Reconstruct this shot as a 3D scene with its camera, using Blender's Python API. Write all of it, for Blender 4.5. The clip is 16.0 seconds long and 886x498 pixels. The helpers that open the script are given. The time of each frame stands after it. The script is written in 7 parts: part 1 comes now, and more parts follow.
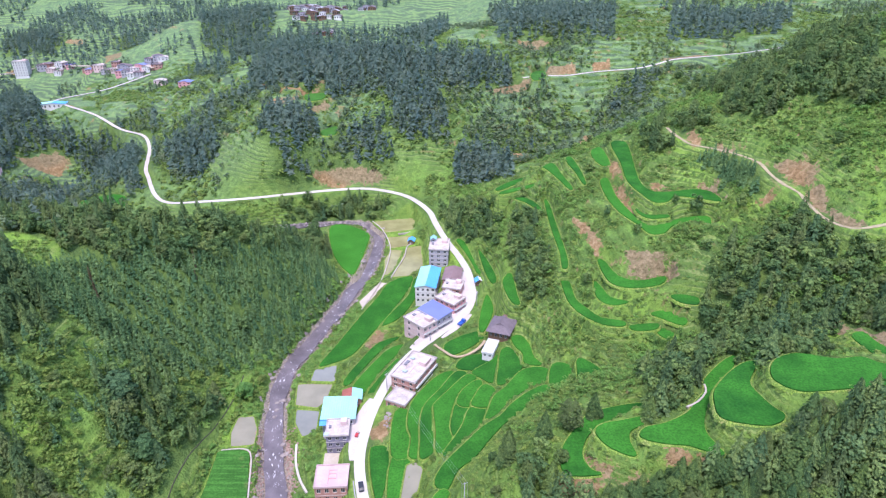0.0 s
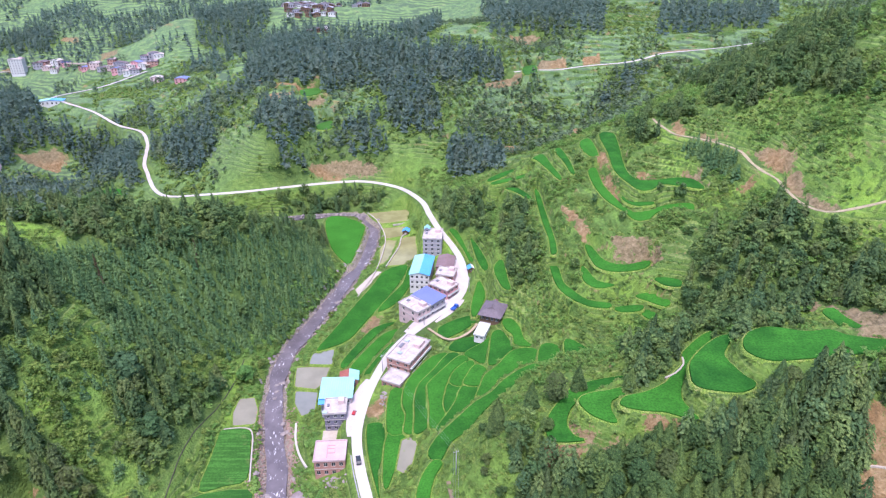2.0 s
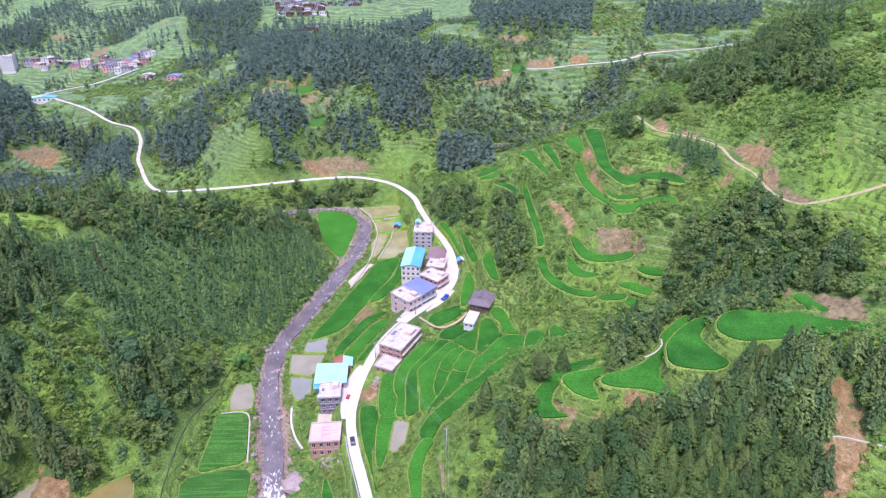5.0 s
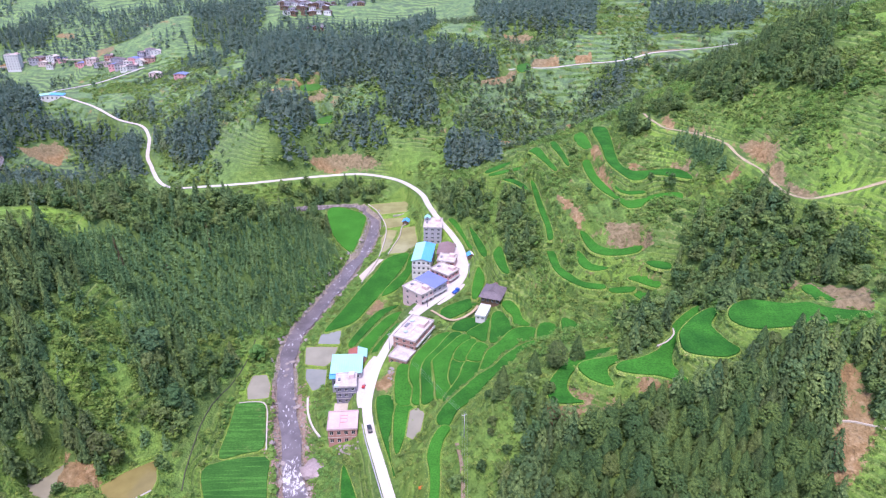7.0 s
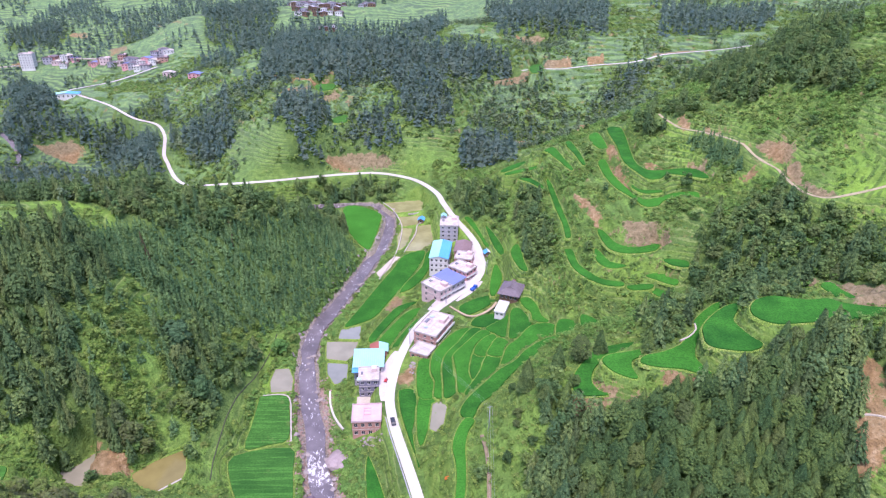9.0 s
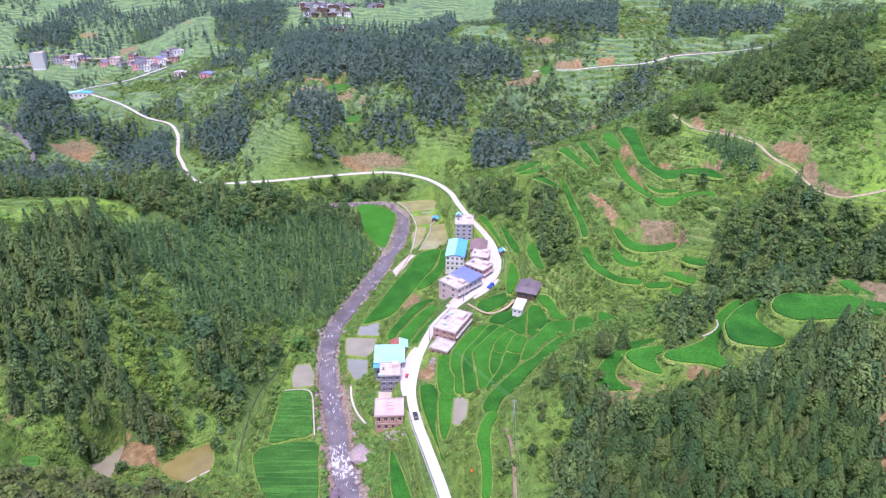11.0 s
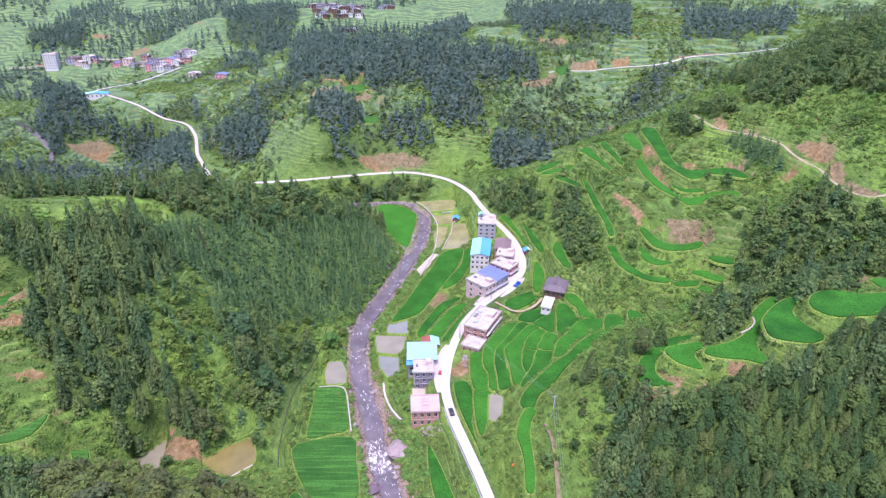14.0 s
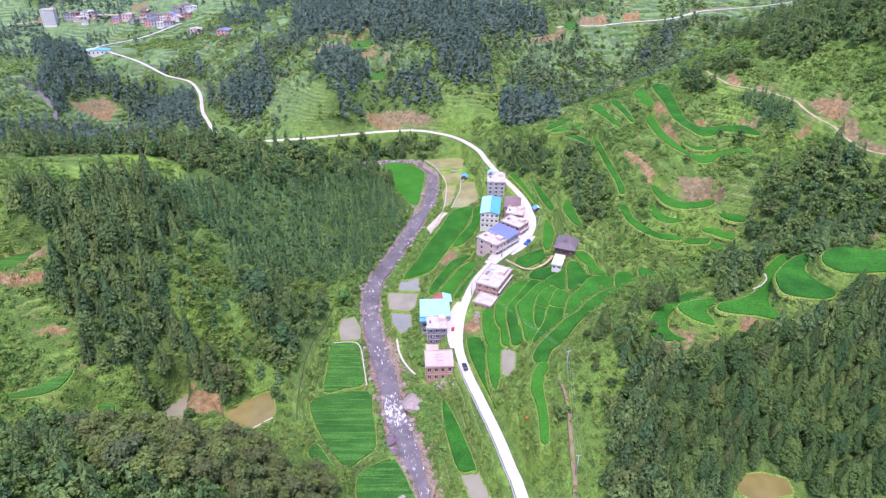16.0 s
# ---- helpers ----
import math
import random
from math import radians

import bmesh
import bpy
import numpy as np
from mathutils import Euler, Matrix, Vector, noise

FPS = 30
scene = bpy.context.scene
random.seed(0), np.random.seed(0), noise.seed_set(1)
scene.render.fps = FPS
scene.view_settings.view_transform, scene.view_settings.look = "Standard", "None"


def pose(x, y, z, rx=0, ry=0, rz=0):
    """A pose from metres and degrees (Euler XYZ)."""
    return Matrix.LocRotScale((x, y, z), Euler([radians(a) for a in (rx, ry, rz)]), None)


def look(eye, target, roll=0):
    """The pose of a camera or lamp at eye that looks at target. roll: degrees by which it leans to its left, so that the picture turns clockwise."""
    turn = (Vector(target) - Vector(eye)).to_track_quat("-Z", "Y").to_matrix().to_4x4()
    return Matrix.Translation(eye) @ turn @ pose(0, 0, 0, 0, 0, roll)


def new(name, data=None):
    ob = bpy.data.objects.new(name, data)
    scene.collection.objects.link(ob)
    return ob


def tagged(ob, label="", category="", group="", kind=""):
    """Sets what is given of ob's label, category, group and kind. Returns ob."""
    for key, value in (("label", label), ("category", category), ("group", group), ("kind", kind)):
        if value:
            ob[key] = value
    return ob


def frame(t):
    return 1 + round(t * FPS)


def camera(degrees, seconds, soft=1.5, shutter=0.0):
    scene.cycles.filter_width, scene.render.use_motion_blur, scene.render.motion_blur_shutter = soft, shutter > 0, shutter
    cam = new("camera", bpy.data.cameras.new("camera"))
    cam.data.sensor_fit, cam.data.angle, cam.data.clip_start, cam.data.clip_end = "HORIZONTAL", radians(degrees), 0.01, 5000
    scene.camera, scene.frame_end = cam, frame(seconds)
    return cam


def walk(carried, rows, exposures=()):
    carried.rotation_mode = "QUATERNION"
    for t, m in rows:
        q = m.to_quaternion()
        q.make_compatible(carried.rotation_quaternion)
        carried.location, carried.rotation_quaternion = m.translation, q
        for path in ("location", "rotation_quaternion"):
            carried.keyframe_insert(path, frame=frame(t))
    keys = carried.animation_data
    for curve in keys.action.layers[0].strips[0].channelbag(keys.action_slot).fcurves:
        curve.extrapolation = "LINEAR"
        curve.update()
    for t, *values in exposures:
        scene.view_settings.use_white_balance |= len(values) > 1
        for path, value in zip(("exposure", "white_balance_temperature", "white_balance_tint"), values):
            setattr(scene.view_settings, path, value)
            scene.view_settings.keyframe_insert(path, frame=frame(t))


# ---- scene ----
cam = camera(69.83, 16.0, soft=1.25)
PATH = [
    (0, 0, 0, 186, 63.4, -0, -0),
    (0.5, 0.19, -2.15, 186.19, 63.33, 0.079, -0.424),
    (1, 0.48, -4.98, 186.31, 63.276, 0.119, -0.352),
    (1.5, 0.84, -8.01, 186.3, 63.217, 0.155, -0.341),
    (2, 1.38, -11.57, 186.35, 63.156, 0.196, -0.519),
    (2.5, 1.7, -14.79, 186.53, 63.067, 0.178, -0.731),
    (3, 1.82, -17.84, 186.93, 62.964, 0.105, -0.649),
    (3.5, 2.08, -19.22, 187.18, 63, -0.004, -0.321),
    (4, 2.28, -20.11, 187.19, 63.09, -0.063, -0.682),
    (6.5, -3.96, -26.98, 186.72, 63.186, -0.297, -1.523),
    (7, -5.71, -28.54, 186.51, 63.22, -0.365, -1.38),
    (7.5, -7.45, -29.72, 186.42, 63.258, -0.412, -1.243),
    (8, -9.63, -30.92, 186.32, 63.302, -0.459, -1.176),
    (8.5, -11.39, -31.82, 186.36, 63.316, -0.5, -1.032),
    (9, -13.65, -32.99, 186.21, 63.357, -0.549, -0.919),
    (11.5, -24.47, -37.31, 185.82, 63.531, -0.722, -0.651),
    (12, -27.08, -37.94, 185.82, 63.567, -0.757, -0.673),
    (12.5, -29.3, -38.42, 185.75, 63.58, -0.736, -0.61),
    (13, -31.81, -38.91, 185.87, 63.584, -0.73, -0.637),
    (13.5, -33.9, -39.43, 185.91, 63.605, -0.729, -0.626),
    (14, -36.12, -39.93, 185.95, 63.605, -0.72, -0.556),
    (14.5, -38.09, -40.39, 186, 63.611, -0.7, -0.519),
    (15, -39.91, -40.8, 186.17, 63.578, -0.614, -0.495),
    (15.5, -40.66, -41.4, 186.01, 62.777, -0.576, -0.44),
    (16, -41.07, -41.63, 186.03, 59.945, -0.592, -0.459),
]

walk(cam, [(r[0], pose(*r[1:])) for r in PATH], exposures=[(0.0, 1.5, 6380, 23), (3.0, 1.5, 6380, 28), (7.5, 1.5, 6380, 31), (15.0, 1.5, 6400, 32), (16.0, 1.5, 6430, 30)])

# ---- light: a bright hazy sky with a soft high sun ----
world = bpy.data.worlds.new("sky")
scene.world = world
world.use_nodes = True
wt = world.node_tree
sky = wt.nodes.new("ShaderNodeTexSky")
sky.sky_type, sky.sun_disc = 'NISHITA', False
sky.sun_elevation, sky.sun_rotation = radians(68), radians(189)
sky.dust_density, sky.air_density = 1.2, 1.2
wt.links.new(sky.outputs[0], wt.nodes["Background"].inputs[0])
wt.nodes["Background"].inputs[1].default_value = 0.15
sun_data = bpy.data.lights.new("sun", 'SUN')
sun_data.energy, sun_data.angle, sun_data.color = 1.7, radians(12), (1.0, 0.96, 0.9)
sun = new("sun", sun_data)
sun.matrix_basis = look((-15, -95, 240), (0, 0, 0))

# ---- materials ----
def material(name, rough=0.8, spec=0.25, metal=0.0):
    m = bpy.data.materials.new(name)
    m.use_nodes = True
    b = m.node_tree.nodes["Principled BSDF"]
    b.inputs["Roughness"].default_value = rough
    b.inputs["Specular IOR Level"].default_value = spec
    b.inputs["Metallic"].default_value = metal
    return m, m.node_tree, b


def node(nt, kind, **values):
    n = nt.nodes.new(kind)
    for k, v in values.items():
        n.inputs[k].default_value = v
    return n


def place(nt, scale=(1, 1, 1)):
    geo = nt.nodes.new("ShaderNodeNewGeometry")
    mp = node(nt, "ShaderNodeMapping", Scale=scale)
    nt.links.new(geo.outputs["Position"], mp.inputs[0])
    return mp.outputs[0]


def noise_at(nt, scale, detail=3.0, stretch=(1, 1, 1), rough=0.55):
    n = node(nt, "ShaderNodeTexNoise", Scale=scale, Detail=detail, Roughness=rough)
    nt.links.new(place(nt, stretch), n.inputs["Vector"])
    return n.outputs["Fac"]


def ramp(nt, fac, *stops):
    r = nt.nodes.new("ShaderNodeValToRGB")
    e = r.color_ramp.elements
    while len(e) < len(stops):
        e.new(0.5)
    for el, (p, c) in zip(e, stops):
        el.position, el.color = p, (*c, 1)
    nt.links.new(fac, r.inputs[0])
    return r.outputs[0]


def mix(nt, fac, a, b, mode='MIX'):
    n = nt.nodes.new("ShaderNodeMix")
    n.data_type, n.blend_type = 'RGBA', mode
    for sock, v in ((n.inputs[0], fac), (n.inputs[6], a), (n.inputs[7], b)):
        if isinstance(v, (int, float)):
            sock.default_value = v
        elif isinstance(v, tuple):
            sock.default_value = (*v, 1)
        else:
            nt.links.new(v, sock)
    return n.outputs[2]


def calc(nt, op, a, b=0.0):
    n = nt.nodes.new("ShaderNodeMath")
    n.operation = op
    for sock, v in zip(n.inputs, (a, b)):
        if isinstance(v, (int, float)):
            sock.default_value = v
        else:
            nt.links.new(v, sock)
    return n.outputs[0]


def bump(nt, b, height, strength=0.5, distance=0.3):
    n = node(nt, "ShaderNodeBump", Strength=strength, Distance=distance)
    nt.links.new(height, n.inputs["Height"])
    nt.links.new(n.outputs[0], b.inputs["Normal"])


def plain(name, colour, rough=0.8, spec=0.25, metal=0.0, grain=2.0, dirt=0.25, relief=0.02):
    """Paint, plaster, concrete, brick, sheet metal: one colour with stains at two scales."""
    m, nt, b = material(name, rough, spec, metal)
    dark = tuple(c * (1 - dirt) for c in colour)
    light = tuple(min(1, c * (1 + dirt * 0.4)) for c in colour)
    a = ramp(nt, noise_at(nt, grain * 0.18, 4), (0.3, dark), (0.6, colour))
    c = mix(nt, 0.35, a, ramp(nt, noise_at(nt, grain * 2.2, 3, (1, 1, 0.35)), (0.35, dark), (0.65, light)))
    nt.links.new(c, b.inputs["Base Color"])
    bump(nt, b, noise_at(nt, grain * 6, 2), 0.4, relief)
    return m


def leafy(name, dark, mid, light, source="tone", warm=(0.165, 0.168, 0.07)):
    """Foliage: each tree has its own tone, each spray another, with a fine mottle of dark leaf gaps and pale tips
    painted on it.
    """
    m, nt, b = material(name, 0.8, 0.06)
    leaf = nt.nodes.new("ShaderNodeNewGeometry").outputs["Random Per Island"]
    if source == "tone":
        att = nt.nodes.new("ShaderNodeAttribute")
        att.attribute_name = "tone"
        sep = nt.nodes.new("ShaderNodeSeparateColor")
        nt.links.new(att.outputs["Color"], sep.inputs[0])
        own, other = sep.outputs[0], sep.outputs[1]
    else:
        own = nt.nodes.new("ShaderNodeObjectInfo").outputs["Random"]
        other = calc(nt, 'FRACT', calc(nt, 'MULTIPLY', own, 17.3))
    wide = calc(nt, 'ADD', calc(nt, 'MULTIPLY', noise_at(nt, 0.03, 2), 0.6), calc(nt, 'MULTIPLY', noise_at(nt, 0.16, 1), 0.4))
    fac = calc(nt, 'ADD', calc(nt, 'ADD', calc(nt, 'MULTIPLY', own, 0.38), calc(nt, 'MULTIPLY', leaf, 0.26)), calc(nt, 'MULTIPLY', wide, 0.36))
    c = ramp(nt, fac, (0.20, dark), (0.47, mid), (0.76, light))
    c = mix(nt, ramp(nt, other, (0.76, (0, 0, 0)), (0.97, (0.4, 0.4, 0.4))), c, warm)
    c = mix(nt, ramp(nt, other, (0.02, (0.45, 0.45, 0.45)), (0.22, (0, 0, 0))), c, tuple(v * k for v, k in zip(mid, (0.72, 0.95, 1.25))))
    # noise puts the shade of leaf gaps and pale spray tips into the colour
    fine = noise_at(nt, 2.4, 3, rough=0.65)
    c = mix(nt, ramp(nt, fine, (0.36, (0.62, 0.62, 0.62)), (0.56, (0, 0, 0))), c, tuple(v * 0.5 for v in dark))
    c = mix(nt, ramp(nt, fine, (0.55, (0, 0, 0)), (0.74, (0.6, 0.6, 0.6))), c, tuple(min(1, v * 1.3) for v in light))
    nt.links.new(c, b.inputs["Base Color"])
    bump(nt, b, fine, 0.7, 0.25)
    tr = nt.nodes.new("ShaderNodeBsdfTranslucent")
    nt.links.new(mix(nt, 0.5, c, (0.18, 0.26, 0.08)), tr.inputs[0])
    ms = node(nt, "ShaderNodeMixShader", Fac=0.34)
    nt.links.new(b.outputs[0], ms.inputs[1])
    nt.links.new(tr.outputs[0], ms.inputs[2])
    nt.links.new(ms.outputs[0], nt.nodes["Material Output"].inputs[0])
    return m


def water(name, colour, deep, rough, foam=False):
    m, nt, b = material(name, rough, 0.5 if foam else 0.3)
    c = ramp(nt, noise_at(nt, 0.12, 4), (0.35, deep), (0.65, colour))
    if foam:
        f = noise_at(nt, 0.55, 6, (1, 0.6, 1), 0.75)
        sx = nt.nodes.new("ShaderNodeSeparateXYZ")
        nt.links.new(place(nt), sx.inputs[0])
        near = calc(nt, 'SUBTRACT', 1.0, calc(nt, 'MINIMUM', calc(nt, 'DIVIDE', calc(nt, 'ABSOLUTE', calc(nt, 'SUBTRACT', sx.outputs[1], 147.5)), 14.0), 1.0))
        f = calc(nt, 'ADD', f, calc(nt, 'MULTIPLY', near, 0.125))
        c = mix(nt, ramp(nt, f, (0.60, (0, 0, 0)), (0.69, (1, 1, 1))), c, (0.62, 0.61, 0.66))
    nt.links.new(c, b.inputs["Base Color"])
    bump(nt, b, noise_at(nt, 0.8 if foam else 0.25, 4), 0.45 if foam else 0.06, 0.25)
    return m


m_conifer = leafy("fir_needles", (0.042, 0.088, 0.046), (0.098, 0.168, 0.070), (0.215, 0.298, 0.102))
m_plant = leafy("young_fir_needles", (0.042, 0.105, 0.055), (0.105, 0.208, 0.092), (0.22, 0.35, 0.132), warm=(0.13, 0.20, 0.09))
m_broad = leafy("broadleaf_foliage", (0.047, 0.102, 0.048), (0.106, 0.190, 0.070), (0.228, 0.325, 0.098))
# far woods: the pale blue of distance haze is put into the leaf colours
m_far = leafy("hazed_fir_needles", (0.066, 0.112, 0.104), (0.112, 0.176, 0.156), (0.180, 0.245, 0.200), warm=(0.15, 0.18, 0.13))
m_farbroad = leafy("hazed_broadleaf_foliage", (0.072, 0.122, 0.088), (0.128, 0.192, 0.118), (0.20, 0.265, 0.14), warm=(0.19, 0.20, 0.12))
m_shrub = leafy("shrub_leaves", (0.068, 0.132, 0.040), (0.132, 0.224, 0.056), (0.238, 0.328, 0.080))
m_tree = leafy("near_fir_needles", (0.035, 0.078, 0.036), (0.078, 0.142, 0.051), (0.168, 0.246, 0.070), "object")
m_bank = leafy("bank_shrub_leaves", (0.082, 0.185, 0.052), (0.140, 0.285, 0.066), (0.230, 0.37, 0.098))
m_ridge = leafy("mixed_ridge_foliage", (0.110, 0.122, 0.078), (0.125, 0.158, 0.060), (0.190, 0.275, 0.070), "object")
m_bark = plain("bark", (0.11, 0.075, 0.05), 0.9, grain=4)
m_concrete = plain("pale_concrete", (0.47, 0.435, 0.42), 0.8, grain=0.9, dirt=0.22)
m_yard = plain("pinkish_concrete", (0.47, 0.415, 0.42), 0.8, grain=0.8, dirt=0.28)
m_sand = plain("sandy_concrete", (0.42, 0.37, 0.32), 0.9, grain=0.8, dirt=0.25)
m_channel = plain("mossy_concrete", (0.060, 0.066, 0.042), 0.95, grain=1.5, dirt=0.4)
m_dyke = plain("weathered_concrete", (0.40, 0.36, 0.33), 0.85, grain=1.5, dirt=0.3)
m_roof = plain("pinkish_roof_screed", (0.47, 0.42, 0.415), 0.8, grain=2.2, dirt=0.5)
m_plaster = plain("pink_plaster", (0.56, 0.415, 0.42), 0.75, grain=1.0, dirt=0.18)
m_grey = plain("grey_render", (0.34, 0.33, 0.38), 0.8, grain=1.0, dirt=0.2)
m_violetgrey = plain("violet_grey_render", (0.17, 0.16, 0.225), 0.85, grain=1.0, dirt=0.25)
m_rosetop = plain("rose_roof_screed", (0.49, 0.36, 0.38), 0.85, grain=1.2, dirt=0.3)
m_darkgrey = plain("dark_cement", (0.17, 0.17, 0.21), 0.85, grain=1.0, dirt=0.2)
m_brick = plain("unplastered_brick", (0.40, 0.215, 0.185), 0.9, grain=3.0, dirt=0.3)
m_pinkwall = plain("rose_tiles", (0.6, 0.29, 0.32), 0.6, grain=1.5, dirt=0.22)
m_cyan = plain("pale_cyan_sheet", (0.25, 0.50, 0.53), 0.45, 0.4, grain=0.7, dirt=0.2)
m_blue = plain("blue_sheet", (0.07, 0.31, 0.68), 0.45, 0.4, grain=0.8, dirt=0.22)
m_violet = plain("violet_blue_sheet", (0.135, 0.165, 0.35), 0.5, 0.4, grain=0.8, dirt=0.18)
m_tank = plain("faded_tank_plastic", (0.34, 0.42, 0.46), 0.5, 0.4, grain=1.0, dirt=0.2)
m_slate = plain("dark_clay_tiles", (0.155, 0.128, 0.15), 0.85, grain=2.5, dirt=0.35, relief=0.08)
m_rust = plain("red_brown_sheet", (0.30, 0.10, 0.08), 0.7, grain=1.5, dirt=0.3)
m_mauve = plain("mauve_brown_sheet", (0.20, 0.135, 0.145), 0.8, grain=1.5, dirt=0.3)
m_wood = plain("weathered_timber", (0.16, 0.10, 0.07), 0.85, grain=4, dirt=0.3)
m_white = plain("white_paint", (0.58, 0.57, 0.58), 0.6, grain=1.0, dirt=0.12)
m_rock = plain("pale_boulder", (0.29, 0.25, 0.245), 0.9, grain=1.2, dirt=0.4, relief=0.15)
m_rubble = plain("reddish_rubble", (0.30, 0.205, 0.175), 0.95, grain=1.0, dirt=0.4, relief=0.1)
m_mauverock = plain("mauve_boulder", (0.31, 0.25, 0.26), 0.9, grain=1.6, dirt=0.5, relief=0.25)
m_darkrock = plain("purple_shale", (0.15, 0.11, 0.14), 0.9, grain=1.2, dirt=0.4, relief=0.15)
m_metal = plain("galvanised_steel", (0.42, 0.43, 0.44), 0.45, 0.5, 0.6, grain=2, dirt=0.2)
m_rubber = plain("tyre_rubber", (0.02, 0.02, 0.02), 0.9, grain=4)
m_carpaint = plain("dark_car_paint", (0.03, 0.033, 0.04), 0.25, 0.5, grain=1, dirt=0.1, relief=0.002)
m_bluepaint = plain("blue_lorry_paint", (0.03, 0.10, 0.42), 0.35, 0.5, grain=1, dirt=0.2, relief=0.002)
m_redpaint = plain("red_tricycle_paint", (0.42, 0.03, 0.04), 0.4, 0.5, grain=1, dirt=0.2, relief=0.002)
m_orange = plain("orange_sign_paint", (0.75, 0.22, 0.06), 0.6, grain=1)
m_glass, _nt, _b = material("dark_window_glass", 0.12, 0.5)
_b.inputs["Base Color"].default_value = (0.03, 0.035, 0.045, 1)
m_river = water("river_water", (0.150, 0.128, 0.142), (0.088, 0.074, 0.084), 0.35, True)
m_pond = [water("grey_pond_water", (0.235, 0.222, 0.17), (0.19, 0.18, 0.138), 0.2),
          water("olive_pond_water", (0.205, 0.172, 0.066), (0.150, 0.126, 0.046), 0.12),
          water("slate_pond_water", (0.205, 0.215, 0.20), (0.165, 0.175, 0.165), 0.2),
          water("pale_olive_pond_water", (0.265, 0.255, 0.125), (0.19, 0.18, 0.085), 0.05)]


def ground_material():
    m, nt, b = material("hillside", 0.9, 0.1)
    att = nt.nodes.new("ShaderNodeAttribute")
    att.attribute_name = "cover"
    sep = nt.nodes.new("ShaderNodeSeparateColor")
    nt.links.new(att.outputs["Color"], sep.inputs[0])
    wide = noise_at(nt, 0.035, 4)
    mid = noise_at(nt, 0.22, 5, rough=0.65)
    fine = noise_at(nt, 1.3, 4)
    grass = ramp(nt, wide, (0.32, (0.090, 0.162, 0.044)), (0.48, (0.138, 0.255, 0.056)), (0.60, (0.188, 0.335, 0.066)), (0.74, (0.235, 0.258, 0.102)))
    grass = mix(nt, ramp(nt, mid, (0.42, (0.75, 0.75, 0.75)), (0.62, (0, 0, 0))), grass, (0.062, 0.112, 0.032))
    grass = mix(nt, ramp(nt, fine, (0.52, (0, 0, 0)), (0.75, (0.5, 0.5, 0.5))), grass, (0.200, 0.275, 0.070))
    tuft = noise_at(nt, 0.75, 5, rough=0.7)
    grass = mix(nt, ramp(nt, tuft, (0.38, (0.45, 0.45, 0.45)), (0.52, (0, 0, 0))), grass, (0.062, 0.135, 0.026))
    grass = mix(nt, ramp(nt, noise_at(nt, 0.018, 3), (0.52, (0, 0, 0)), (0.66, (0.55, 0.55, 0.55))), grass, (0.200, 0.355, 0.048))
    geo = nt.nodes.new("ShaderNodeNewGeometry")
    sx = nt.nodes.new("ShaderNodeSeparateXYZ")
    nt.links.new(geo.outputs["Normal"], sx.inputs[0])
    steep = ramp(nt, calc(nt, 'ADD', sx.outputs[2], calc(nt, 'MULTIPLY', calc(nt, 'SUBTRACT', mid, 0.5), 0.5)),
                 (0.62, (0.9, 0.9, 0.9)), (0.86, (0, 0, 0)))
    dry = ramp(nt, mid, (0.35, (0.090, 0.175, 0.036)), (0.58, (0.160, 0.255, 0.052)), (0.78, (0.245, 0.245, 0.095)))
    grass = mix(nt, steep, grass, dry)
    lie = nt.nodes.new("ShaderNodeSeparateXYZ")
    nt.links.new(place(nt), lie.inputs[0])
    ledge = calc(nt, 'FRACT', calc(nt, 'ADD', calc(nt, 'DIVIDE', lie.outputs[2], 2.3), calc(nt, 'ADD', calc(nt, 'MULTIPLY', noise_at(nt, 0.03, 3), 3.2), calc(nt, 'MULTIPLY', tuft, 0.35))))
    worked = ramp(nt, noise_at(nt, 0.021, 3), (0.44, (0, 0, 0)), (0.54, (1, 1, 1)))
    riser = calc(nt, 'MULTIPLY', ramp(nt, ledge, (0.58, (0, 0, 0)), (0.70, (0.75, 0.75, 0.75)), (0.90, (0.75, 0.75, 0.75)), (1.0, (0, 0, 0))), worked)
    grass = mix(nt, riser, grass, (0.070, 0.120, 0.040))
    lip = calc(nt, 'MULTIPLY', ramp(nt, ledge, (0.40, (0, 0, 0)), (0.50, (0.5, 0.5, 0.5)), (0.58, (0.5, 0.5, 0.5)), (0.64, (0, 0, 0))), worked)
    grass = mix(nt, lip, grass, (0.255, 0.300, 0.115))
    # far terraced grass, with haze painted in as a paler mint-grey colour
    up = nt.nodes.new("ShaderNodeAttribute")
    up.attribute_name = "hazed_upland"
    hazed_upland = ramp(nt, noise_at(nt, 0.06, 5, (1, 1, 3), 0.7), (0.36, (0.092, 0.158, 0.092)), (0.48, (0.140, 0.238, 0.108)), (0.60, (0.182, 0.288, 0.116)), (0.72, (0.248, 0.240, 0.150)))
    hazed_upland = mix(nt, ramp(nt, mid, (0.40, (0.7, 0.7, 0.7)), (0.58, (0, 0, 0))), hazed_upland, (0.075, 0.120, 0.080))
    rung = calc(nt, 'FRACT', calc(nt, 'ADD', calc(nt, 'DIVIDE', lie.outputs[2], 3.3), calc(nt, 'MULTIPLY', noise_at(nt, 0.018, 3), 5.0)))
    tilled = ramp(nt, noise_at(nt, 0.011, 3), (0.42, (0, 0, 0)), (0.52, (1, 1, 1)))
    hazed_upland = mix(nt, calc(nt, 'MULTIPLY', ramp(nt, rung, (0.50, (0, 0, 0)), (0.62, (0.85, 0.85, 0.85)), (0.90, (0.85, 0.85, 0.85)), (1.0, (0, 0, 0))), tilled), hazed_upland, (0.075, 0.118, 0.080))
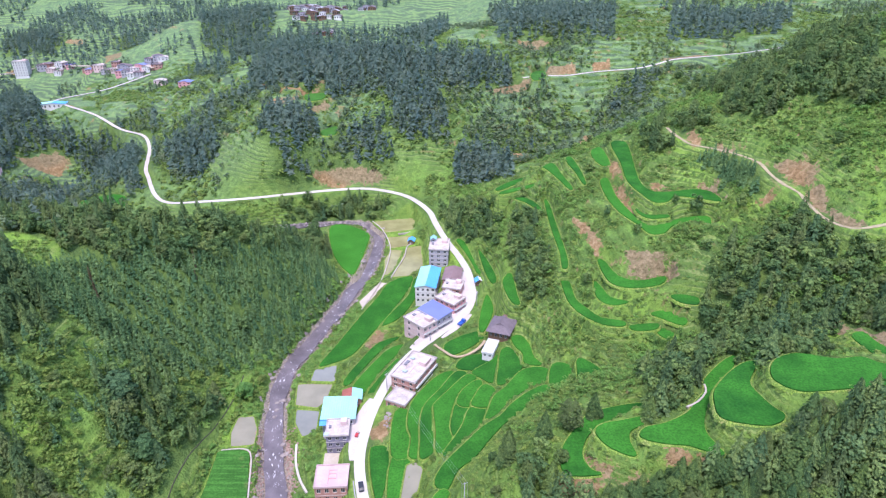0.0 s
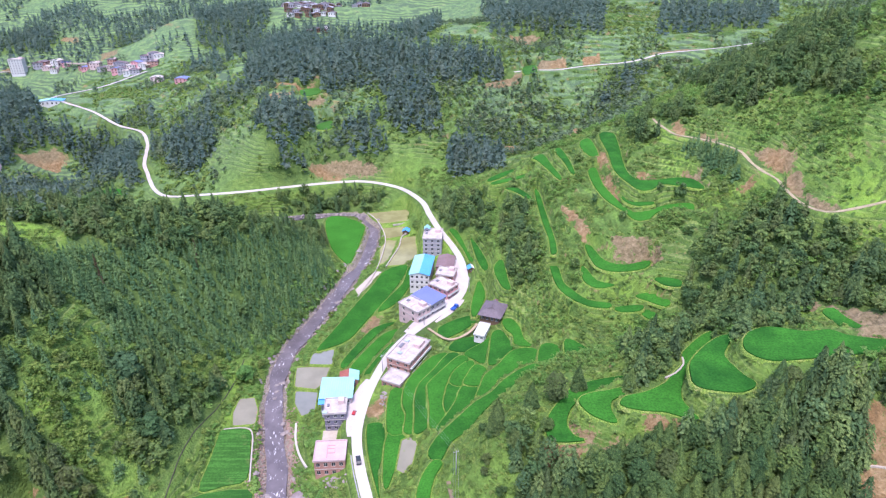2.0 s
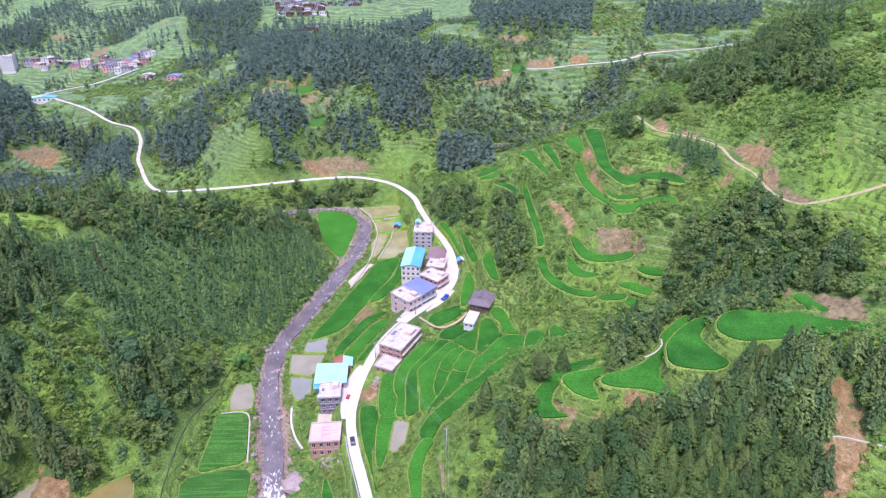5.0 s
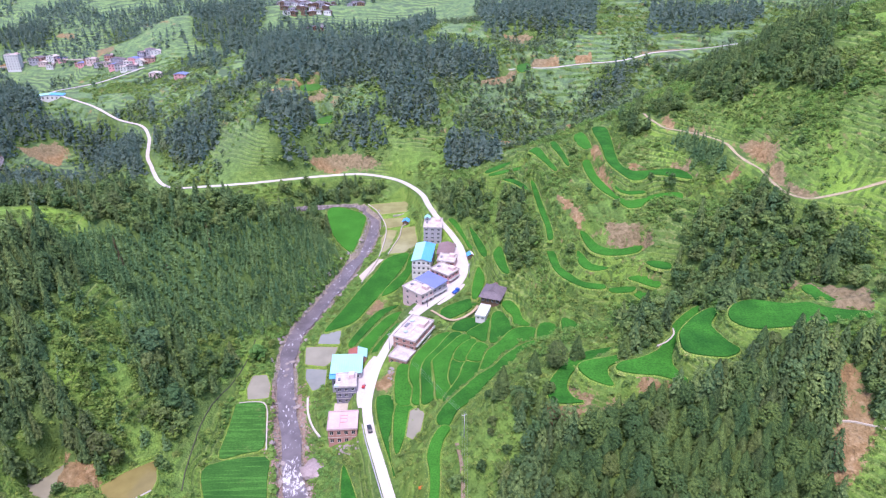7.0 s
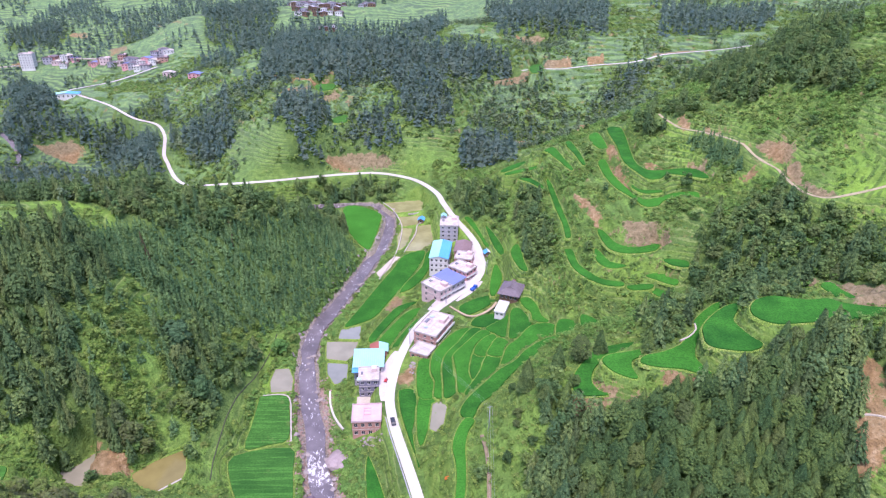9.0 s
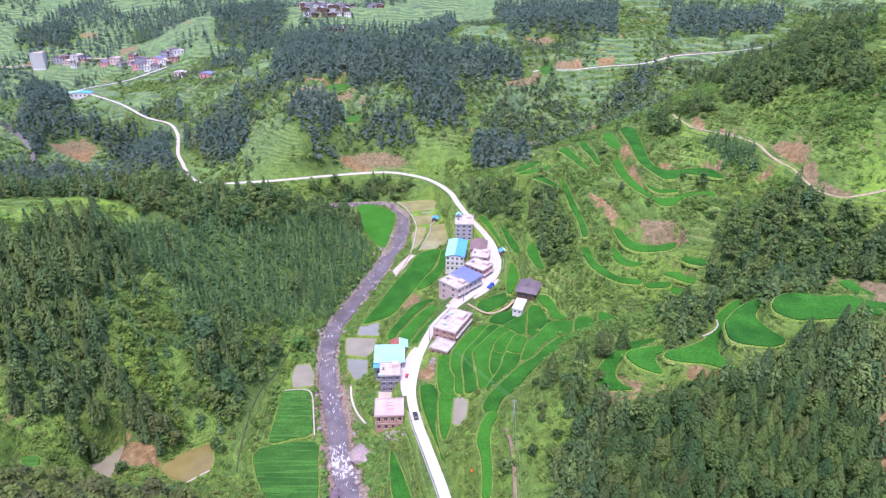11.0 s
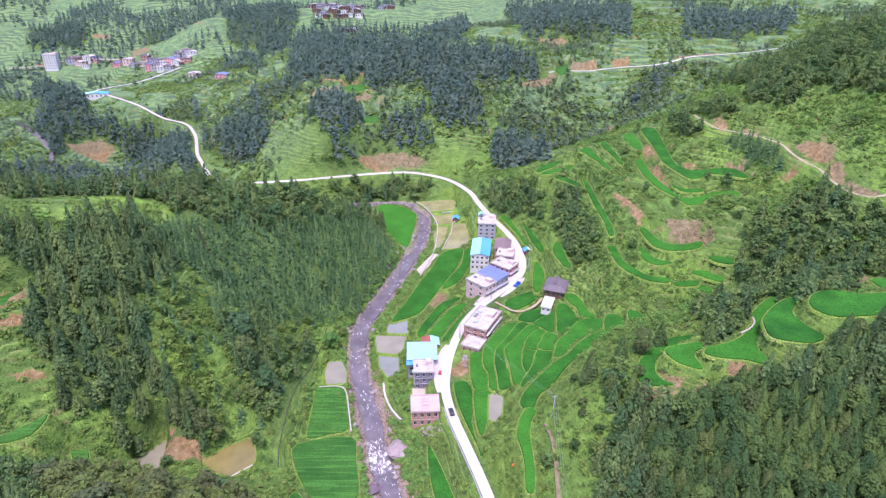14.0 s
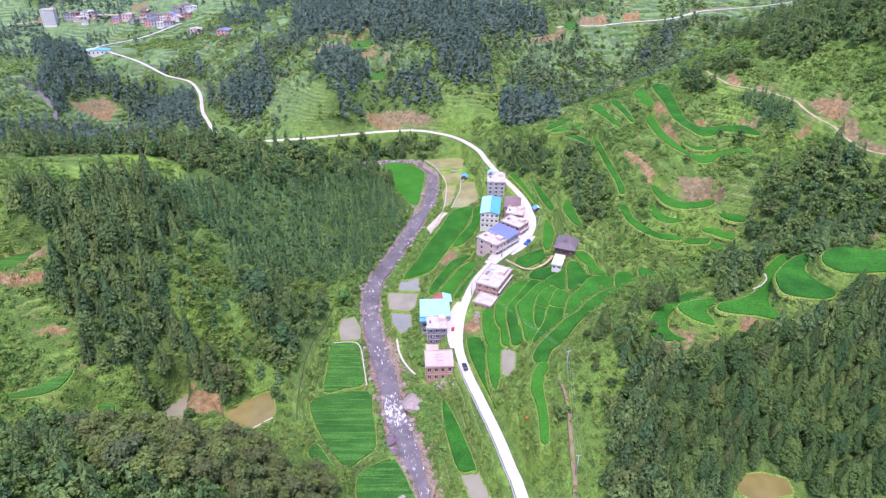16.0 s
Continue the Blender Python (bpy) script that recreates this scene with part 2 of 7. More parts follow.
    hazed_upland = mix(nt, calc(nt, 'MULTIPLY', ramp(nt, rung, (0.05, (0, 0, 0)), (0.15, (0.5, 0.5, 0.5)), (0.40, (0.5, 0.5, 0.5)), (0.5, (0, 0, 0))), tilled), hazed_upland, (0.195, 0.310, 0.115))
    grass = mix(nt, calc(nt, 'MULTIPLY', up.outputs["Fac"], 0.9), grass, hazed_upland)
    bank = ramp(nt, noise_at(nt, 0.09, 4), (0.36, (0.050, 0.112, 0.028)), (0.56, (0.095, 0.155, 0.040)), (0.68, (0.250, 0.190, 0.100)))
    rise = calc(nt, 'ADD', att.outputs["Alpha"], calc(nt, 'MULTIPLY', calc(nt, 'SUBTRACT', mid, 0.5), 0.6))
    grass = mix(nt, ramp(nt, rise, (0.35, (0, 0, 0)), (0.60, (0.85, 0.85, 0.85))), grass, bank)
    floor = ramp(nt, mid, (0.35, (0.060, 0.110, 0.034)), (0.7, (0.125, 0.200, 0.050)))
    c = mix(nt, sep.outputs[0], grass, floor)
    soil = ramp(nt, noise_at(nt, 0.35, 5, rough=0.7), (0.30, (0.140, 0.095, 0.050)), (0.50, (0.250, 0.160, 0.080)), (0.70, (0.380, 0.280, 0.170)))
    soil = mix(nt, ramp(nt, noise_at(nt, 0.016, 2), (0.47, (0, 0, 0)), (0.57, (0.8, 0.8, 0.8))), soil, ramp(nt, noise_at(nt, 0.5, 5, rough=0.7), (0.34, (0.100, 0.092, 0.050)), (0.66, (0.300, 0.240, 0.150))))
    edge = calc(nt, 'ADD', sep.outputs[1], calc(nt, 'ADD', calc(nt, 'MULTIPLY', calc(nt, 'SUBTRACT', mid, 0.52), 2.1), calc(nt, 'MULTIPLY', calc(nt, 'SUBTRACT', tuft, 0.5), 1.3)))
    c = mix(nt, ramp(nt, edge, (0.50, (0, 0, 0)), (0.68, (1, 1, 1))), c, soil)
    gravel = ramp(nt, fine, (0.35, (0.17, 0.14, 0.11)), (0.6, (0.34, 0.295, 0.245)))
    edge2 = calc(nt, 'ADD', sep.outputs[2], calc(nt, 'MULTIPLY', calc(nt, 'SUBTRACT', mid, 0.5), 1.4))
    c = mix(nt, ramp(nt, edge2, (0.45, (0, 0, 0)), (0.62, (1, 1, 1))), c, gravel)
    nt.links.new(c, b.inputs["Base Color"])
    h = calc(nt, 'ADD', calc(nt, 'MULTIPLY', mid, 2.0), fine)
    bump(nt, b, h, 1.0, 1.1)
    return m


def rice_material(name, a, c, rows=False):
    m, nt, b = material(name, 0.9, 0.05)
    own = nt.nodes.new("ShaderNodeObjectInfo").outputs["Random"]
    base = mix(nt, own, a, c)
    n1 = noise_at(nt, 0.10, 4)
    col = mix(nt, ramp(nt, n1, (0.35, (0, 0, 0)), (0.7, (0.6, 0.6, 0.6))), base, tuple(v * 1.45 for v in c))
    if rows:
        strip = noise_at(nt, 0.85, 2, (0.06, 1, 1))
        col = mix(nt, ramp(nt, strip, (0.48, (0, 0, 0)), (0.58, (0.7, 0.7, 0.7))), col, tuple(v * 1.7 for v in c))
        worn = noise_at(nt, 0.14, 4)
        col = mix(nt, ramp(nt, worn, (0.62, (0, 0, 0)), (0.75, (0.7, 0.7, 0.7))), col, (0.17, 0.19, 0.07))
    n2 = noise_at(nt, 1.6, 3)
    col = mix(nt, ramp(nt, n2, (0.35, (0.45, 0.45, 0.45)), (0.6, (0, 0, 0))), col, tuple(v * 0.55 for v in a))
    nt.links.new(col, b.inputs["Base Color"])
    bump(nt, b, n2, 0.6, 0.25)
    return m


m_ground = ground_material()
m_rice = rice_material("rice_leaves", (0.011, 0.074, 0.013), (0.031, 0.146, 0.018))
m_oldrice = rice_material("deep_green_rice_leaves", (0.020, 0.082, 0.018), (0.036, 0.115, 0.022), True)
m_bund, _nt, _b = material("grassy_bund", 0.95, 0.05)
_c = ramp(_nt, noise_at(_nt, 0.30, 4, rough=0.65), (0.34, (0.120, 0.215, 0.042)), (0.52, (0.205, 0.320, 0.062)), (0.70, (0.300, 0.310, 0.120)))
_nt.links.new(mix(_nt, ramp(_nt, noise_at(_nt, 2.4, 3), (0.45, (0.7, 0.7, 0.7)), (0.6, (0, 0, 0))), _c, (0.070, 0.120, 0.028)), _b.inputs["Base Color"])
bump(_nt, _b, noise_at(_nt, 2.4, 3), 0.8, 0.3)

# ---- meshes ----
def put(name, bm, mat, parent=None, smooth=False):
    me = bpy.data.meshes.new(name)
    bm.normal_update()
    bm.to_mesh(me)
    bm.free()
    mats = mat if isinstance(mat, (list, tuple)) else [mat]
    for x in mats:
        me.materials.append(x)
    if smooth:
        me.shade_smooth()
    ob = new(name, me)
    ob.parent = parent
    return ob


def part(name, bm, mat, parent, label="", smooth=False):
    ob = put(name, bm, mat, parent, smooth)
    return tagged(ob, label) if label else ob


def array_mesh(name, verts, faces, mat, smooth=False):
    me = bpy.data.meshes.new(name)
    me.from_pydata(verts, [], faces)
    me.materials.append(mat)
    if smooth:
        me.shade_smooth()
    me.update()
    return me


def box(bm, x0, x1, y0, y1, z0, z1, bevel=0.0):
    r = bmesh.ops.create_cube(bm, size=1)
    bmesh.ops.transform(bm, verts=r["verts"], matrix=Matrix.LocRotScale(((x0 + x1) / 2, (y0 + y1) / 2, (z0 + z1) / 2), None, (x1 - x0, y1 - y0, z1 - z0)))
    if bevel:
        es = list({e for v in r["verts"] for e in v.link_edges})
        bmesh.ops.bevel(bm, geom=es, offset=bevel, segments=1, affect='EDGES')
    return r["verts"]


def boxed(*dims, bevel=0.0):
    bm = bmesh.new()
    box(bm, *dims, bevel=bevel)
    return bm


def tube(bm, p, q, r0, r1, n=6):
    p, q = Vector(p), Vector(q)
    d = q - p
    r = bmesh.ops.create_cone(bm, cap_ends=True, segments=n, radius1=r0, radius2=r1, depth=d.length)
    bmesh.ops.transform(bm, verts=r["verts"], matrix=Matrix.Translation((p + q) / 2) @ d.to_track_quat('Z', 'Y').to_matrix().to_4x4())


# ---- the lie of the land ----
BASE = 103.9
HILLS = []
HILLS += [  # valley: x, y, radius, height
    (-51, 251, 86, -104.5),
    (5, 24, 79, -90),
    (3, 430, 90, -59.5),
    (15, -217, 146, -124.1),
    (-28, 291, 20, 7.8),
    (-45, 125, 29, -17.7),
    (-35, 405, 41, -14.8),
    (60, 470, 26, -14),
    (-62, 67, 28, -30.3),
    (12, 158, 22, -16.4),
    (-28, 239, 28, 17.7),
]
HILLS += [  # west: x, y, radius, height
    (-238, 370, 56, -35.6),
    (-93, 140, 38, -24.2),
    (-94, 422, 34, -63.2),
    (-138, 288, 36, 25.7),
    (-155, 113, 31, -29),
    (-655, 374, 147, -16.4),
    (-82, 58, 27, 27.4),
    (-94, 303, 21, 22.1),
    (-318, 25, 153, 24.5),
    (-176, 427, 35, -16.2),
    (-114, 175, 20, 14.3),
    (-197, 98, 57, -23.2),
    (-123, 256, 21, 15.5),
    (-94, 187, 28, -12.8),
    (-313, 313, 47, -13.9),
    (-165, 370, 34, -11.2),
    (-395, 371, 138, -62.9),
    (-105, 130, 24, -9.9),
    (-138, 121, 10, -11),
    (-652, -198, 157, 14.9),
    (-176, 221, 36, 11.8),
]
HILLS += [  # west: x, y, radius, height
    (-82, 410, 23, 27),
    (-204, 416, 37, -9.9),
    (-199, 133, 27, -13.5),
]
HILLS += [  # east: x, y, radius, height
    (261, 291, 49, 12.7),
    (100, 206, 36, -24.7),
    (22, 144, 21, 20.4),
    (133, 54, 37, -23.7),
    (509, 327, 155, 27.2),
    (37, 24, 37, 28.2),
    (332, 397, 68, 22.7),
    (82, 117, 22, 18.6),
    (667, -118, 231, 29.1),
    (51, 367, 30, 9.4),
    (166, 190, 33, -29.6),
    (35, 217, 27, -12.6),
    (139, 279, 32, -24),
    (212, 38, 71, -18.7),
    (87, 97, 23, -26.5),
    (183, 108, 30, -5.1),
    (97, 213, 20, -14.9),
    (225, 365, 50, 11.3),
    (136, -171, 97, 44.8),
]
HILLS += [  # north: x, y, radius, height
    (-457, 580, 238, -44.2),
    (133, 536, 51, -35.6),
    (-765, 961, 82, -57.2),
    (233, 579, 48, -21.4),
    (-4, 496, 55, 12.8),
    (-307, 521, 89, -43.2),
    (143, 446, 58, -16.9),
    (-118, 452, 20, 36.6),
    (-46, 475, 24, 12.2),
    (-807, 1173, 133, -63.5),
    (-580, 835, 113, -108.4),
    (-53, 857, 94, -24.7),
    (217, 497, 46, -9.5),
    (-434, 1127, 135, -38.4),
    (-187, 488, 27, -7.8),
    (79, 503, 38, -17.3),
    (373, 642, 100, -22),
    (-583, 571, 61, -28.2),
    (95, 652, 22, -26.9),
    (-67, 495, 25, -10.5),
]
HILLS += [  # north: x, y, radius, height
    (-319, 790, 100, -41),
    (-352, 580, 40, -49.5),
    (-565, 691, 51, -56),
]
HILLS += [  # horizon: x, y, radius, height
    (1488, 2149, 719, 202.6),
    (-1309, 2034, 409, 80.6),
    (1232, 260, 423, 94.9),
    (-1157, -179, 390, 65.9),
    (-112, 2342, 506, 96.4),
    (-35, 1195, 264, -39.9),
    (-960, 550, 167, 25.9),
    (1554, 899, 487, 73.6),
    (-2097, 1565, 414, 113.2),
    (611, 2722, 496, 116.1),
    (-737, 2596, 487, 107.5),
    (-1867, 2643, 429, 197.8),
    (-2208, -83, 576, 126.5),
    (271, 1487, 319, 29.2),
    (1448, -514, 426, 102.7),
]


def hills_z(x, y):
    z = np.full(np.broadcast(x, y).shape, float(BASE))
    for hx, hy, r, h in HILLS:
        z += h * np.exp(-((x - hx) ** 2 + (y - hy) ** 2) / (2 * r * r))
    return z


def value_noise(x, y, cell, seed):
    r = np.random.RandomState(seed)
    t = r.rand(128, 128)
    u, v = x / cell, y / cell
    i, j = np.floor(u).astype(int), np.floor(v).astype(int)
    a, b = u - i, v - j
    a, b = a * a * (3 - 2 * a), b * b * (3 - 2 * b)
    g = lambda p, q: t[p % 128, q % 128]
    return (g(i, j) * (1 - a) + g(i + 1, j) * a) * (1 - b) + (g(i, j + 1) * (1 - a) + g(i + 1, j + 1) * a) * b - 0.5


def steps(parts):
    out = [parts[0][0]]
    for lo, hi, s0, s1 in parts:
        x = lo
        while x < hi - 0.5 * s1:
            f = (x - lo) / (hi - lo)
            x += s0 + (s1 - s0) * f
            out.append(x)
    return np.array(out)


GX = steps([(-1900, -720, 70, 12), (-720, -300, 11, 5), (-300, -125, 4, 1.6), (-125, 150, 1.5, 1.5), (150, 300, 1.6, 4), (300, 1700, 5, 70)])
GY = steps([(-420, 60, 40, 3), (60, 100, 2.5, 1.5), (100, 335, 1.5, 1.5), (335, 470, 1.6, 2.5), (470, 1100, 2.5, 7), (1100, 2700, 8, 70)])
XX, YY = np.meshgrid(GX, GY, indexing='ij')
ZZ = hills_z(XX, YY)
NEAR = np.clip((1500 - np.hypot(XX, YY)) / 600, 0, 1)
ZZ += NEAR * (value_noise(XX, YY, 23, 1) * 3.0 + value_noise(XX, YY, 9, 2) * 1.3 + value_noise(XX, YY, 3.7, 3) * 0.6)
ZZ += (1 - NEAR) * value_noise(XX, YY, 190, 4) * 60 + np.clip((np.hypot(XX, YY) - 650) / 400, 0, 1) * NEAR * value_noise(XX, YY, 75, 5) * 26


RISER = np.zeros(XX.shape)


def terrace(z, h, keep):
    """Steps of height h cut into the slope, with banks between them."""
    w = z / h + value_noise(XX, YY, 31, 6) * 0.8
    f = w - np.floor(w)
    s = np.clip((f - 0.70) / 0.30, 0, 1)
    RISER[...] = np.maximum(RISER, keep * np.clip((f - 0.62) / 0.12, 0, 1) * (0.9 + value_noise(XX, YY, 17, 8) * 0.8))
    s = s * s * (3 - 2 * s)
    return z + keep * ((np.floor(w) + s) - w) * h


def zone(x0, x1, y0, y1, soft):
    f = lambda v, a, b: np.clip((v - a) / soft, 0, 1) * np.clip((b - v) / soft, 0, 1)
    return f(XX, x0, x1) * f(YY, y0, y1)


ZZ = terrace(ZZ, 2.6, 0.95 * np.maximum(zone(18, 260, 130, 440, 25), zone(-230, -135, 90, 175, 20)))
ZZ = terrace(ZZ, 4.2, 0.9 * zone(-520, 480, 430, 900, 40))
COVER = np.zeros(XX.shape + (4,))
FREE = np.ones(XX.shape, bool)


def window(x0, x1, y0, y1):
    i0, i1 = np.searchsorted(GX, (x0, x1))
    j0, j1 = np.searchsorted(GY, (y0, y1))
    return slice(max(i0 - 1, 0), i1 + 1), slice(max(j0 - 1, 0), j1 + 1)


def inside(poly, x, y):
    """Signed distance to an outline, negative inside."""
    p = np.array(poly, float)
    q = np.roll(p, -1, 0)
    d = np.full(x.shape, 1e9)
    odd = np.zeros(x.shape, bool)
    for (ax, ay), (bx, by) in zip(p, q):
        ex, ey = bx - ax, by - ay
        t = np.clip(((x - ax) * ex + (y - ay) * ey) / max(ex * ex + ey * ey, 1e-9), 0, 1)
        d = np.minimum(d, np.hypot(x - ax - t * ex, y - ay - t * ey))
        if by != ay:
            odd ^= ((ay > y) != (by > y)) & (x < ax + (y - ay) / (by - ay) * ex)
    return np.where(odd, -d, d)


def smooth_outline(pts, n=3):
    p = [Vector(v) for v in pts]
    out = []
    for i in range(len(p)):
        a, b, c, d = p[i - 1], p[i], p[(i + 1) % len(p)], p[(i + 2) % len(p)]
        for k in range(n):
            t = k / n
            out.append(0.5 * (2 * b + (c - a) * t + (2 * a - 5 * b + 4 * c - d) * t * t + (3 * b - a - 3 * c + d) * t ** 3))
    return out


def smooth_line(pts, step=3.0):
    p = [Vector(v) for v in pts]
    p = [2 * p[0] - p[1]] + p + [2 * p[-1] - p[-2]]
    out = []
    for i in range(1, len(p) - 2):
        a, b, c, d = p[i - 1:i + 3]
        n = max(2, int((c - b).length / step))
        for k in range(n):
            t = k / n
            out.append(0.5 * (2 * b + (c - a) * t + (2 * a - 5 * b + 4 * c - d) * t * t + (3 * b - a - 3 * c + d) * t ** 3))
    return out + [p[-2]]


def level(poly, z, margin=0.8, soft=3.0):
    """Cuts a flat bench for a field, pond or yard into the slope."""
    xs, ys = [p[0] for p in poly], [p[1] for p in poly]
    w = window(min(xs) - 6, max(xs) + 6, min(ys) - 6, max(ys) + 6)
    d = inside(poly, XX[w], YY[w])
    k = np.clip((d - margin) / soft, 0, 1)
    k = k * k * (3 - 2 * k)
    ZZ[w] = z * (1 - k) + ZZ[w] * k
    FREE[w] &= d > 0.6


def along(line, half, soft, drop=0.0, gravel=0.0):
    """Cuts the bed of a road or stream along a line of (x, y, z)."""
    for a, b in zip(line[:-1], line[1:]):
        w = window(min(a.x, b.x) - half - soft - 2, max(a.x, b.x) + half + soft + 2, min(a.y, b.y) - half - soft - 2, max(a.y, b.y) + half + soft + 2)
        e = b - a
        t = np.clip(((XX[w] - a.x) * e.x + (YY[w] - a.y) * e.y) / (e.x ** 2 + e.y ** 2), 0, 1)
        d = np.hypot(XX[w] - a.x - t * e.x, YY[w] - a.y - t * e.y)
        k = np.clip((d - half) / soft, 0, 1)
        CUT[w] = np.where(d < DIST[w], a.z + t * e.z - drop, CUT[w])
        KEEP[w] = np.where(d < DIST[w], k * k * (3 - 2 * k), KEEP[w])
        DIST[w] = np.minimum(DIST[w], d)


def cut(line, half, soft, drop=0.0):
    global CUT, KEEP, DIST, ZZ, FREE
    CUT, KEEP, DIST = np.zeros(XX.shape), np.ones(XX.shape), np.full(XX.shape, 1e9)
    along(line, half, soft, drop)
    ZZ = CUT * (1 - KEEP) + ZZ * KEEP
    FREE &= DIST > half + (1.6 if half < 4.5 else 0.6)


def offset(poly, d):
    n = len(poly)
    area = sum(poly[i - 1].x * poly[i].y - poly[i].x * poly[i - 1].y for i in range(n))
    out = []
    for i in range(n):
        t = (poly[(i + 1) % n] - poly[i - 1])
        t = t.normalized() if t.length > 1e-6 else Vector((1, 0))
        s = Vector((t.y, -t.x)) * (1 if area > 0 else -1)
        out.append(poly[i] + s * d)
    return out


PADDIES, PONDS, SOILS, WOODS, MEADOWS = [], [], [], [], []


def paddy(z, outline):
    poly = smooth_outline(outline)
    PADDIES.append((z, offset(poly, 0.55) if poly[0].x > -35 and poly[0].y < 300 else poly))


def pond(z, tone, outline):
    PONDS.append((z, tone, smooth_outline([v for a, b in zip(outline, outline[1:] + outline[:1]) for v in (a, tuple(Vector(a).lerp(Vector(b), 0.12)), tuple(Vector(a).lerp(Vector(b), 0.88)))], 1)))


def bare_soil(outline):
    SOILS.append(outline)


def meadow(outline):
    MEADOWS.append(outline)


def wood(kind, outline):
    WOODS.append((kind, outline))


# rice fields: level and outline
paddy(15.8, [(-1.5, 218.8), (-8.3, 209.2), (-12.8, 199.3), (-13.5, 188.3), (-11.7, 181.5), (-12.2, 172.1), (-8.9, 171.4), (-8.8, 180.4), (-9.1, 191.6), (-7.3, 200.2), (-1.6, 210.2), (4.7, 220.8)])
paddy(17, [(5.3, 219), (-1.3, 207.5), (-6.7, 198.9), (-8.5, 190), (-8.2, 178.9), (-8.1, 169.9), (-5.3, 170.7), (-2.8, 174.4), (-3, 184), (-4.1, 195.5), (-2.9, 200.7), (3.7, 210.3), (9.9, 218)])
paddy(18.4, [(10, 215.4), (3.5, 206.9), (-2.7, 197.9), (-3.5, 194.4), (-2.5, 182.1), (-2.4, 172.2), (-0.2, 170.4), (3.1, 177.1), (2.1, 184.1), (2.9, 192.3), (4.5, 198.8), (7.4, 206.4), (13.8, 213.1)])
paddy(19.2, [(14.2, 210.9), (8.2, 204.8), (5.6, 196.8), (10.1, 194.7), (12.3, 202.1), (16, 208.1)])
paddy(18.9, [(5.2, 195.9), (4, 190.8), (3, 184.3), (4.2, 178.8), (6.2, 181.5), (9.8, 193.8)])
paddy(20.4, [(16.1, 205.9), (13.3, 200.4), (11.3, 194.3), (16.9, 193), (18.4, 198.2), (20.9, 202.7), (18.7, 205.9)])
paddy(20, [(10.6, 192.7), (7.8, 184), (4.3, 176.6), (0.2, 168.8), (2.2, 167.7), (6.6, 173.6), (14.4, 183.7), (16.8, 191.9)])
paddy(23, [(32.8, 212.5), (25.1, 201.7), (20.2, 196.3), (17.5, 188.6), (16, 182.9), (21.2, 187), (26.3, 193.7), (34.1, 201.3), (42.4, 205.5), (44.6, 210.7), (41.2, 214.5)])
paddy(26, [(44.7, 196.5), (40.2, 199.2), (33.3, 195.1), (26.1, 188.2), (21.3, 181.6), (14.4, 175.7), (7.8, 167.4), (0.9, 158.5), (-2.5, 151.2), (-1.3, 147.4), (1.4, 147.1), (5, 155.5), (10.7, 161), (16.9, 170.4), (24.1, 179.6), (33, 186.2), (42.2, 191.3)])
paddy(27.5, [(-1, 145.1), (-4.4, 138.7), (-6, 131.1), (-5.1, 124), (-5.1, 115.9), (-5.9, 107), (-4.3, 105.8), (-3, 112), (-2.3, 121.2), (-2.1, 131.2), (-0.6, 138.7), (1.9, 144.2)])
paddy(16.9, [(5.7, 223.1), (9.8, 229.9), (19.9, 232.1), (20.7, 227.4), (14.7, 221.7), (10.7, 220.7)])
paddy(18.2, [(20.9, 225.3), (24.6, 230), (22.3, 220.3), (20.4, 210.6), (16, 213.9), (12.5, 217.7)])
paddy(19.6, [(25.8, 231), (29.8, 233.2), (32.7, 225.3), (33.9, 219.7), (28.3, 210.9), (22.5, 207.6), (24, 219.6)])
paddy(21.5, [(31, 238.3), (35.1, 240), (38.1, 232.9), (39.1, 223.4), (42.1, 218.3), (35, 219.3), (34.9, 226.4), (32.2, 231.7)])
paddy(25, [(45.6, 213.9), (51.9, 213.5), (52.9, 204.4), (49.4, 199.8), (44.9, 198.9), (42.4, 201.6)])
paddy(29, [(55.5, 212.6), (61.3, 207.8), (63.8, 201.2), (59.5, 194.9), (53.2, 193.9), (53.5, 203)])
paddy(15.5, [(0.9, 241.2), (10.4, 249.3), (21.4, 253.5), (17.7, 245.3), (10.1, 237.5), (3.4, 233.6)])
paddy(18.5, [(7.4, 344.7), (12.7, 344.8), (18.8, 315.3), (21.8, 301.9), (17.8, 305.7), (12.6, 323.5)])
paddy(21.5, [(20, 328.2), (24.6, 315.6), (28.6, 293.7), (25.7, 287.1), (22.2, 301.2)])
paddy(30, [(30.3, 276.6), (34.5, 283.1), (35.3, 263), (35.7, 253.4), (32.5, 255.2), (30, 268.3)])
paddy(17.5, [(22, 281.3), (23.9, 278.6), (24.6, 266.7), (18.5, 248.3), (17.5, 257.3)])
paddy(13, [(-26.9, 178.5), (-20.9, 178.5), (-19.8, 164.8), (-21, 154.8), (-19.6, 142.5), (-18.6, 136.4), (-20.6, 137.8), (-23.8, 146.9), (-26.3, 159.7), (-28.1, 171.8)])
paddy(14.6, [(-18.3, 172.1), (-12.1, 172.1), (-13.4, 161.2), (-15.4, 152.4), (-17.4, 145.3), (-18.8, 154.6)])
paddy(14.8, [(-19, 196.3), (-13.4, 196.3), (-11.8, 183.2), (-11.8, 173.3), (-18.7, 173.3)])
paddy(6, [(-37.9, 149.2), (-34.2, 141.7), (-30.2, 129.9), (-26.3, 115.3), (-27.2, 113), (-32.4, 113), (-35.6, 124.4), (-37.8, 138.6)])
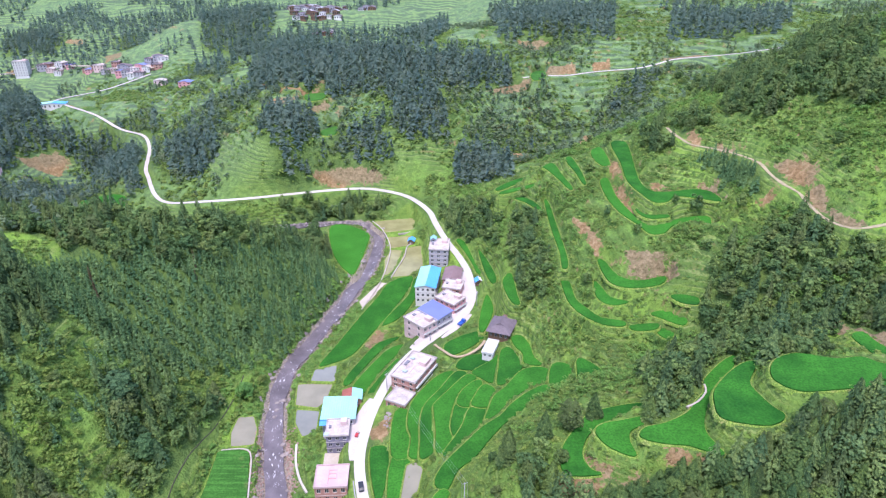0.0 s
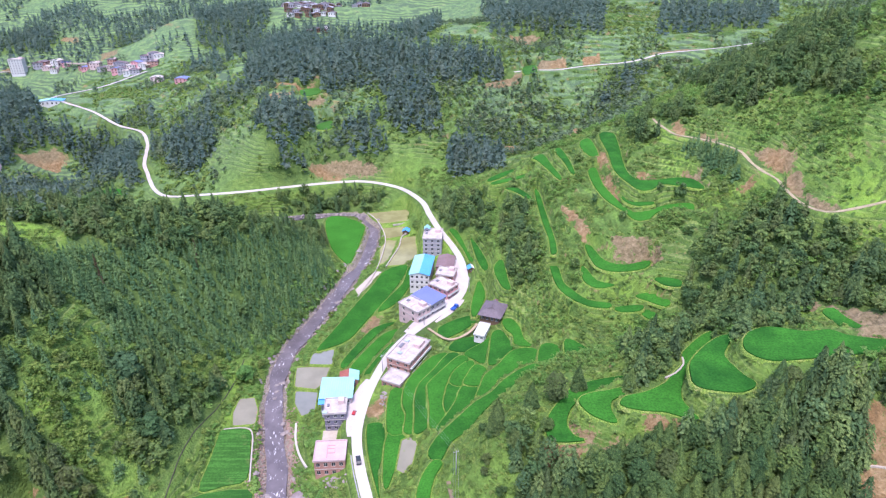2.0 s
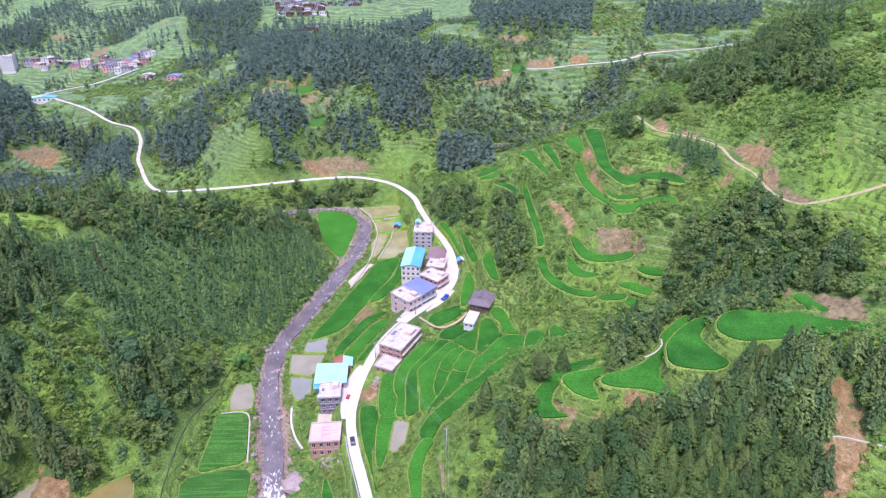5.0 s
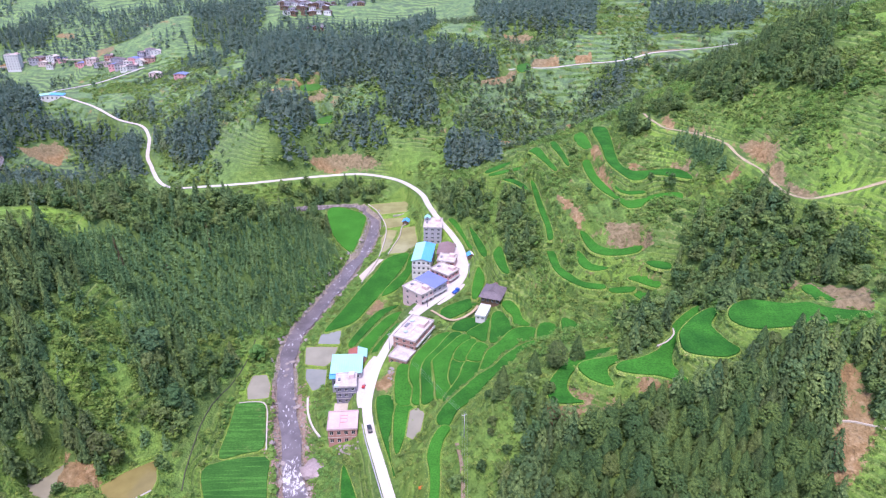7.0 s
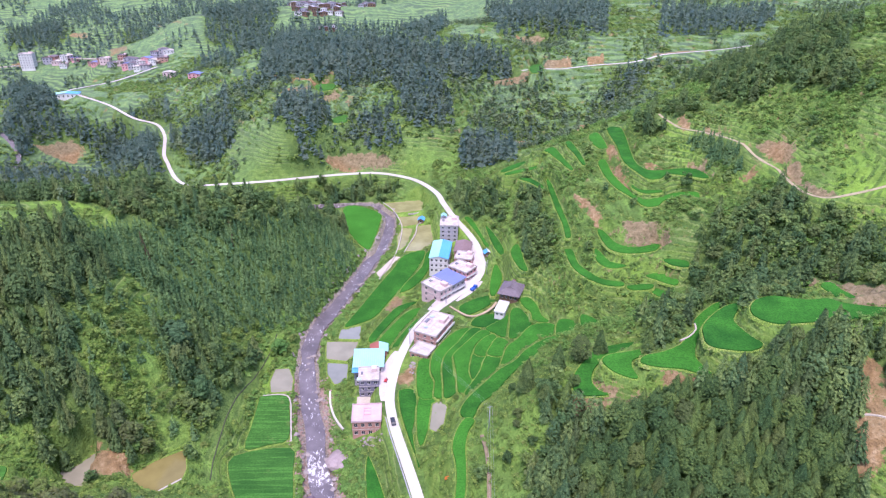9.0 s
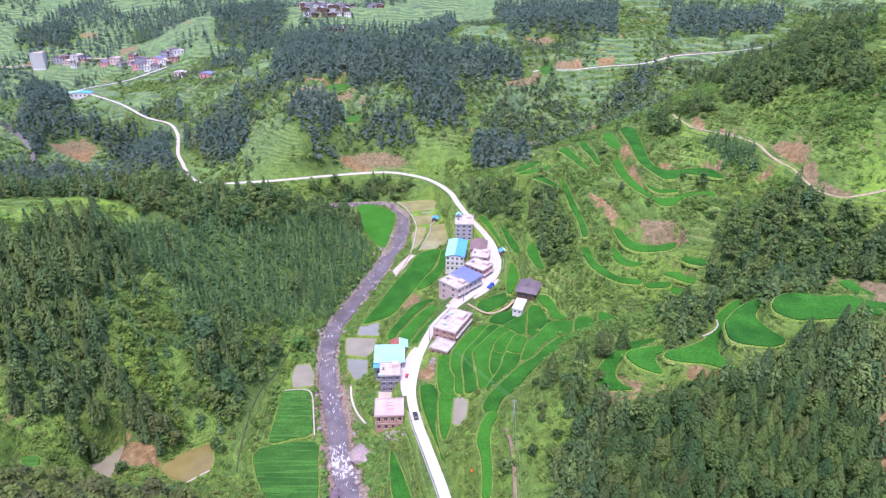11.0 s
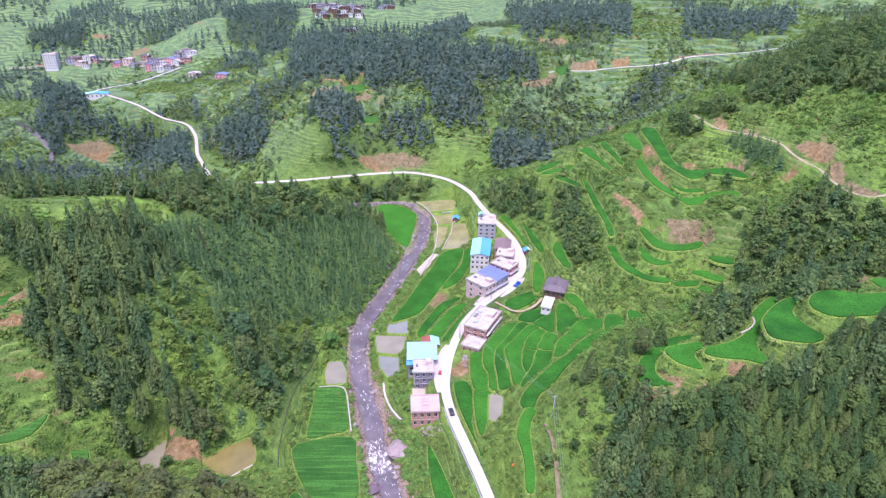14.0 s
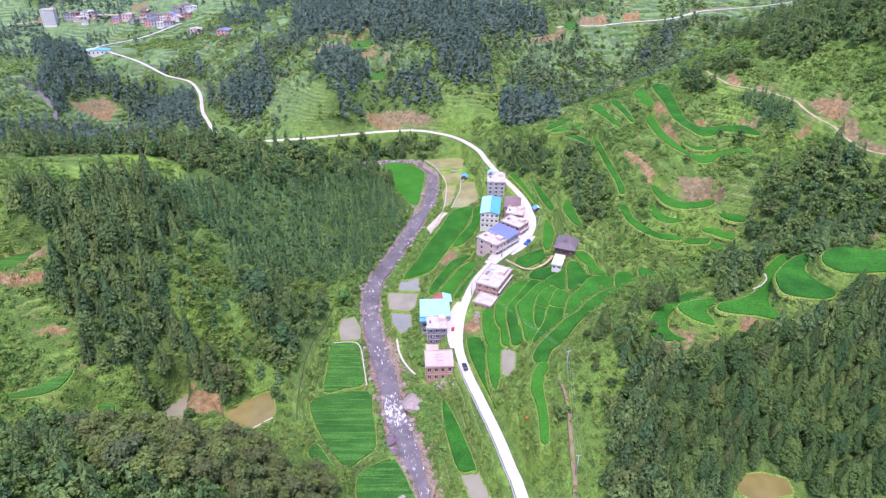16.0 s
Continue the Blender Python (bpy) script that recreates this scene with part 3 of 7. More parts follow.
paddy(3, [(-87.7, 187.6), (-76.7, 187.6), (-73.5, 178.1), (-70.6, 161.4), (-78.3, 157.8), (-87, 155.9), (-87.7, 170.9), (-88.4, 182.9)])
paddy(2.6, [(-90.3, 152.7), (-69, 157), (-65.6, 145.1), (-62.8, 127.5), (-67.7, 121), (-73, 117.2), (-81.8, 128.3), (-89, 141.3)])
paddy(2.2, [(-67.1, 115.7), (-57.4, 121.7), (-52.6, 116.8), (-49, 107.9), (-47.3, 102.8), (-54, 99.4), (-65.6, 100.5), (-68.5, 109.3)])
paddy(5, [(-87, 124.7), (-84.4, 126.3), (-78.4, 118.1), (-76.7, 114.8), (-83.3, 117.3), (-87, 121)])
paddy(4.5, [(-31, 319), (-18.4, 326.4), (-18.3, 314.5), (-26.1, 289.6), (-36.9, 263.1), (-43.1, 248.5), (-51.7, 241.8), (-58.1, 240.1), (-52.1, 257.5), (-44.1, 281.3), (-36.4, 302.3)])
paddy(6.2, [(-17.1, 319), (-12, 323.1), (-13.8, 302.3), (-21.3, 279.9), (-30.7, 270.7), (-29.1, 279.8), (-19.6, 300.7)])
paddy(6.8, [(-44.5, 225.9), (-38.4, 242.1), (-31.2, 255.8), (-21, 260.6), (-28.1, 250.6), (-35.1, 236.8), (-41.2, 223)])
paddy(8.8, [(-39.7, 218.6), (-33.9, 233.2), (-26.4, 246.8), (-19.1, 251.4), (-19.9, 245.2), (-27.6, 230.7), (-31.7, 219.2), (-34.9, 214.4)])
paddy(10.8, [(-31.7, 212.5), (-29, 220.2), (-24.8, 229.7), (-19.1, 239.8), (-14.9, 244.8), (-19.1, 230.8), (-24.6, 213.5), (-28.7, 209.8)])
paddy(2.6, [(-78.3, 395), (-70.6, 403.9), (-51, 390.2), (-49.3, 371), (-52.6, 333.5), (-57.6, 334.5), (-68.7, 355.5)])
paddy(69, [(103, 379), (112.7, 381.5), (110.6, 358.5), (103.5, 316.9), (103.8, 300.6), (110.1, 296.3), (126.5, 300.5), (134.3, 297), (134.6, 283.9), (122.6, 288.8), (114.3, 290.4), (108.9, 284), (101.8, 282.5), (98.6, 292.2), (96, 312.3), (99.8, 341.9)])
paddy(62, [(86.6, 331), (92.4, 334.9), (90.5, 309), (93.1, 284.5), (97, 271.9), (106.6, 275.5), (115.3, 280.6), (127.6, 282.8), (128.4, 276.8), (124.1, 271), (116.5, 275.4), (108.1, 271.1), (101.5, 262.8), (94.4, 262.2), (91.6, 272.6), (86.5, 287.6), (84.8, 307.3)])
paddy(64.5, [(94.1, 286), (97, 278.4), (107, 278.3), (106.2, 275.4), (98.1, 273.9), (94.3, 279.1)])
paddy(66, [(90.1, 373), (97.8, 379), (96.4, 347.9), (90.7, 344.7), (88.2, 357.8)])
paddy(40, [(55.5, 260.7), (58.5, 256.5), (58.5, 241.7), (61.8, 233.8), (66.6, 226.1), (75.5, 223.2), (73.8, 219.8), (66.3, 221.3), (59.5, 228.2), (56, 236.4), (54.9, 246.1)])
paddy(46, [(58.4, 341.8), (61.1, 338.4), (60.6, 307.1), (60, 274.1), (58.4, 260.2), (55, 259.1), (56.5, 275.9), (56.5, 303.5)])
paddy(38.8, [(77.9, 221.7), (89.7, 223.6), (87.3, 219.3), (79.6, 218.4)])
paddy(37.4, [(89.2, 221.1), (96.4, 222.5), (92.6, 214.6), (89.3, 216.9)])
paddy(41, [(88, 227.8), (95, 229.8), (101.3, 223.8), (98.3, 219), (92, 223.8)])
paddy(48, [(72.6, 263.7), (75.3, 261.5), (78, 248), (86.1, 243.4), (98.8, 247.4), (94.4, 240.4), (82, 237.4), (74.3, 240.9), (72.3, 250.6)])
paddy(44, [(68.5, 249.9), (70.1, 245.8), (72.4, 236.1), (79.2, 232.3), (71, 230), (66.7, 237)])
paddy(47, [(96.9, 232.2), (101.6, 233.2), (107.6, 230.6), (105.5, 225.5), (99.6, 227)])
paddy(74, [(95, 148.7), (98.7, 151.9), (105.1, 153.8), (114.8, 151.2), (122.6, 152.1), (126.4, 149.1), (134.1, 146.9), (140.4, 145.6), (138.1, 141.3), (122.9, 139.6), (108.1, 137.7), (97.5, 136.9), (93, 140.4), (92.7, 144.3)])
paddy(69, [(77.6, 143.6), (84.8, 151.3), (91.3, 156.1), (95.2, 156.5), (91.3, 151.2), (88.2, 145.6), (90, 136.9), (92, 132.7), (86.9, 129.3), (78.9, 130.1), (74.7, 132.5), (75.3, 137.8)])
paddy(63, [(94.2, 167.2), (90, 165.4), (82.8, 158.6), (79.6, 154.7), (78.3, 150.3), (74.1, 145.8), (69.6, 140.6), (62.3, 136.4), (56.1, 134.6), (53.8, 131.1), (59.3, 128.8), (65.8, 128), (73.4, 124.2), (72.7, 128.5), (71.8, 133.1), (73.8, 139.1), (79.6, 148.5), (87.1, 156.6)])
paddy(59, [(58.4, 143.5), (52.7, 142.1), (46, 140.4), (43.3, 137.4), (45.3, 132.3), (49.4, 129), (52.2, 128.5), (51.7, 133.4), (53.1, 137.9), (58.1, 140.9)])
paddy(53.5, [(62.2, 156), (52.1, 153.9), (44.2, 150.3), (38.1, 142.8), (34, 136), (32.8, 129.1), (35.3, 126.6), (43.1, 127.1), (40.6, 128.5), (39, 133.3), (41.2, 140), (45.9, 145.6), (53.6, 150.2), (61.3, 153.8)])
paddy(68, [(132.9, 171.6), (137.7, 173.9), (138.6, 168.3), (141.8, 159.4), (135.3, 158.1), (133.9, 163.2)])
paddy(60, [(-205.9, 165.5), (-197.1, 172), (-191.7, 170.7), (-195.6, 160), (-201.2, 157.5)])
paddy(28.5, [(-157.6, 121.4), (-155.4, 122.7), (-151.2, 121.9), (-149.5, 116.3), (-149.6, 112.6), (-153.2, 116.3)])
paddy(42, [(-180.1, 111.7), (-172, 114.8), (-165.8, 121.6), (-162.7, 124.5), (-163.1, 114.8), (-171.5, 110.7)])
paddy(1, [(-277.3, 444.9), (-259, 464.5), (-243.8, 456.3), (-239.5, 436.2), (-257.4, 429.8)])
paddy(43.6, [(32.6, 367.5), (44.7, 381.2), (59.7, 392.1), (60.2, 387.2), (45.8, 374.2), (34.4, 363.1)])
paddy(47.4, [(34, 351.9), (47.7, 360.5), (63.9, 369.4), (64.3, 364.9), (48.1, 355.1), (35, 347.7)])
paddy(57.6, [(60.1, 366.8), (68, 374), (70.6, 350.8), (72.6, 331.8), (70, 328.7), (66.2, 346.4), (62.3, 362.1)])
paddy(61.5, [(73.9, 369.2), (78.9, 374.1), (80.1, 350.4), (79.2, 329), (76.6, 327.9), (75.9, 347)])
paddy(46.6, [(41.1, 343.8), (49.2, 343.8), (55.4, 330.1), (53.4, 326.3), (47.3, 336.8)])
paddy(62.2, [(-116.4, 537.7), (-99.7, 542.5), (-98.9, 520.2), (-110.3, 515.8)])
paddy(45.3, [(-95.6, 488.1), (-85.5, 500.7), (-82.6, 477.9), (-92.2, 474.5)])
paddy(71.2, [(79.4, 582.3), (91.9, 593.9), (90, 563.6), (77.7, 550.4)])
# ponds: level, tone, outline
pond(13.3, 0, [(-145, 135), (-140, 137.6), (-136.9, 143.4), (-134.3, 136.7), (-135.3, 132.9), (-134.1, 128.8), (-139.6, 129.2)])
pond(13.4, 1, [(-118.6, 133.4), (-113.2, 139.2), (-105, 144.6), (-101.6, 135.8), (-101.5, 131.2), (-107.5, 125.8), (-112.1, 127.6), (-117.1, 130.4)])
pond(3, 0, [(-85.5, 206.7), (-80.2, 207.1), (-77, 199.8), (-76, 191.6), (-83.8, 190.7), (-85.8, 198.1)])
pond(4.2, 2, [(-58.8, 237.9), (-50.2, 240.7), (-49.5, 229.7), (-59.2, 230.2)])
pond(3.4, 0, [(-64.7, 227.8), (-50.3, 228.9), (-51.5, 217.2), (-54, 213.1), (-62.9, 214.8)])
pond(2.8, 2, [(-62, 211.5), (-53.3, 210.7), (-52.7, 199.4), (-56.6, 196.4), (-61, 204.5)])
pond(15.4, 0, [(-12.4, 167.6), (-9.5, 169.4), (-7.8, 166.2), (-9.2, 157), (-11, 152.1), (-13.6, 153.7)])
pond(5.4, 0, [(-31.2, 112.3), (-26, 112.5), (-22.4, 102.1), (-27.1, 99.8), (-29.8, 106.7)])
pond(3.4, 3, [(-48.7, 406.9), (-19.5, 414.3), (-21.5, 394.2), (-38.1, 389.7)])
pond(3, 3, [(-36.3, 382.3), (-22, 384.6), (-20.2, 371.6), (-33.7, 366.5)])
pond(2.6, 3, [(-32.9, 364.5), (-26.6, 363.7), (-30, 339.3), (-34.4, 330.8), (-35.8, 351.5)])
pond(3, 3, [(-23, 366.7), (-14.6, 369.8), (-12.5, 338.8), (-20.8, 330.2), (-29.6, 328.5), (-25.9, 347.3)])
pond(30, 1, [(51.3, 90.1), (59.5, 91.2), (65.5, 89.1), (65, 84.5), (53.7, 81.9), (49.8, 84.5)])
# bare earth
bare_soil([(-134.3, 136.7), (-136.1, 142.6), (-132.9, 139.3), (-128.1, 137.4), (-121.7, 136.5), (-119.5, 133.9), (-121.7, 129.9), (-128.3, 129.5), (-134.1, 128.8), (-135.3, 132.9)])
bare_soil([(83, 258.6), (87.9, 256.5), (99.3, 250.4), (103.2, 246.6), (102.1, 241.2), (92.8, 244.4), (84.6, 245.3), (82.8, 248.1)])
bare_soil([(66.8, 299.9), (71.7, 292.9), (75.6, 275.5), (74.8, 266.4), (71, 266.3), (70.8, 276.1), (67.1, 292.2)])
bare_soil([(97.8, 362.3), (98.7, 338.6), (95.8, 314.4), (95.1, 327.3), (93.7, 338.6)])
bare_soil([(92.6, 324.3), (94.5, 301.3), (93.8, 284.7), (90.7, 279.8), (88.9, 296.6)])
bare_soil([(107.3, 308.9), (114.2, 305.2), (114.5, 301.1), (107.1, 302.3)])
bare_soil([(128.8, 303.5), (136.4, 298.1), (137.7, 286.1), (136.4, 292.6)])
bare_soil([(134.7, 339.9), (137.5, 340.5), (137.7, 327.4), (132, 321.9), (133, 332.6)])
bare_soil([(143.9, 323.3), (149.9, 313.5), (144.9, 310.1), (142.6, 315.7)])
bare_soil([(160.2, 292), (165.2, 287.6), (169.5, 275), (163.8, 262.4), (161.2, 270.9), (158.7, 283.9)])
bare_soil([(162.2, 265.8), (165.8, 260.2), (163.8, 250.8), (158.4, 241.8), (157.4, 249.5)])
bare_soil([(147.2, 275.8), (151.3, 273.6), (151.8, 269.8), (147.6, 267.8), (146.1, 271.7)])
bare_soil([(160.7, 244), (161.2, 235.3), (166.2, 228.8), (164.3, 225), (158.1, 229), (159.1, 239)])
bare_soil([(-142.6, 552.7), (-115.8, 537.9), (-103.1, 550.6), (-102.9, 547.7), (-117.5, 532.4), (-140.2, 545.1)])
bare_soil([(-145.9, 522.8), (-139, 526.7), (-126.7, 526.7), (-116.4, 524.5), (-124.4, 514.4), (-137.8, 508)])
bare_soil([(-106.8, 507.6), (-96.2, 517.4), (-90.6, 511.6), (-97.3, 505.9), (-103.9, 502.8)])
bare_soil([(-88.1, 509.6), (-81.1, 510.4), (-81.3, 502.8), (-86.4, 505.2)])
bare_soil([(-164.7, 579.5), (-155.1, 567.5), (-153.7, 556.3), (-160.2, 562.6)])
bare_soil([(92.7, 587), (120.6, 592), (119.2, 579.8), (91.5, 575.5)])
bare_soil([(135.6, 594), (152.4, 600), (152.1, 588.2), (136.8, 587.4)])
bare_soil([(196, 600), (232, 604), (250, 596), (238, 594), (210, 597)])
bare_soil([(75.4, 673.6), (103.1, 677.1), (108.3, 669.1), (77.8, 665.6)])
bare_soil([(33.2, 533.4), (63.5, 558.3), (82.6, 566.3), (82.5, 562), (51.6, 540)])
bare_soil([(-99, 446), (-92, 453), (-80, 460), (-66, 459), (-52, 452.5), (-41, 445.5), (-55, 448), (-70, 450), (-84, 448)])
bare_soil([(-579, 1012.5), (-554, 1015.2), (-538.2, 997.4), (-569, 998.8)])
bare_soil([(-460.8, 1060.9), (-384.4, 967.1), (-363.1, 939), (-441.3, 1021)])
bare_soil([(-630.9, 940.2), (-617.9, 941.2), (-613.4, 931), (-625.9, 929.3)])
bare_soil([(52, 480), (64, 484), (70, 470), (58, 464)])
bare_soil([(39.8, 138), (41, 131.6), (46.2, 127.4), (50.8, 124.7), (55.6, 123.1), (54.3, 121.5), (48, 123.6), (41.6, 126.7), (37.7, 131)])
bare_soil([(31.6, 127.4), (36.4, 127.5), (42.8, 125.5), (40.9, 123.1), (32.7, 122)])
bare_soil([(60, 128.6), (64.1, 126.3), (70, 123.7), (68, 122.4), (60.4, 125.4)])
bare_soil([(-407.5, 575.3), (-384, 608.1), (-370.9, 604.6), (-373.4, 589), (-392.2, 579.5)])
bare_soil([(108, 500.8), (118.9, 499.7), (104.2, 435.7), (101, 456.9)])
bare_soil([(136.8, 198.3), (139.2, 194.4), (151.2, 162.8), (138.9, 143.4), (131.9, 139.6), (128, 144.1), (134.6, 160.2), (136.2, 177.7), (134.1, 188.4)])
bare_soil([(114.2, 122.9), (120.7, 122.2), (122.3, 112.7), (120.4, 105.3), (115.6, 99.6), (108.4, 96.1), (109.5, 104.2), (112.6, 110.2)])
bare_soil([(-204.3, 167.1), (-200.1, 171.1), (-187.6, 166.5), (-186.7, 165.2), (-198.8, 168.2), (-203.2, 164.9)])
bare_soil([(-181.4, 139.3), (-175.3, 142), (-172.6, 142), (-173.8, 140.1), (-179.3, 138.4)])
bare_soil([(-200.4, 161.8), (-186.7, 164.7), (-185.8, 161.9), (-198.1, 155.8)])
bare_soil([(-196.6, 151.6), (-190.9, 155.3), (-184.9, 159.1), (-183.8, 155.5), (-195.7, 148.9)])
bare_soil([(-491.9, 950.2), (-463.9, 945.1), (-441.9, 901.4), (-472.2, 912.7)])
bare_soil([(-27.4, 191.9), (-20.6, 193.9), (-19.5, 185.6), (-23.3, 182), (-27.7, 184.9)])
bare_soil([(-38.9, 257.1), (-35.1, 269.5), (-28.1, 268.2), (-29.4, 258.4), (-35.3, 248.9)])
# woods
wood('plant', [(-178.5, 230.3), (-164.3, 217.2), (-148.3, 212.1), (-132.7, 207.1), (-120.4, 201.3), (-107.2, 210.1), (-109, 221.5), (-127.4, 215.3), (-148.8, 219.7), (-164.3, 222.3)])
wood('conif', [(-180.8, 203.1), (-174.6, 225.4), (-158.2, 213.9), (-148.2, 201.9), (-152, 187.6), (-164.9, 184)])
wood('plant', [(-164.7, 213.2), (-156.8, 232.7), (-123.9, 257.2), (-91.3, 304.6), (-76.3, 342.4), (-57.3, 313.2), (-65.9, 279.9), (-81.5, 247.7), (-95.7, 227), (-108.5, 218.7), (-129.5, 206.9), (-149.1, 210.7)])
wood('mixed', [(-356.8, 474.6), (-310.7, 444.3), (-141.2, 272.2), (-133, 302.9), (-105.1, 304.7), (-84.6, 385.5), (-64.1, 327.8), (-74.2, 331.5), (-90.9, 302.3), (-123.9, 257.2), (-159, 233.1), (-176.7, 228)])
wood('open', [(-108.2, 217.6), (-82.9, 242.9), (-65.9, 279.9), (-53, 316.1), (-55, 284.1), (-79.3, 237.5), (-84.4, 217.9), (-89.6, 190), (-93.7, 156.2), (-108.1, 149.3), (-122.6, 155.7), (-120, 176.4)])
wood('conif', [(-186.4, 164.2), (-174.5, 176), (-157.4, 183.7), (-142.8, 169.1), (-144.4, 145.9), (-159.3, 135.1), (-172.7, 138.1)])
wood('conif', [(-149.2, 149.8), (-128.5, 159.8), (-120.8, 141.8), (-133, 131.8), (-144.4, 136.2)])
wood('mixed', [(-125.1, 189.7), (-117.4, 214.6), (-104.2, 190.2), (-91.9, 215.1), (-90.5, 199.3), (-94.4, 167.4), (-96.5, 154.7), (-103.7, 154.4), (-112.6, 160.7), (-122.6, 169.2)])
wood('mixed', [(-122.1, 149.3), (-117.3, 152.6), (-115.1, 143.6), (-119.4, 140.8)])
wood('open', [(-148.6, 189.7), (-132, 192.8), (-121, 171.2), (-113, 162.7), (-104.7, 155.9), (-116.5, 139.6), (-124.2, 148.3), (-130.8, 160.9), (-142.9, 162.1), (-149.5, 166)])
wood('open', [(-162.4, 89.3), (-159.8, 97.5), (-158.5, 107.5), (-151, 105.8), (-119.4, 94.3), (-104.7, 97.5), (-71.3, 95), (-63.8, 89.4), (-97.7, 45.1), (-123.4, 33.3)])
wood('conif', [(-207.9, 184.6), (-191.8, 189.3), (-173.7, 200.4), (-150.7, 194.4), (-142.5, 181.6), (-164.7, 175.8), (-182.1, 170.3), (-196.8, 160.3)])
wood('mixed', [(-162.4, 89.3), (-159.8, 97.5), (-158.5, 107.5), (-151, 105.8), (-119.4, 94.3), (-104.7, 97.5), (-71.3, 95), (-63.8, 89.4), (-97.7, 45.1), (-123.4, 33.3)])
wood('conif', [(14.8, 95.2), (20.8, 111.1), (24.4, 120.3), (38.8, 120.6), (60.7, 119.3), (81.5, 122.8), (104.2, 129.3), (111.8, 117.5), (102.4, 84.4), (47.7, 86.3), (30, 80.1), (9, 85.3)])
wood('conif', [(80.8, 121.6), (90.9, 125), (101.2, 127.7), (114.8, 126.8), (127.4, 125.2), (135.5, 120.4), (129.4, 106.7), (112.9, 112.8), (99.7, 117.6), (84, 114.6)])
wood('mixed', [(105.4, 221.9), (114.9, 238.3), (125.9, 243.9), (143.6, 235.7), (163.8, 215.8), (168.2, 198.3), (146.1, 162.4), (136, 189.9), (101.6, 151.2), (87.5, 154.9), (74.2, 147.4), (58.7, 144), (66.9, 175.7), (103.1, 209.3)])
wood('mixed', [(39.9, 333.9), (51.7, 322.6), (53, 282.7), (48.2, 253.9), (36.6, 259.8), (35.2, 306.3)])
wood('mixed', [(0.8, 399.5), (28.6, 369.6), (28, 327.2), (4.5, 349.2)])
wood('conif', [(-186.7, 654.1), (-200.3, 822.5), (-125.3, 650.7), (-44.9, 625.1), (-22.3, 588.4), (8.1, 592), (58.4, 582.5), (72.2, 565.2), (66, 550.4), (7.4, 522.5), (2.5, 463), (-18.5, 459.2), (-35.6, 463.5), (-40.8, 482.6), (-53, 527.5), (-104.3, 527), (-161.9, 558.2)])
wood('conif', [(-82.1, 494), (-40.8, 482.6), (-35, 446.9), (-61.1, 454.2), (-80.4, 478.3)])
wood('conif', [(-136, 499.8), (-113.9, 501.7), (-98, 468.3), (-97.7, 443.8), (-115.8, 429.9), (-124.1, 441.1), (-136.3, 454.2)])
wood('mixed', [(-100.8, 459.8), (-80.4, 478.3), (-61.2, 455.8), (-94.2, 449.1)])
wood('conif', [(8.7, 449.9), (27.7, 457), (48.2, 451.6), (44.7, 394), (18, 416.2), (8.5, 431.4)])
wood('mixed', [(51.8, 492.3), (77.3, 514.6), (67.7, 458), (49.7, 445.5)])
wood('conif', [(-225.1, 505.8), (-197.6, 513.2), (-177.6, 477.2), (-186.1, 457.6), (-203.2, 454.8), (-225.3, 473.5)])
wood('conif', [(-608.4, 873.6), (-590.1, 898.1), (-404.2, 639.9), (-398.5, 618.8), (-376.1, 635.8), (-333.5, 626.2), (-267.2, 555.8), (-226.5, 470.3), (-221.6, 450), (-236, 453.2), (-248.9, 473.3), (-355.3, 598.2), (-367.6, 605.1), (-397.3, 595.7), (-401.1, 572.7), (-403.8, 552.2)])
wood('mixed', [(-341.9, 644.3), (-299.9, 639.1), (-257.4, 574.8), (-283.6, 586.8), (-328.3, 629.7)])
wood('mixed', [(-221.7, 605.1), (-172.1, 567.6), (-146, 523.5), (-170.1, 521.9), (-197.6, 513.2), (-208.5, 516.1)])
wood('conif', [(-719.5, 1082.4), (-605.2, 1045.6), (-567.1, 999.7), (-579.2, 967.5), (-662.8, 981.3)])
wood('conif', [(-329.8, 896.5), (-393.7, 1103.4), (-321.6, 1115), (-239.1, 983.3), (-237, 919.6), (-238.2, 828.5), (-287, 869.7)])
wood('conif', [(-247, 878.7), (-165.8, 869.5), (-132.6, 659.5), (-200.3, 822.5)])
wood('mixed', [(-329.8, 835.7), (-277.5, 836.1), (-217.6, 648), (-284.4, 739.4)])
wood('mixed', [(-502.4, 1010.7), (-465.9, 1028.9), (-428.6, 934.1), (-468, 947)])
wood('conif', [(-59.2, 881.6), (4.7, 931.3), (3.2, 619.8), (-39.5, 622.9)])
wood('conif', [(65.2, 903.8), (108.6, 890.4), (202.8, 795.2), (162.9, 624.4), (120.5, 653), (84.3, 678.5), (53, 649.1)])
wood('conif', [(247.9, 738.9), (374.4, 739.8), (332.2, 636.1), (220.3, 637.4)])
wood('mixed', [(148.5, 573.6), (159.4, 579), (198.8, 577.6), (180.4, 544.3), (157.5, 508.5), (133.9, 500)])
wood('mixed', [(250, 473.3), (319.8, 572.8), (226.3, 339.1), (200.1, 288.5), (189.1, 307.1), (182.6, 325.7), (192.2, 365.5)])
wood('mixed', [(204.4, 563), (204.4, 391), (179.7, 331.1), (166.5, 322.8), (157, 340.5), (195.3, 485.9)])
wood('mixed', [(138.9, 367.1), (145, 354.3), (136.9, 329.2), (129.1, 341.1)])
wood('mixed', [(131.4, 397.7), (134.7, 377.5), (121.2, 333.6), (114.5, 340.9)])
wood('plant', [(138.2, 314.9), (154.3, 293.3), (147.6, 277.3), (145.9, 289.4), (138.2, 305.4)])
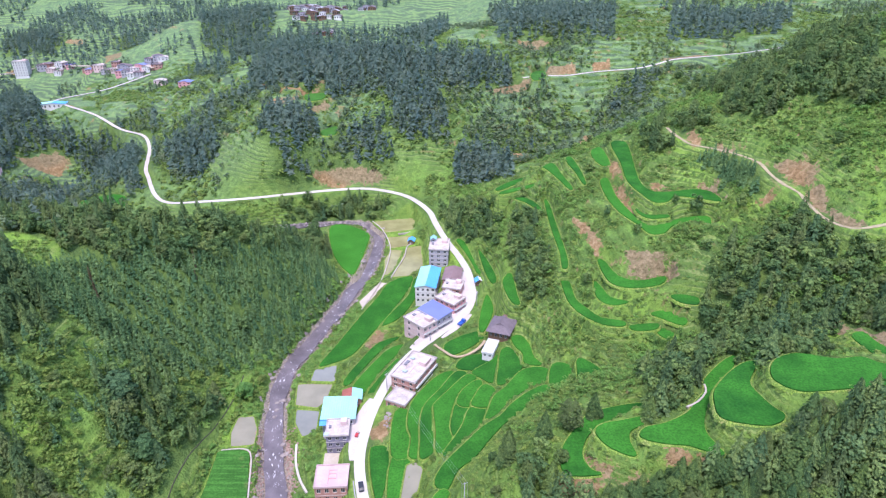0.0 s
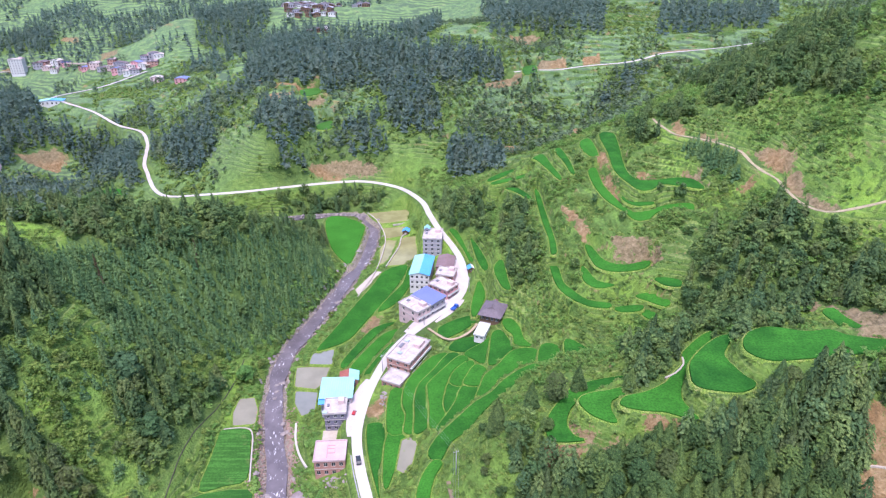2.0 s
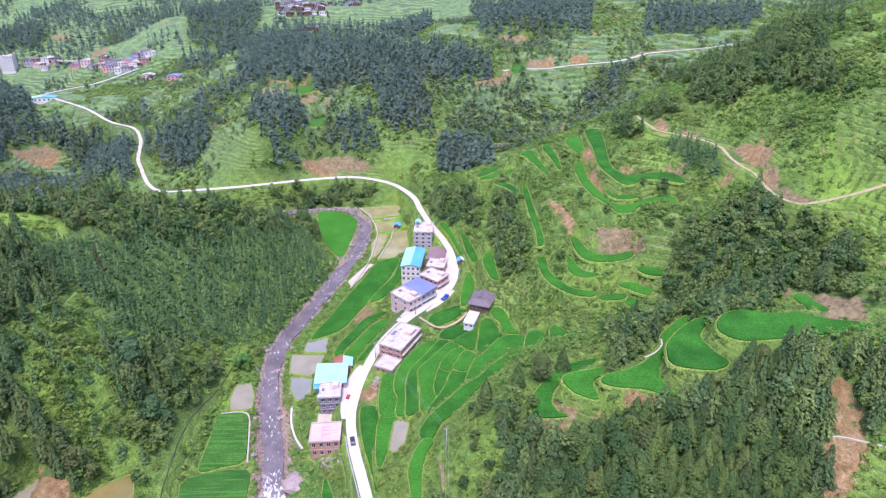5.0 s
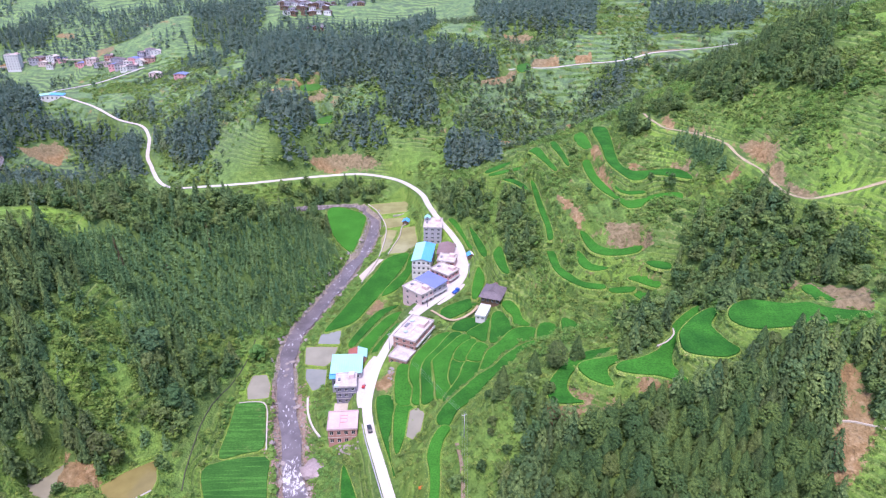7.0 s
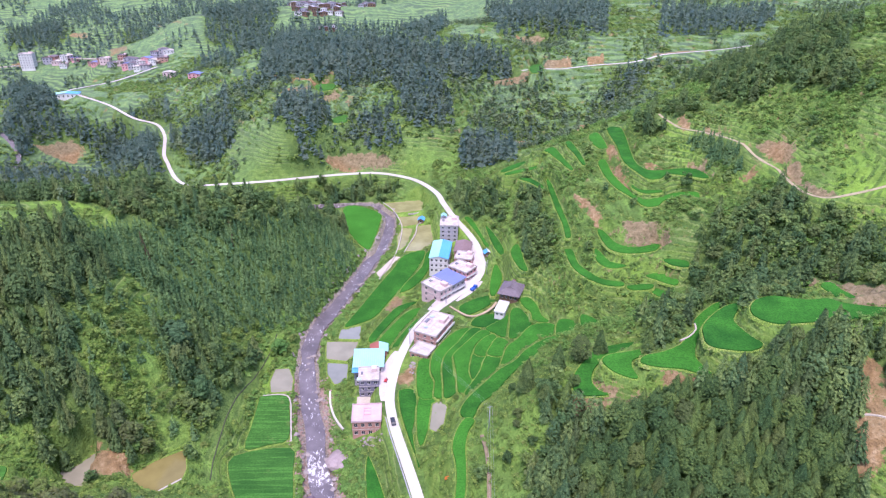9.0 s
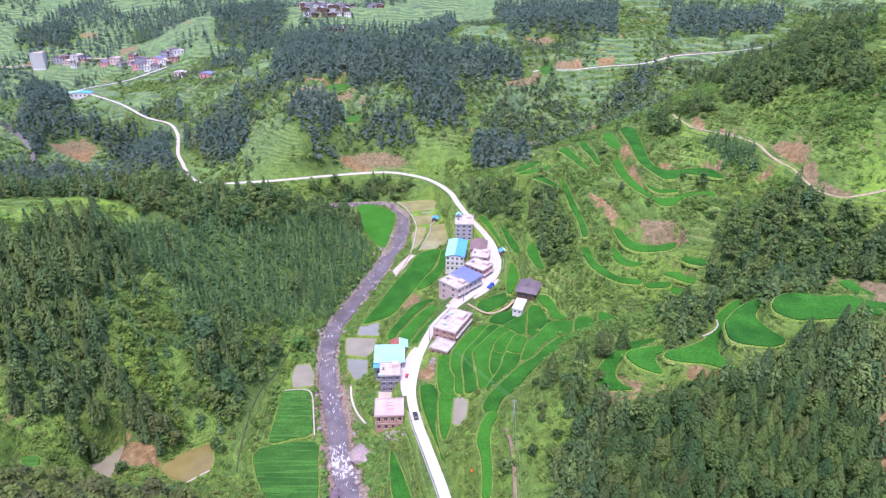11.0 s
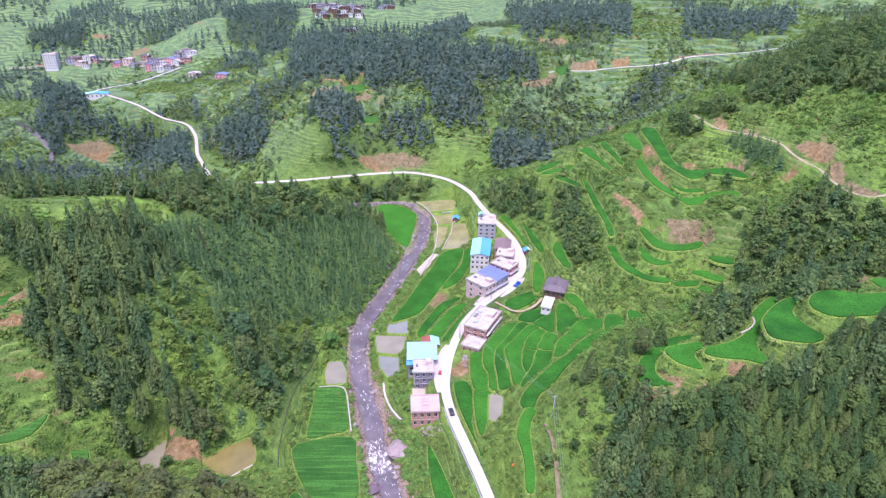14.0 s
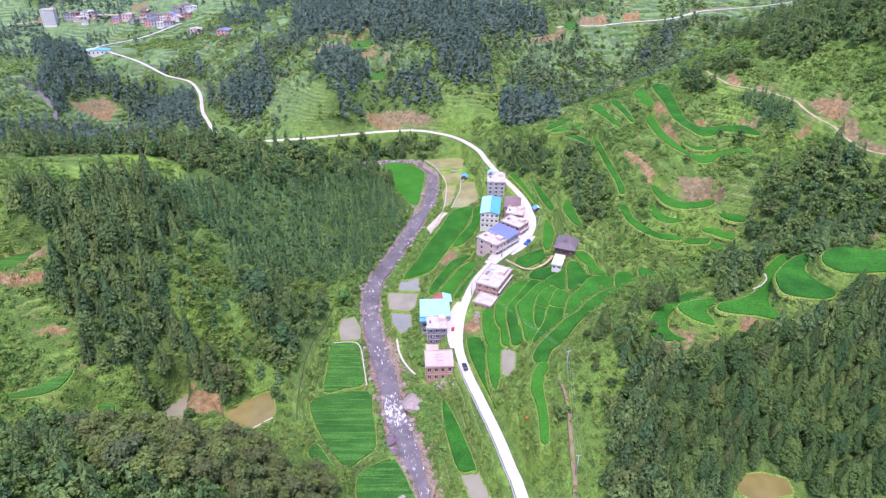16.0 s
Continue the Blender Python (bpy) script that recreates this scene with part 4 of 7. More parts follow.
wood('mixed', [(-393.2, 446.1), (-419.4, 491.9), (-405.6, 517.2), (-384.3, 557.5), (-367.8, 576), (-278.4, 457.4), (-171.3, 275.7), (-162.3, 251.6), (-185.9, 239.2), (-345.5, 465.8), (-372.4, 455.9)])
wood('mixed', [(-100.5, 430.3), (-68.8, 439.4), (-38.3, 425.3), (-58, 415.3), (-88.5, 405.7), (-114.2, 414.9)])
wood('mixed', [(-379.5, 510.2), (-383.7, 562.2), (-245.5, 459.8), (-229.9, 442.6), (-308.6, 471.5), (-359.5, 478.9)])
wood('mixed', [(143.9, 248.4), (155.2, 248.5), (155.4, 226.8), (140.4, 226.7), (133.8, 239.8)])
wood('plant', [(132.5, 317.5), (153.5, 294.6), (150.9, 279.1), (138.2, 296.4)])
wood('mixed', [(22.1, 134.7), (27.2, 133), (31.4, 124.9), (30.3, 122.9), (24.5, 124.8)])
# open grass on the crest
meadow([(-147, 187), (-139, 200), (-129, 186.2), (-119, 168), (-111, 160), (-105, 151), (-117.9, 145), (-127.5, 152), (-137, 163.1), (-144, 172.2)])
meadow([(-183.5, 149.8), (-174, 143.9), (-167, 132.6), (-173, 124.4), (-184.1, 128.7), (-190.4, 143)])
meadow([(-228.7, 216.5), (-215.5, 218.7), (-204.1, 228.7), (-193, 236.3), (-180.6, 242.8), (-162.6, 243), (-164.3, 233.3), (-181.7, 217.8), (-201.1, 201.9), (-213.7, 193)])
meadow([(-182.6, 235.5), (-173.5, 242.4), (-165.8, 242.7), (-162.6, 236.2), (-170.9, 226.5), (-175.2, 223.5)])
wood('conif', [(-236, 223), (-219, 226), (-209.4, 240), (-194.9, 243), (-182.3, 249), (-163, 247), (-173, 272), (-193, 274), (-207, 268), (-223, 265), (-233, 250), (-249, 246)])

YARDS = [(7.4, [(-45.2, 182.2), (-36.4, 182.2), (-36.2, 171), (-44.6, 171)]), (2.0, [(-37, 324), (-32.5, 322.5), (-44, 296), (-46.5, 302)])]
RIVER = smooth_line([(-30, -300, -0.4), (-34, -60, -0.4), (-41, 60, -0.4), (-47, 112, -0.4), (-52.2, 132.8, -0.4), (-56.8, 146.8, -0.4), (-60.1, 160.8, -0.4), (-64.6, 179.9, -0.4), (-69.1, 195.4, -0.4), (-72.6, 212.6, -0.4),
                     (-74.2, 231.7, -0.4), (-72, 250.2, -0.4), (-66.2, 267.8, -0.4), (-55.8, 304.6, -0.4), (-47, 340, -0.5), (-43.5, 372, -0.5), (-46, 397, -0.6), (-56, 412, -0.8), (-80, 414, -1), (-130, 408, -2), (-200, 400, -4), (-270, 410, -7)], 4)
ROAD = smooth_line([(-2, -250, 8), (-6, 0, 9), (-9, 60, 10.5), (-12, 97.3, 11.4), (-14.6, 109, 11.8), (-18.2, 124.5, 11.9), (-23.3, 142.3, 12), (-28.1, 159.2, 12), (-30.7, 173.7, 12.2), (-30.3, 186.6, 12.6), (-27.8, 202.4, 13.0), (-21.5, 222.5, 14), (-12.5, 238.5, 14.7),
                    (-0.1, 254.1, 15.1), (10.8, 268.8, 15.8), (15, 284.4, 16.6), (14.3, 305.9, 17), (9.7, 326.9, 16.6), (2.1, 351.3, 15.8), (-4.7, 378.4, 15), (-10.2, 401.7, 14.6), (-24.2, 425.8, 14.4), (-41.7, 438.3, 14.4), (-59.7, 443.4, 14.4),
                    (-82, 440.5, 14.3), (-112, 433, 14.1), (-140, 426, 13.6), (-172.7, 424.3, 11.8), (-198, 426, 10.2), (-214, 440, 10.6), (-232, 472, 12.4), (-240.4, 488, 13.7), (-251.2, 518, 13.3), (-265, 553.6, 11.5), (-288, 594, 10.5), (-318, 612, 12), (-358, 646, 17), (-392, 658, 24), (-420, 690, 22), (-400, 760, 18), (-380, 840, 20)], 4)
HIGHROAD = smooth_line([(70, 566, 71), (88.5, 574.2, 71.1), (108.5, 573.7, 71.2), (130.9, 583, 72.0), (151.0, 584.5, 73.6), (175.0, 583, 75.9), (196.2, 591, 78.5), (210, 596, 81.2), (239.0, 593.5, 84.4), (262.5, 580, 89.4), (288, 566, 96.1), (330, 560, 104)], 6)
TRACK = smooth_line([(129, 358, 84.9), (128.8, 345.8, 84.9), (130.2, 334.4, 84.8), (132, 326, 84.8), (141.7, 317.3, 85.0), (150.1, 307.1, 85.0), (155.4, 297.6, 84.3), (155, 284.7, 83.2), (156, 272.6, 82.4), (158.4, 264.0, 82.0), (156.5, 250.4, 81.4), (156, 237.0, 81.2), (160, 226, 82), (169.2, 222.7, 84.8), (186, 222, 89.9), (215, 225, 98)], 3)
PATHWAY = smooth_line([(-4, 243, 15), (4, 232, 16.6), (10, 231, 17.6), (16, 234, 19.4), (19, 238, 20.6)], 2)
WEIR = smooth_line([(-58.7, 192.5, 1.8), (-57.2, 183.5, 1.8), (-54.3, 175.3, 2.2), (-51.3, 169.5, 3.0), (-49.3, 166.3, 3.6)], 2)
CHANNEL = smooth_line([(-90.1, 230.9, 0), (-90.8, 219.3, 0), (-92.8, 198.8, 0), (-94.9, 179.0, 0), (-95.6, 159.9, 0), (-95.4, 146.5, 0), (-93.7, 136.4, 0)], 2)

for z, poly in PADDIES:
    for k, p in enumerate(poly):
        for a, b in zip(ROAD[:-1], ROAD[1:]):
            a, b = a.to_2d(), b.to_2d()
            if (a - p).length < 9:
                t = max(0.0, min(1.0, (p - a).dot(b - a) / (b - a).length_squared))
                q = a.lerp(b, t)
                if (p - q).length < 3.5:
                    poly[k] = p = q + (p - q).normalized() * 3.5
for z, poly in YARDS:
    level(poly, z - 0.15, 0.6, 3.5)
def beside(line, y0, y1, shift):
    out = []
    for a, c in zip(line[:-1], line[1:]):
        if y0 < a.y < y1 and a.x > -60:
            d = (c - a).normalized()
            out.append(a + Vector((-d.y, d.x, 0)) * shift)
    return out


YARD_SOUTH, YARD_NORTH = beside(ROAD, 172, 210, 2.6), beside(ROAD, 238, 312, 2.4)
LAYBY = beside(ROAD, 250, 272, -3.3)
cut(RIVER, 3.6, 5.5, 1.1)
GRAVEL = np.clip(1.1 - (DIST - 4.0) / np.where(YY < 195, 4.6, 2.6), 0, 1) * zone(-90, -20, -300, 440, 3)
cut(ROAD, 2.7, 4.5, 0.18)
cut(HIGHROAD, 3.0, 5.0, 0.18)
cut(TRACK, 2.2, 4.0, 0.15)
for z, poly in PADDIES:
    level(poly, z - 0.1)
for z, tone, poly in PONDS:
    level(poly, z - 0.1, 1.0, 2.5)
for z, poly in PADDIES + [(z, p) for z, _, p in PONDS]:
    xs, ys = [p[0] for p in poly], [p[1] for p in poly]
    w = window(min(xs) - 2, max(xs) + 2, min(ys) - 2, max(ys) + 2)
    ZZ[w] = np.where(inside(poly, XX[w], YY[w]) < 0.3, z - 0.1, ZZ[w])
for z, _, poly in PONDS:
    xs, ys = [p[0] for p in poly], [p[1] for p in poly]
    w = window(min(xs) - 2, max(xs) + 2, min(ys) - 2, max(ys) + 2)
    ZZ[w] = np.where(inside(poly, XX[w], YY[w]) < -0.8, z - 0.7, ZZ[w])
cut(WEIR, 1.0, 3.5, 0.5)
cut(ROAD, 2.6, 2.2, 0.18)
cut(YARD_SOUTH, 4.0, 1.6, 0.2)
cut(YARD_NORTH, 5.2, 1.6, 0.2)
cut(LAYBY, 2.4, 1.6, 0.2)
for v in WEIR + CHANNEL + PATHWAY:
    w = window(v.x - 3, v.x + 3, v.y - 3, v.y + 3)
    FREE[w] &= np.hypot(XX[w] - v.x, YY[w] - v.y) > 2.0
COVER[..., 2] = GRAVEL
for x, y, clear in ((-41.2, 197.6, 8), (-40.3, 186.8, 6), (-39.3, 164.6, 7), (-12.3, 218.9, 9), (-10, 224, 7), (-17.4, 204.2, 6), (-10.8, 255.4, 7), (-4.1, 262.8, 7.5), (3.6, 275.4, 7), (5.4, 288.5, 6), (5.2, 302, 7), (-8.4, 290, 8), (-8.4, 303, 8), (-2, 329, 7), (-2, 338, 7), (27, 244.2, 7), (21, 231.8, 4.5), (-37.5, 207.6, 5), (-20.5, 374, 3), (19, 296, 3)):
    w = window(x - clear, x + clear, y - clear, y + clear)
    FREE[w] &= np.hypot(XX[w] - x, YY[w] - y) > clear
for kind, poly in WOODS:
    if kind == "open":
        continue
    xs, ys = [p[0] for p in poly], [p[1] for p in poly]
    w = window(min(xs) - 8, max(xs) + 8, min(ys) - 8, max(ys) + 8)
    m = np.clip(0.5 - inside(poly, XX[w], YY[w]) / 6, 0, 1)
    COVER[..., 0][w] = np.maximum(COVER[..., 0][w], m)
for poly in SOILS:
    xs, ys = [p[0] for p in poly], [p[1] for p in poly]
    w = window(min(xs) - 6, max(xs) + 6, min(ys) - 6, max(ys) + 6)
    d = inside(poly, XX[w], YY[w])
    COVER[..., 1][w] = np.maximum(COVER[..., 1][w], np.clip(0.66 - d / 4.5, 0, 1))
    FREE[w] &= d > 0
COVER[..., 3] = np.clip(RISER, 0, 1)
TREELESS = np.zeros(XX.shape, bool)
for poly in MEADOWS:
    xs, ys = [p[0] for p in poly], [p[1] for p in poly]
    w = window(min(xs) - 6, max(xs) + 6, min(ys) - 6, max(ys) + 6)
    d = inside(poly, XX[w], YY[w])
    COVER[..., 0][w] *= np.clip(d / 4, 0, 1)
    TREELESS[w] |= d < 2


def ground_z(x, y):
    x, y = np.asarray(x, float), np.asarray(y, float)
    i = np.clip(np.searchsorted(GX, x) - 1, 0, len(GX) - 2)
    j = np.clip(np.searchsorted(GY, y) - 1, 0, len(GY) - 2)
    a = (x - GX[i]) / (GX[i + 1] - GX[i])
    b = (y - GY[j]) / (GY[j + 1] - GY[j])
    return (ZZ[i, j] * (1 - a) + ZZ[i + 1, j] * a) * (1 - b) + (ZZ[i, j + 1] * (1 - a) + ZZ[i + 1, j + 1] * a) * b


def is_free(x, y):
    i = np.clip(np.searchsorted(GX, x), 0, len(GX) - 1)
    j = np.clip(np.searchsorted(GY, y), 0, len(GY) - 1)
    return FREE[i, j] & FREE[np.maximum(i - 1, 0), np.maximum(j - 1, 0)]


ni, nj = XX.shape
idx = np.arange(ni * nj).reshape(ni, nj)
quads = np.stack([idx[:-1, :-1], idx[1:, :-1], idx[1:, 1:], idx[:-1, 1:]], -1).reshape(-1, 4)
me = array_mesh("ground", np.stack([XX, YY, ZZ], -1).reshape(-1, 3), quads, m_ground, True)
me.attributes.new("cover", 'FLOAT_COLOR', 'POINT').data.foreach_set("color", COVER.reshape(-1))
# share of haze-tinted grass colour, rising with distance up the valley
me.attributes.new("hazed_upland", 'FLOAT', 'POINT').data.foreach_set("value", np.clip((YY - 415 + value_noise(XX, YY, 60, 9) * 90) / 120, 0, 1).reshape(-1))
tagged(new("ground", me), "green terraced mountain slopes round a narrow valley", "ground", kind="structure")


def ribbon(name, line, half, lift, thick, mat, wave=0.0, taper=0):
    """A strip with thickness along a line."""
    bm = bmesh.new()
    rows = []
    for i, p in enumerate(line):
        d = (line[min(i + 1, len(line) - 1)] - line[max(i - 1, 0)])
        s = Vector((d.y, -d.x, 0)).normalized()
        ease = 0.25 + 0.75 * min(1.0, (i + 0.01) / taper, (len(line) - 0.99 - i) / taper) ** 0.6 if taper else 1.0
        h0, h1 = (half * ease * (1 + wave * noise.noise(Vector((i * 0.35, k, 7)))) for k in (1, 40))
        rows.append([bm.verts.new(v) for v in (p - s * h0 + Vector((0, 0, lift - thick)), p - s * h0 + Vector((0, 0, lift)), p + s * h1 + Vector((0, 0, lift)), p + s * h1 + Vector((0, 0, lift - thick)))])
    for a, b in zip(rows[:-1], rows[1:]):
        for k in range(3):
            bm.faces.new((a[k], b[k], b[k + 1], a[k + 1]))
    return put(name, bm, mat)


tagged(ribbon("river", RIVER, 3.75, 0.0, 0.9, m_river, 0.5), "shallow grey-mauve river with white riffles between stones", "river", kind="structure")
REACH = smooth_line([(-393, 512, 0), (-399, 536, 0), (-408, 552, 0), (-424, 566, 0), (-446, 574, 0)], 4)
for v in REACH:
    v.z = float(ground_z(v.x, v.y))
tagged(ribbon("river", REACH, 3.6, 0.4, 1.6, m_river, 0.4, 3), "far grey reach of the river below the hills", "river", kind="structure")
turn = next(k for k, v in enumerate(ROAD) if v.x < -175)
tagged(ribbon("road", ROAD[:turn + 1], 1.95, 0.06, 0.35, m_concrete), "pale concrete village road winding along the valley", "road", kind="structure")
tagged(ribbon("road", ROAD[turn:], 1.4, 0.06, 0.35, m_yard, 0.2), "weathered concrete road climbing to the far shed", "road", kind="structure")
tagged(ribbon("road", HIGHROAD, 1.3, 0.06, 0.35, m_yard, 0.2), "pale concrete road across the far hillside", "road", kind="structure")
tagged(ribbon("road", smooth_line([(-660, 918, 0.6), (-608, 926, 4.6), (-578, 950, 9.7), (-511, 928, 13.5), (-464, 913, 18.1), (-412, 889, 24.9), (-380, 850, 25)], 8), 1.8, 1.0, 1.5, m_sand), "pale road through the far village", "road", kind="structure")
tagged(ribbon("dirt_track", TRACK, 0.9, 0.05, 0.3, plain("pale_dirt", (0.34, 0.285, 0.185), 0.9, grain=2.5, dirt=0.45), 0.6), "pale dirt track cut into the hillside", "track", kind="structure")
tagged(ribbon("footpath", PATHWAY, 0.6, 0.12, 0.4, plain("sandy_path", (0.38, 0.30, 0.20), 0.9, grain=2.5, dirt=0.4), 0.5), "sandy footpath to the timber house", "path", kind="structure")
tagged(ribbon("retaining_wall", WEIR, 0.4, 0.3, 2.4, m_concrete), "pale concrete wall along the river bank", "wall", kind="structure")
for line, half in ((YARD_SOUTH, 3.9), (YARD_NORTH, 4.6), (LAYBY, 2.2)):
    tagged(ribbon("pavement", line, half, 0.03, 0.6, m_yard, 0.25, 5), "pale concrete forecourt between houses and road", "forecourt", kind="structure")
for z, poly in YARDS:
    bm = bmesh.new()
    f = bm.faces.new([bm.verts.new((x, y, z)) for x, y in poly])
    if f.normal.z < 0:
        f.normal_flip()
    e = bmesh.ops.extrude_face_region(bm, geom=[f])
    bmesh.ops.translate(bm, verts=[v for v in e["geom"] if isinstance(v, bmesh.types.BMVert)], vec=(0, 0, -0.5))
    bmesh.ops.recalc_face_normals(bm, faces=bm.faces)
    tagged(put("pavement", bm, m_sand), "pale sandy yard above the river", "forecourt", kind="structure")


# ---- rice fields and ponds ----
def slab(poly, z0, z1):
    bm = bmesh.new()
    top = [bm.verts.new((p.x, p.y, z1)) for p in poly]
    low = [bm.verts.new((p.x, p.y, z0)) for p in poly]
    f = bm.faces.new(top)
    for i in range(len(poly)):
        bm.faces.new((top[i - 1], top[i], low[i], low[i - 1]))
    bm.normal_update()
    bmesh.ops.triangulate(bm, faces=[f], ngon_method='EAR_CLIP')
    bmesh.ops.recalc_face_normals(bm, faces=bm.faces)
    return bm


def rim(poly, z, width, height, skirt):
    bm = bmesh.new()
    rings = [(offset(poly, -width), z - 0.2), (offset(poly, -width * 0.4), z + height), (offset(poly, width * 0.4), z + height * 0.9), (offset(poly, width + 0.08), z - skirt * 0.4), (offset(poly, width + 0.3), z - skirt)]
    vs = []
    for k, (ring, h) in enumerate(rings):
        vs.append([bm.verts.new((p.x, p.y, h + (0.12 * noise.noise(Vector((p.x * 0.7, p.y * 0.7, k))) if 0 < k < 3 else 0))) for p in ring])
    n = len(poly)
    for a, b in zip(vs[:-1], vs[1:]):
        for i in range(n):
            bm.faces.new((a[i - 1], a[i], b[i], b[i - 1]))
    bmesh.ops.recalc_face_normals(bm, faces=bm.faces)
    return bm


for z, poly in PADDIES:
    base = new("rice_paddy")
    tagged(base, "terraced rice paddy, full of bright green rice", "rice paddy", "rice paddies of the valley")
    part("rice", slab(offset(poly, -0.35), z - 0.3, z + 0.55), m_oldrice if poly[0].x < -60 and poly[0].y < 205 or poly[0].y > 470 else m_rice, base, "dense young rice")
    part("bund", rim(poly, z, 0.27, 0.35, 0.9), m_bund, base, "grassy earth bund", True)
for z, tone, poly in PONDS:
    poly = offset(poly, 0.45)
    base = new("fish_pond")
    tagged(base, ("small pond of still grey water with an earth rim", "shallow pond of olive muddy water", "small pond of slate-grey water", "shallow pond of pale olive water beside the village")[tone], "pond", "ponds of the valley")
    part("water", slab(offset(poly, 0.1), z - 0.4, z), m_pond[tone], base)
    part("bund", rim(offset(poly, 0.4), z, 0.35, 0.4, 0.9), m_bund, base, "low earth bund", True)


# ---- trees and undergrowth ----
def spire(seed, sprays, width, whorls=9, fine=1.0, blunt=1.25):
    """A conical fir of height 1: drooping sprays set in uneven whorls up to a thin tip."""
    r = random.Random(seed)
    V, F = [], []
    for k in range(sprays):
        h = 0.05 + 0.93 * r.random() ** 1.25
        tier = (h * whorls + 0.15 * r.random()) % 1
        R = width * (1 - h ** blunt) ** 0.85 * (1.12 - 0.40 * tier) * r.uniform(0.72, 1.08) + 0.012
        a = r.uniform(0, 6.2832)
        R *= 1 + 0.16 * math.sin(3 * a + seed + 5 * h)
        w = fine * r.uniform(0.026, 0.05) * (0.45 + 0.75 * (1 - h))
        c, q = math.cos(a), math.sin(a)
        inn, z = R * r.uniform(0.25, 0.55), h - 0.05 * R / width
        e0, e1 = r.uniform(-0.02, 0.02) * fine, r.uniform(-0.02, 0.02) * fine
        n = len(V)
        V += [(c * inn, q * inn, h + r.uniform(0.03, 0.08)), (c * R - q * w, q * R + c * w, z + e0), (c * R + q * w, q * R - c * w, z + e1)]
        F += [(n, n + 1, n + 2)]
    n, top = len(V), 0.94 + 0.06 / blunt
    V += [(0.025, 0, 0.88), (-0.015, 0.025, 0.88), (-0.015, -0.025, 0.88), (0, 0, top)]
    F += [(n, n + 1, n + 3), (n + 1, n + 2, n + 3), (n + 2, n, n + 3)]
    return np.array(V), np.array(F)


def broadleaf(seed, lumps, leaves, fine=1.0):
    """A round-headed tree of height 1: leaf clusters on uneven lobes."""
    r = random.Random(seed)
    V, F = [], []
    for k in range(lumps):
        a, h = r.uniform(0, 6.28), r.uniform(0.30, 0.84)
        o = r.uniform(0.05, 0.26) * (1.2 - abs(h - 0.5))
        cx, cy, cz, R = math.cos(a) * o, math.sin(a) * o, h, r.uniform(0.11, 0.19)
        for j in range(leaves):
            d = Vector((r.gauss(0, 1), r.gauss(0, 1), r.gauss(0.35, 1))).normalized()
            p = Vector((cx, cy, cz)) + d * R * r.uniform(0.65, 1.1)
            f = (d + Vector((r.gauss(0, 0.35), r.gauss(0, 0.35), 0.3))).normalized()
            u = f.cross(Vector((r.gauss(0, 1), r.gauss(0, 1), r.gauss(0, 1)))).normalized()
            v = f.cross(u)
            w = R * fine * r.uniform(0.36, 0.64)
            n = len(V)
            V += [tuple(p + u * w), tuple(p - u * w * 0.6 + v * w * 0.8), tuple(p - u * w * 0.6 - v * w * 0.8)]
            F += [(n, n + 1, n + 2)]
    return np.array(V), np.array(F)


def ovoid(seed, leaves, fine=1.0):
    """A tall egg-shaped crown of drooping sprays, height 1."""
    r = random.Random(seed)
    V, F = [], []
    for j in range(leaves):
        h = 0.12 + 0.86 * r.random() ** 1.2
        R = 0.25 * max(0.0, 1 - ((h - 0.34) / 0.68) ** 2) ** 0.6 if h > 0.34 else 0.25 * (0.5 + 0.5 * (h - 0.12) / 0.22)
        a = r.uniform(0, 6.2832)
        R *= r.uniform(0.6, 1.12) * (1 + 0.2 * math.sin(3 * a + seed) * math.sin(11 * h + seed))
        d = Vector((math.cos(a), math.sin(a), 0.6 + r.gauss(0, 0.25))).normalized()
        p = Vector((math.cos(a) * R, math.sin(a) * R, h))
        u = Vector((-math.sin(a), math.cos(a), r.uniform(-0.4, 0.4))).normalized()
        v = d.cross(u)
        w = r.uniform(0.035, 0.07) * fine
        n = len(V)
        V += [tuple(p + u * w), tuple(p - u * w), tuple(p - v * w * 1.5 + d * 0.02)]
        F += [(n, n + 1, n + 2)]
    return np.array(V), np.array(F)


def bush(seed, leaves=10):
    """A low rounded tuft of leaf sprays, height about 1."""
    r = random.Random(seed)
    V, F = [], []
    for j in range(leaves):
        a = 6.2832 * j * 0.618 + r.uniform(-0.4, 0.4)
        e = 0.15 + 1.3 * (j + r.random()) / leaves
        d = Vector((math.cos(a) * math.cos(e), math.sin(a) * math.cos(e), math.sin(e)))
        p = Vector((d.x * 0.62, d.y * 0.62, d.z * 0.66)) * r.uniform(0.75, 1.15)
        f = (d + Vector((r.gauss(0, 0.25), r.gauss(0, 0.25), 0.45))).normalized()
        u = f.cross(Vector((r.gauss(0, 1), r.gauss(0, 1), 0.6))).normalized()
        v = f.cross(u)
        w = r.uniform(0.24, 0.44)
        n = len(V)
        V += [tuple(p + u * w), tuple(p - u * w * 0.7 + v * w * 0.7), tuple(p - u * w * 0.5 - v * w * 0.9)]
        F += [(n, n + 1, n + 2)]
    return np.array(V), np.array(F)


def trunk_mesh(h):
    bm = bmesh.new()
    tube(bm, (0, 0, -0.06 * h), (0.01 * h, 0, 0.5 * h), 0.018 * h, 0.010 * h, 5)
    tube(bm, (0.01 * h, 0, 0.5 * h), (0, 0, 0.9 * h), 0.010 * h, 0.002 * h, 4)
    return bm


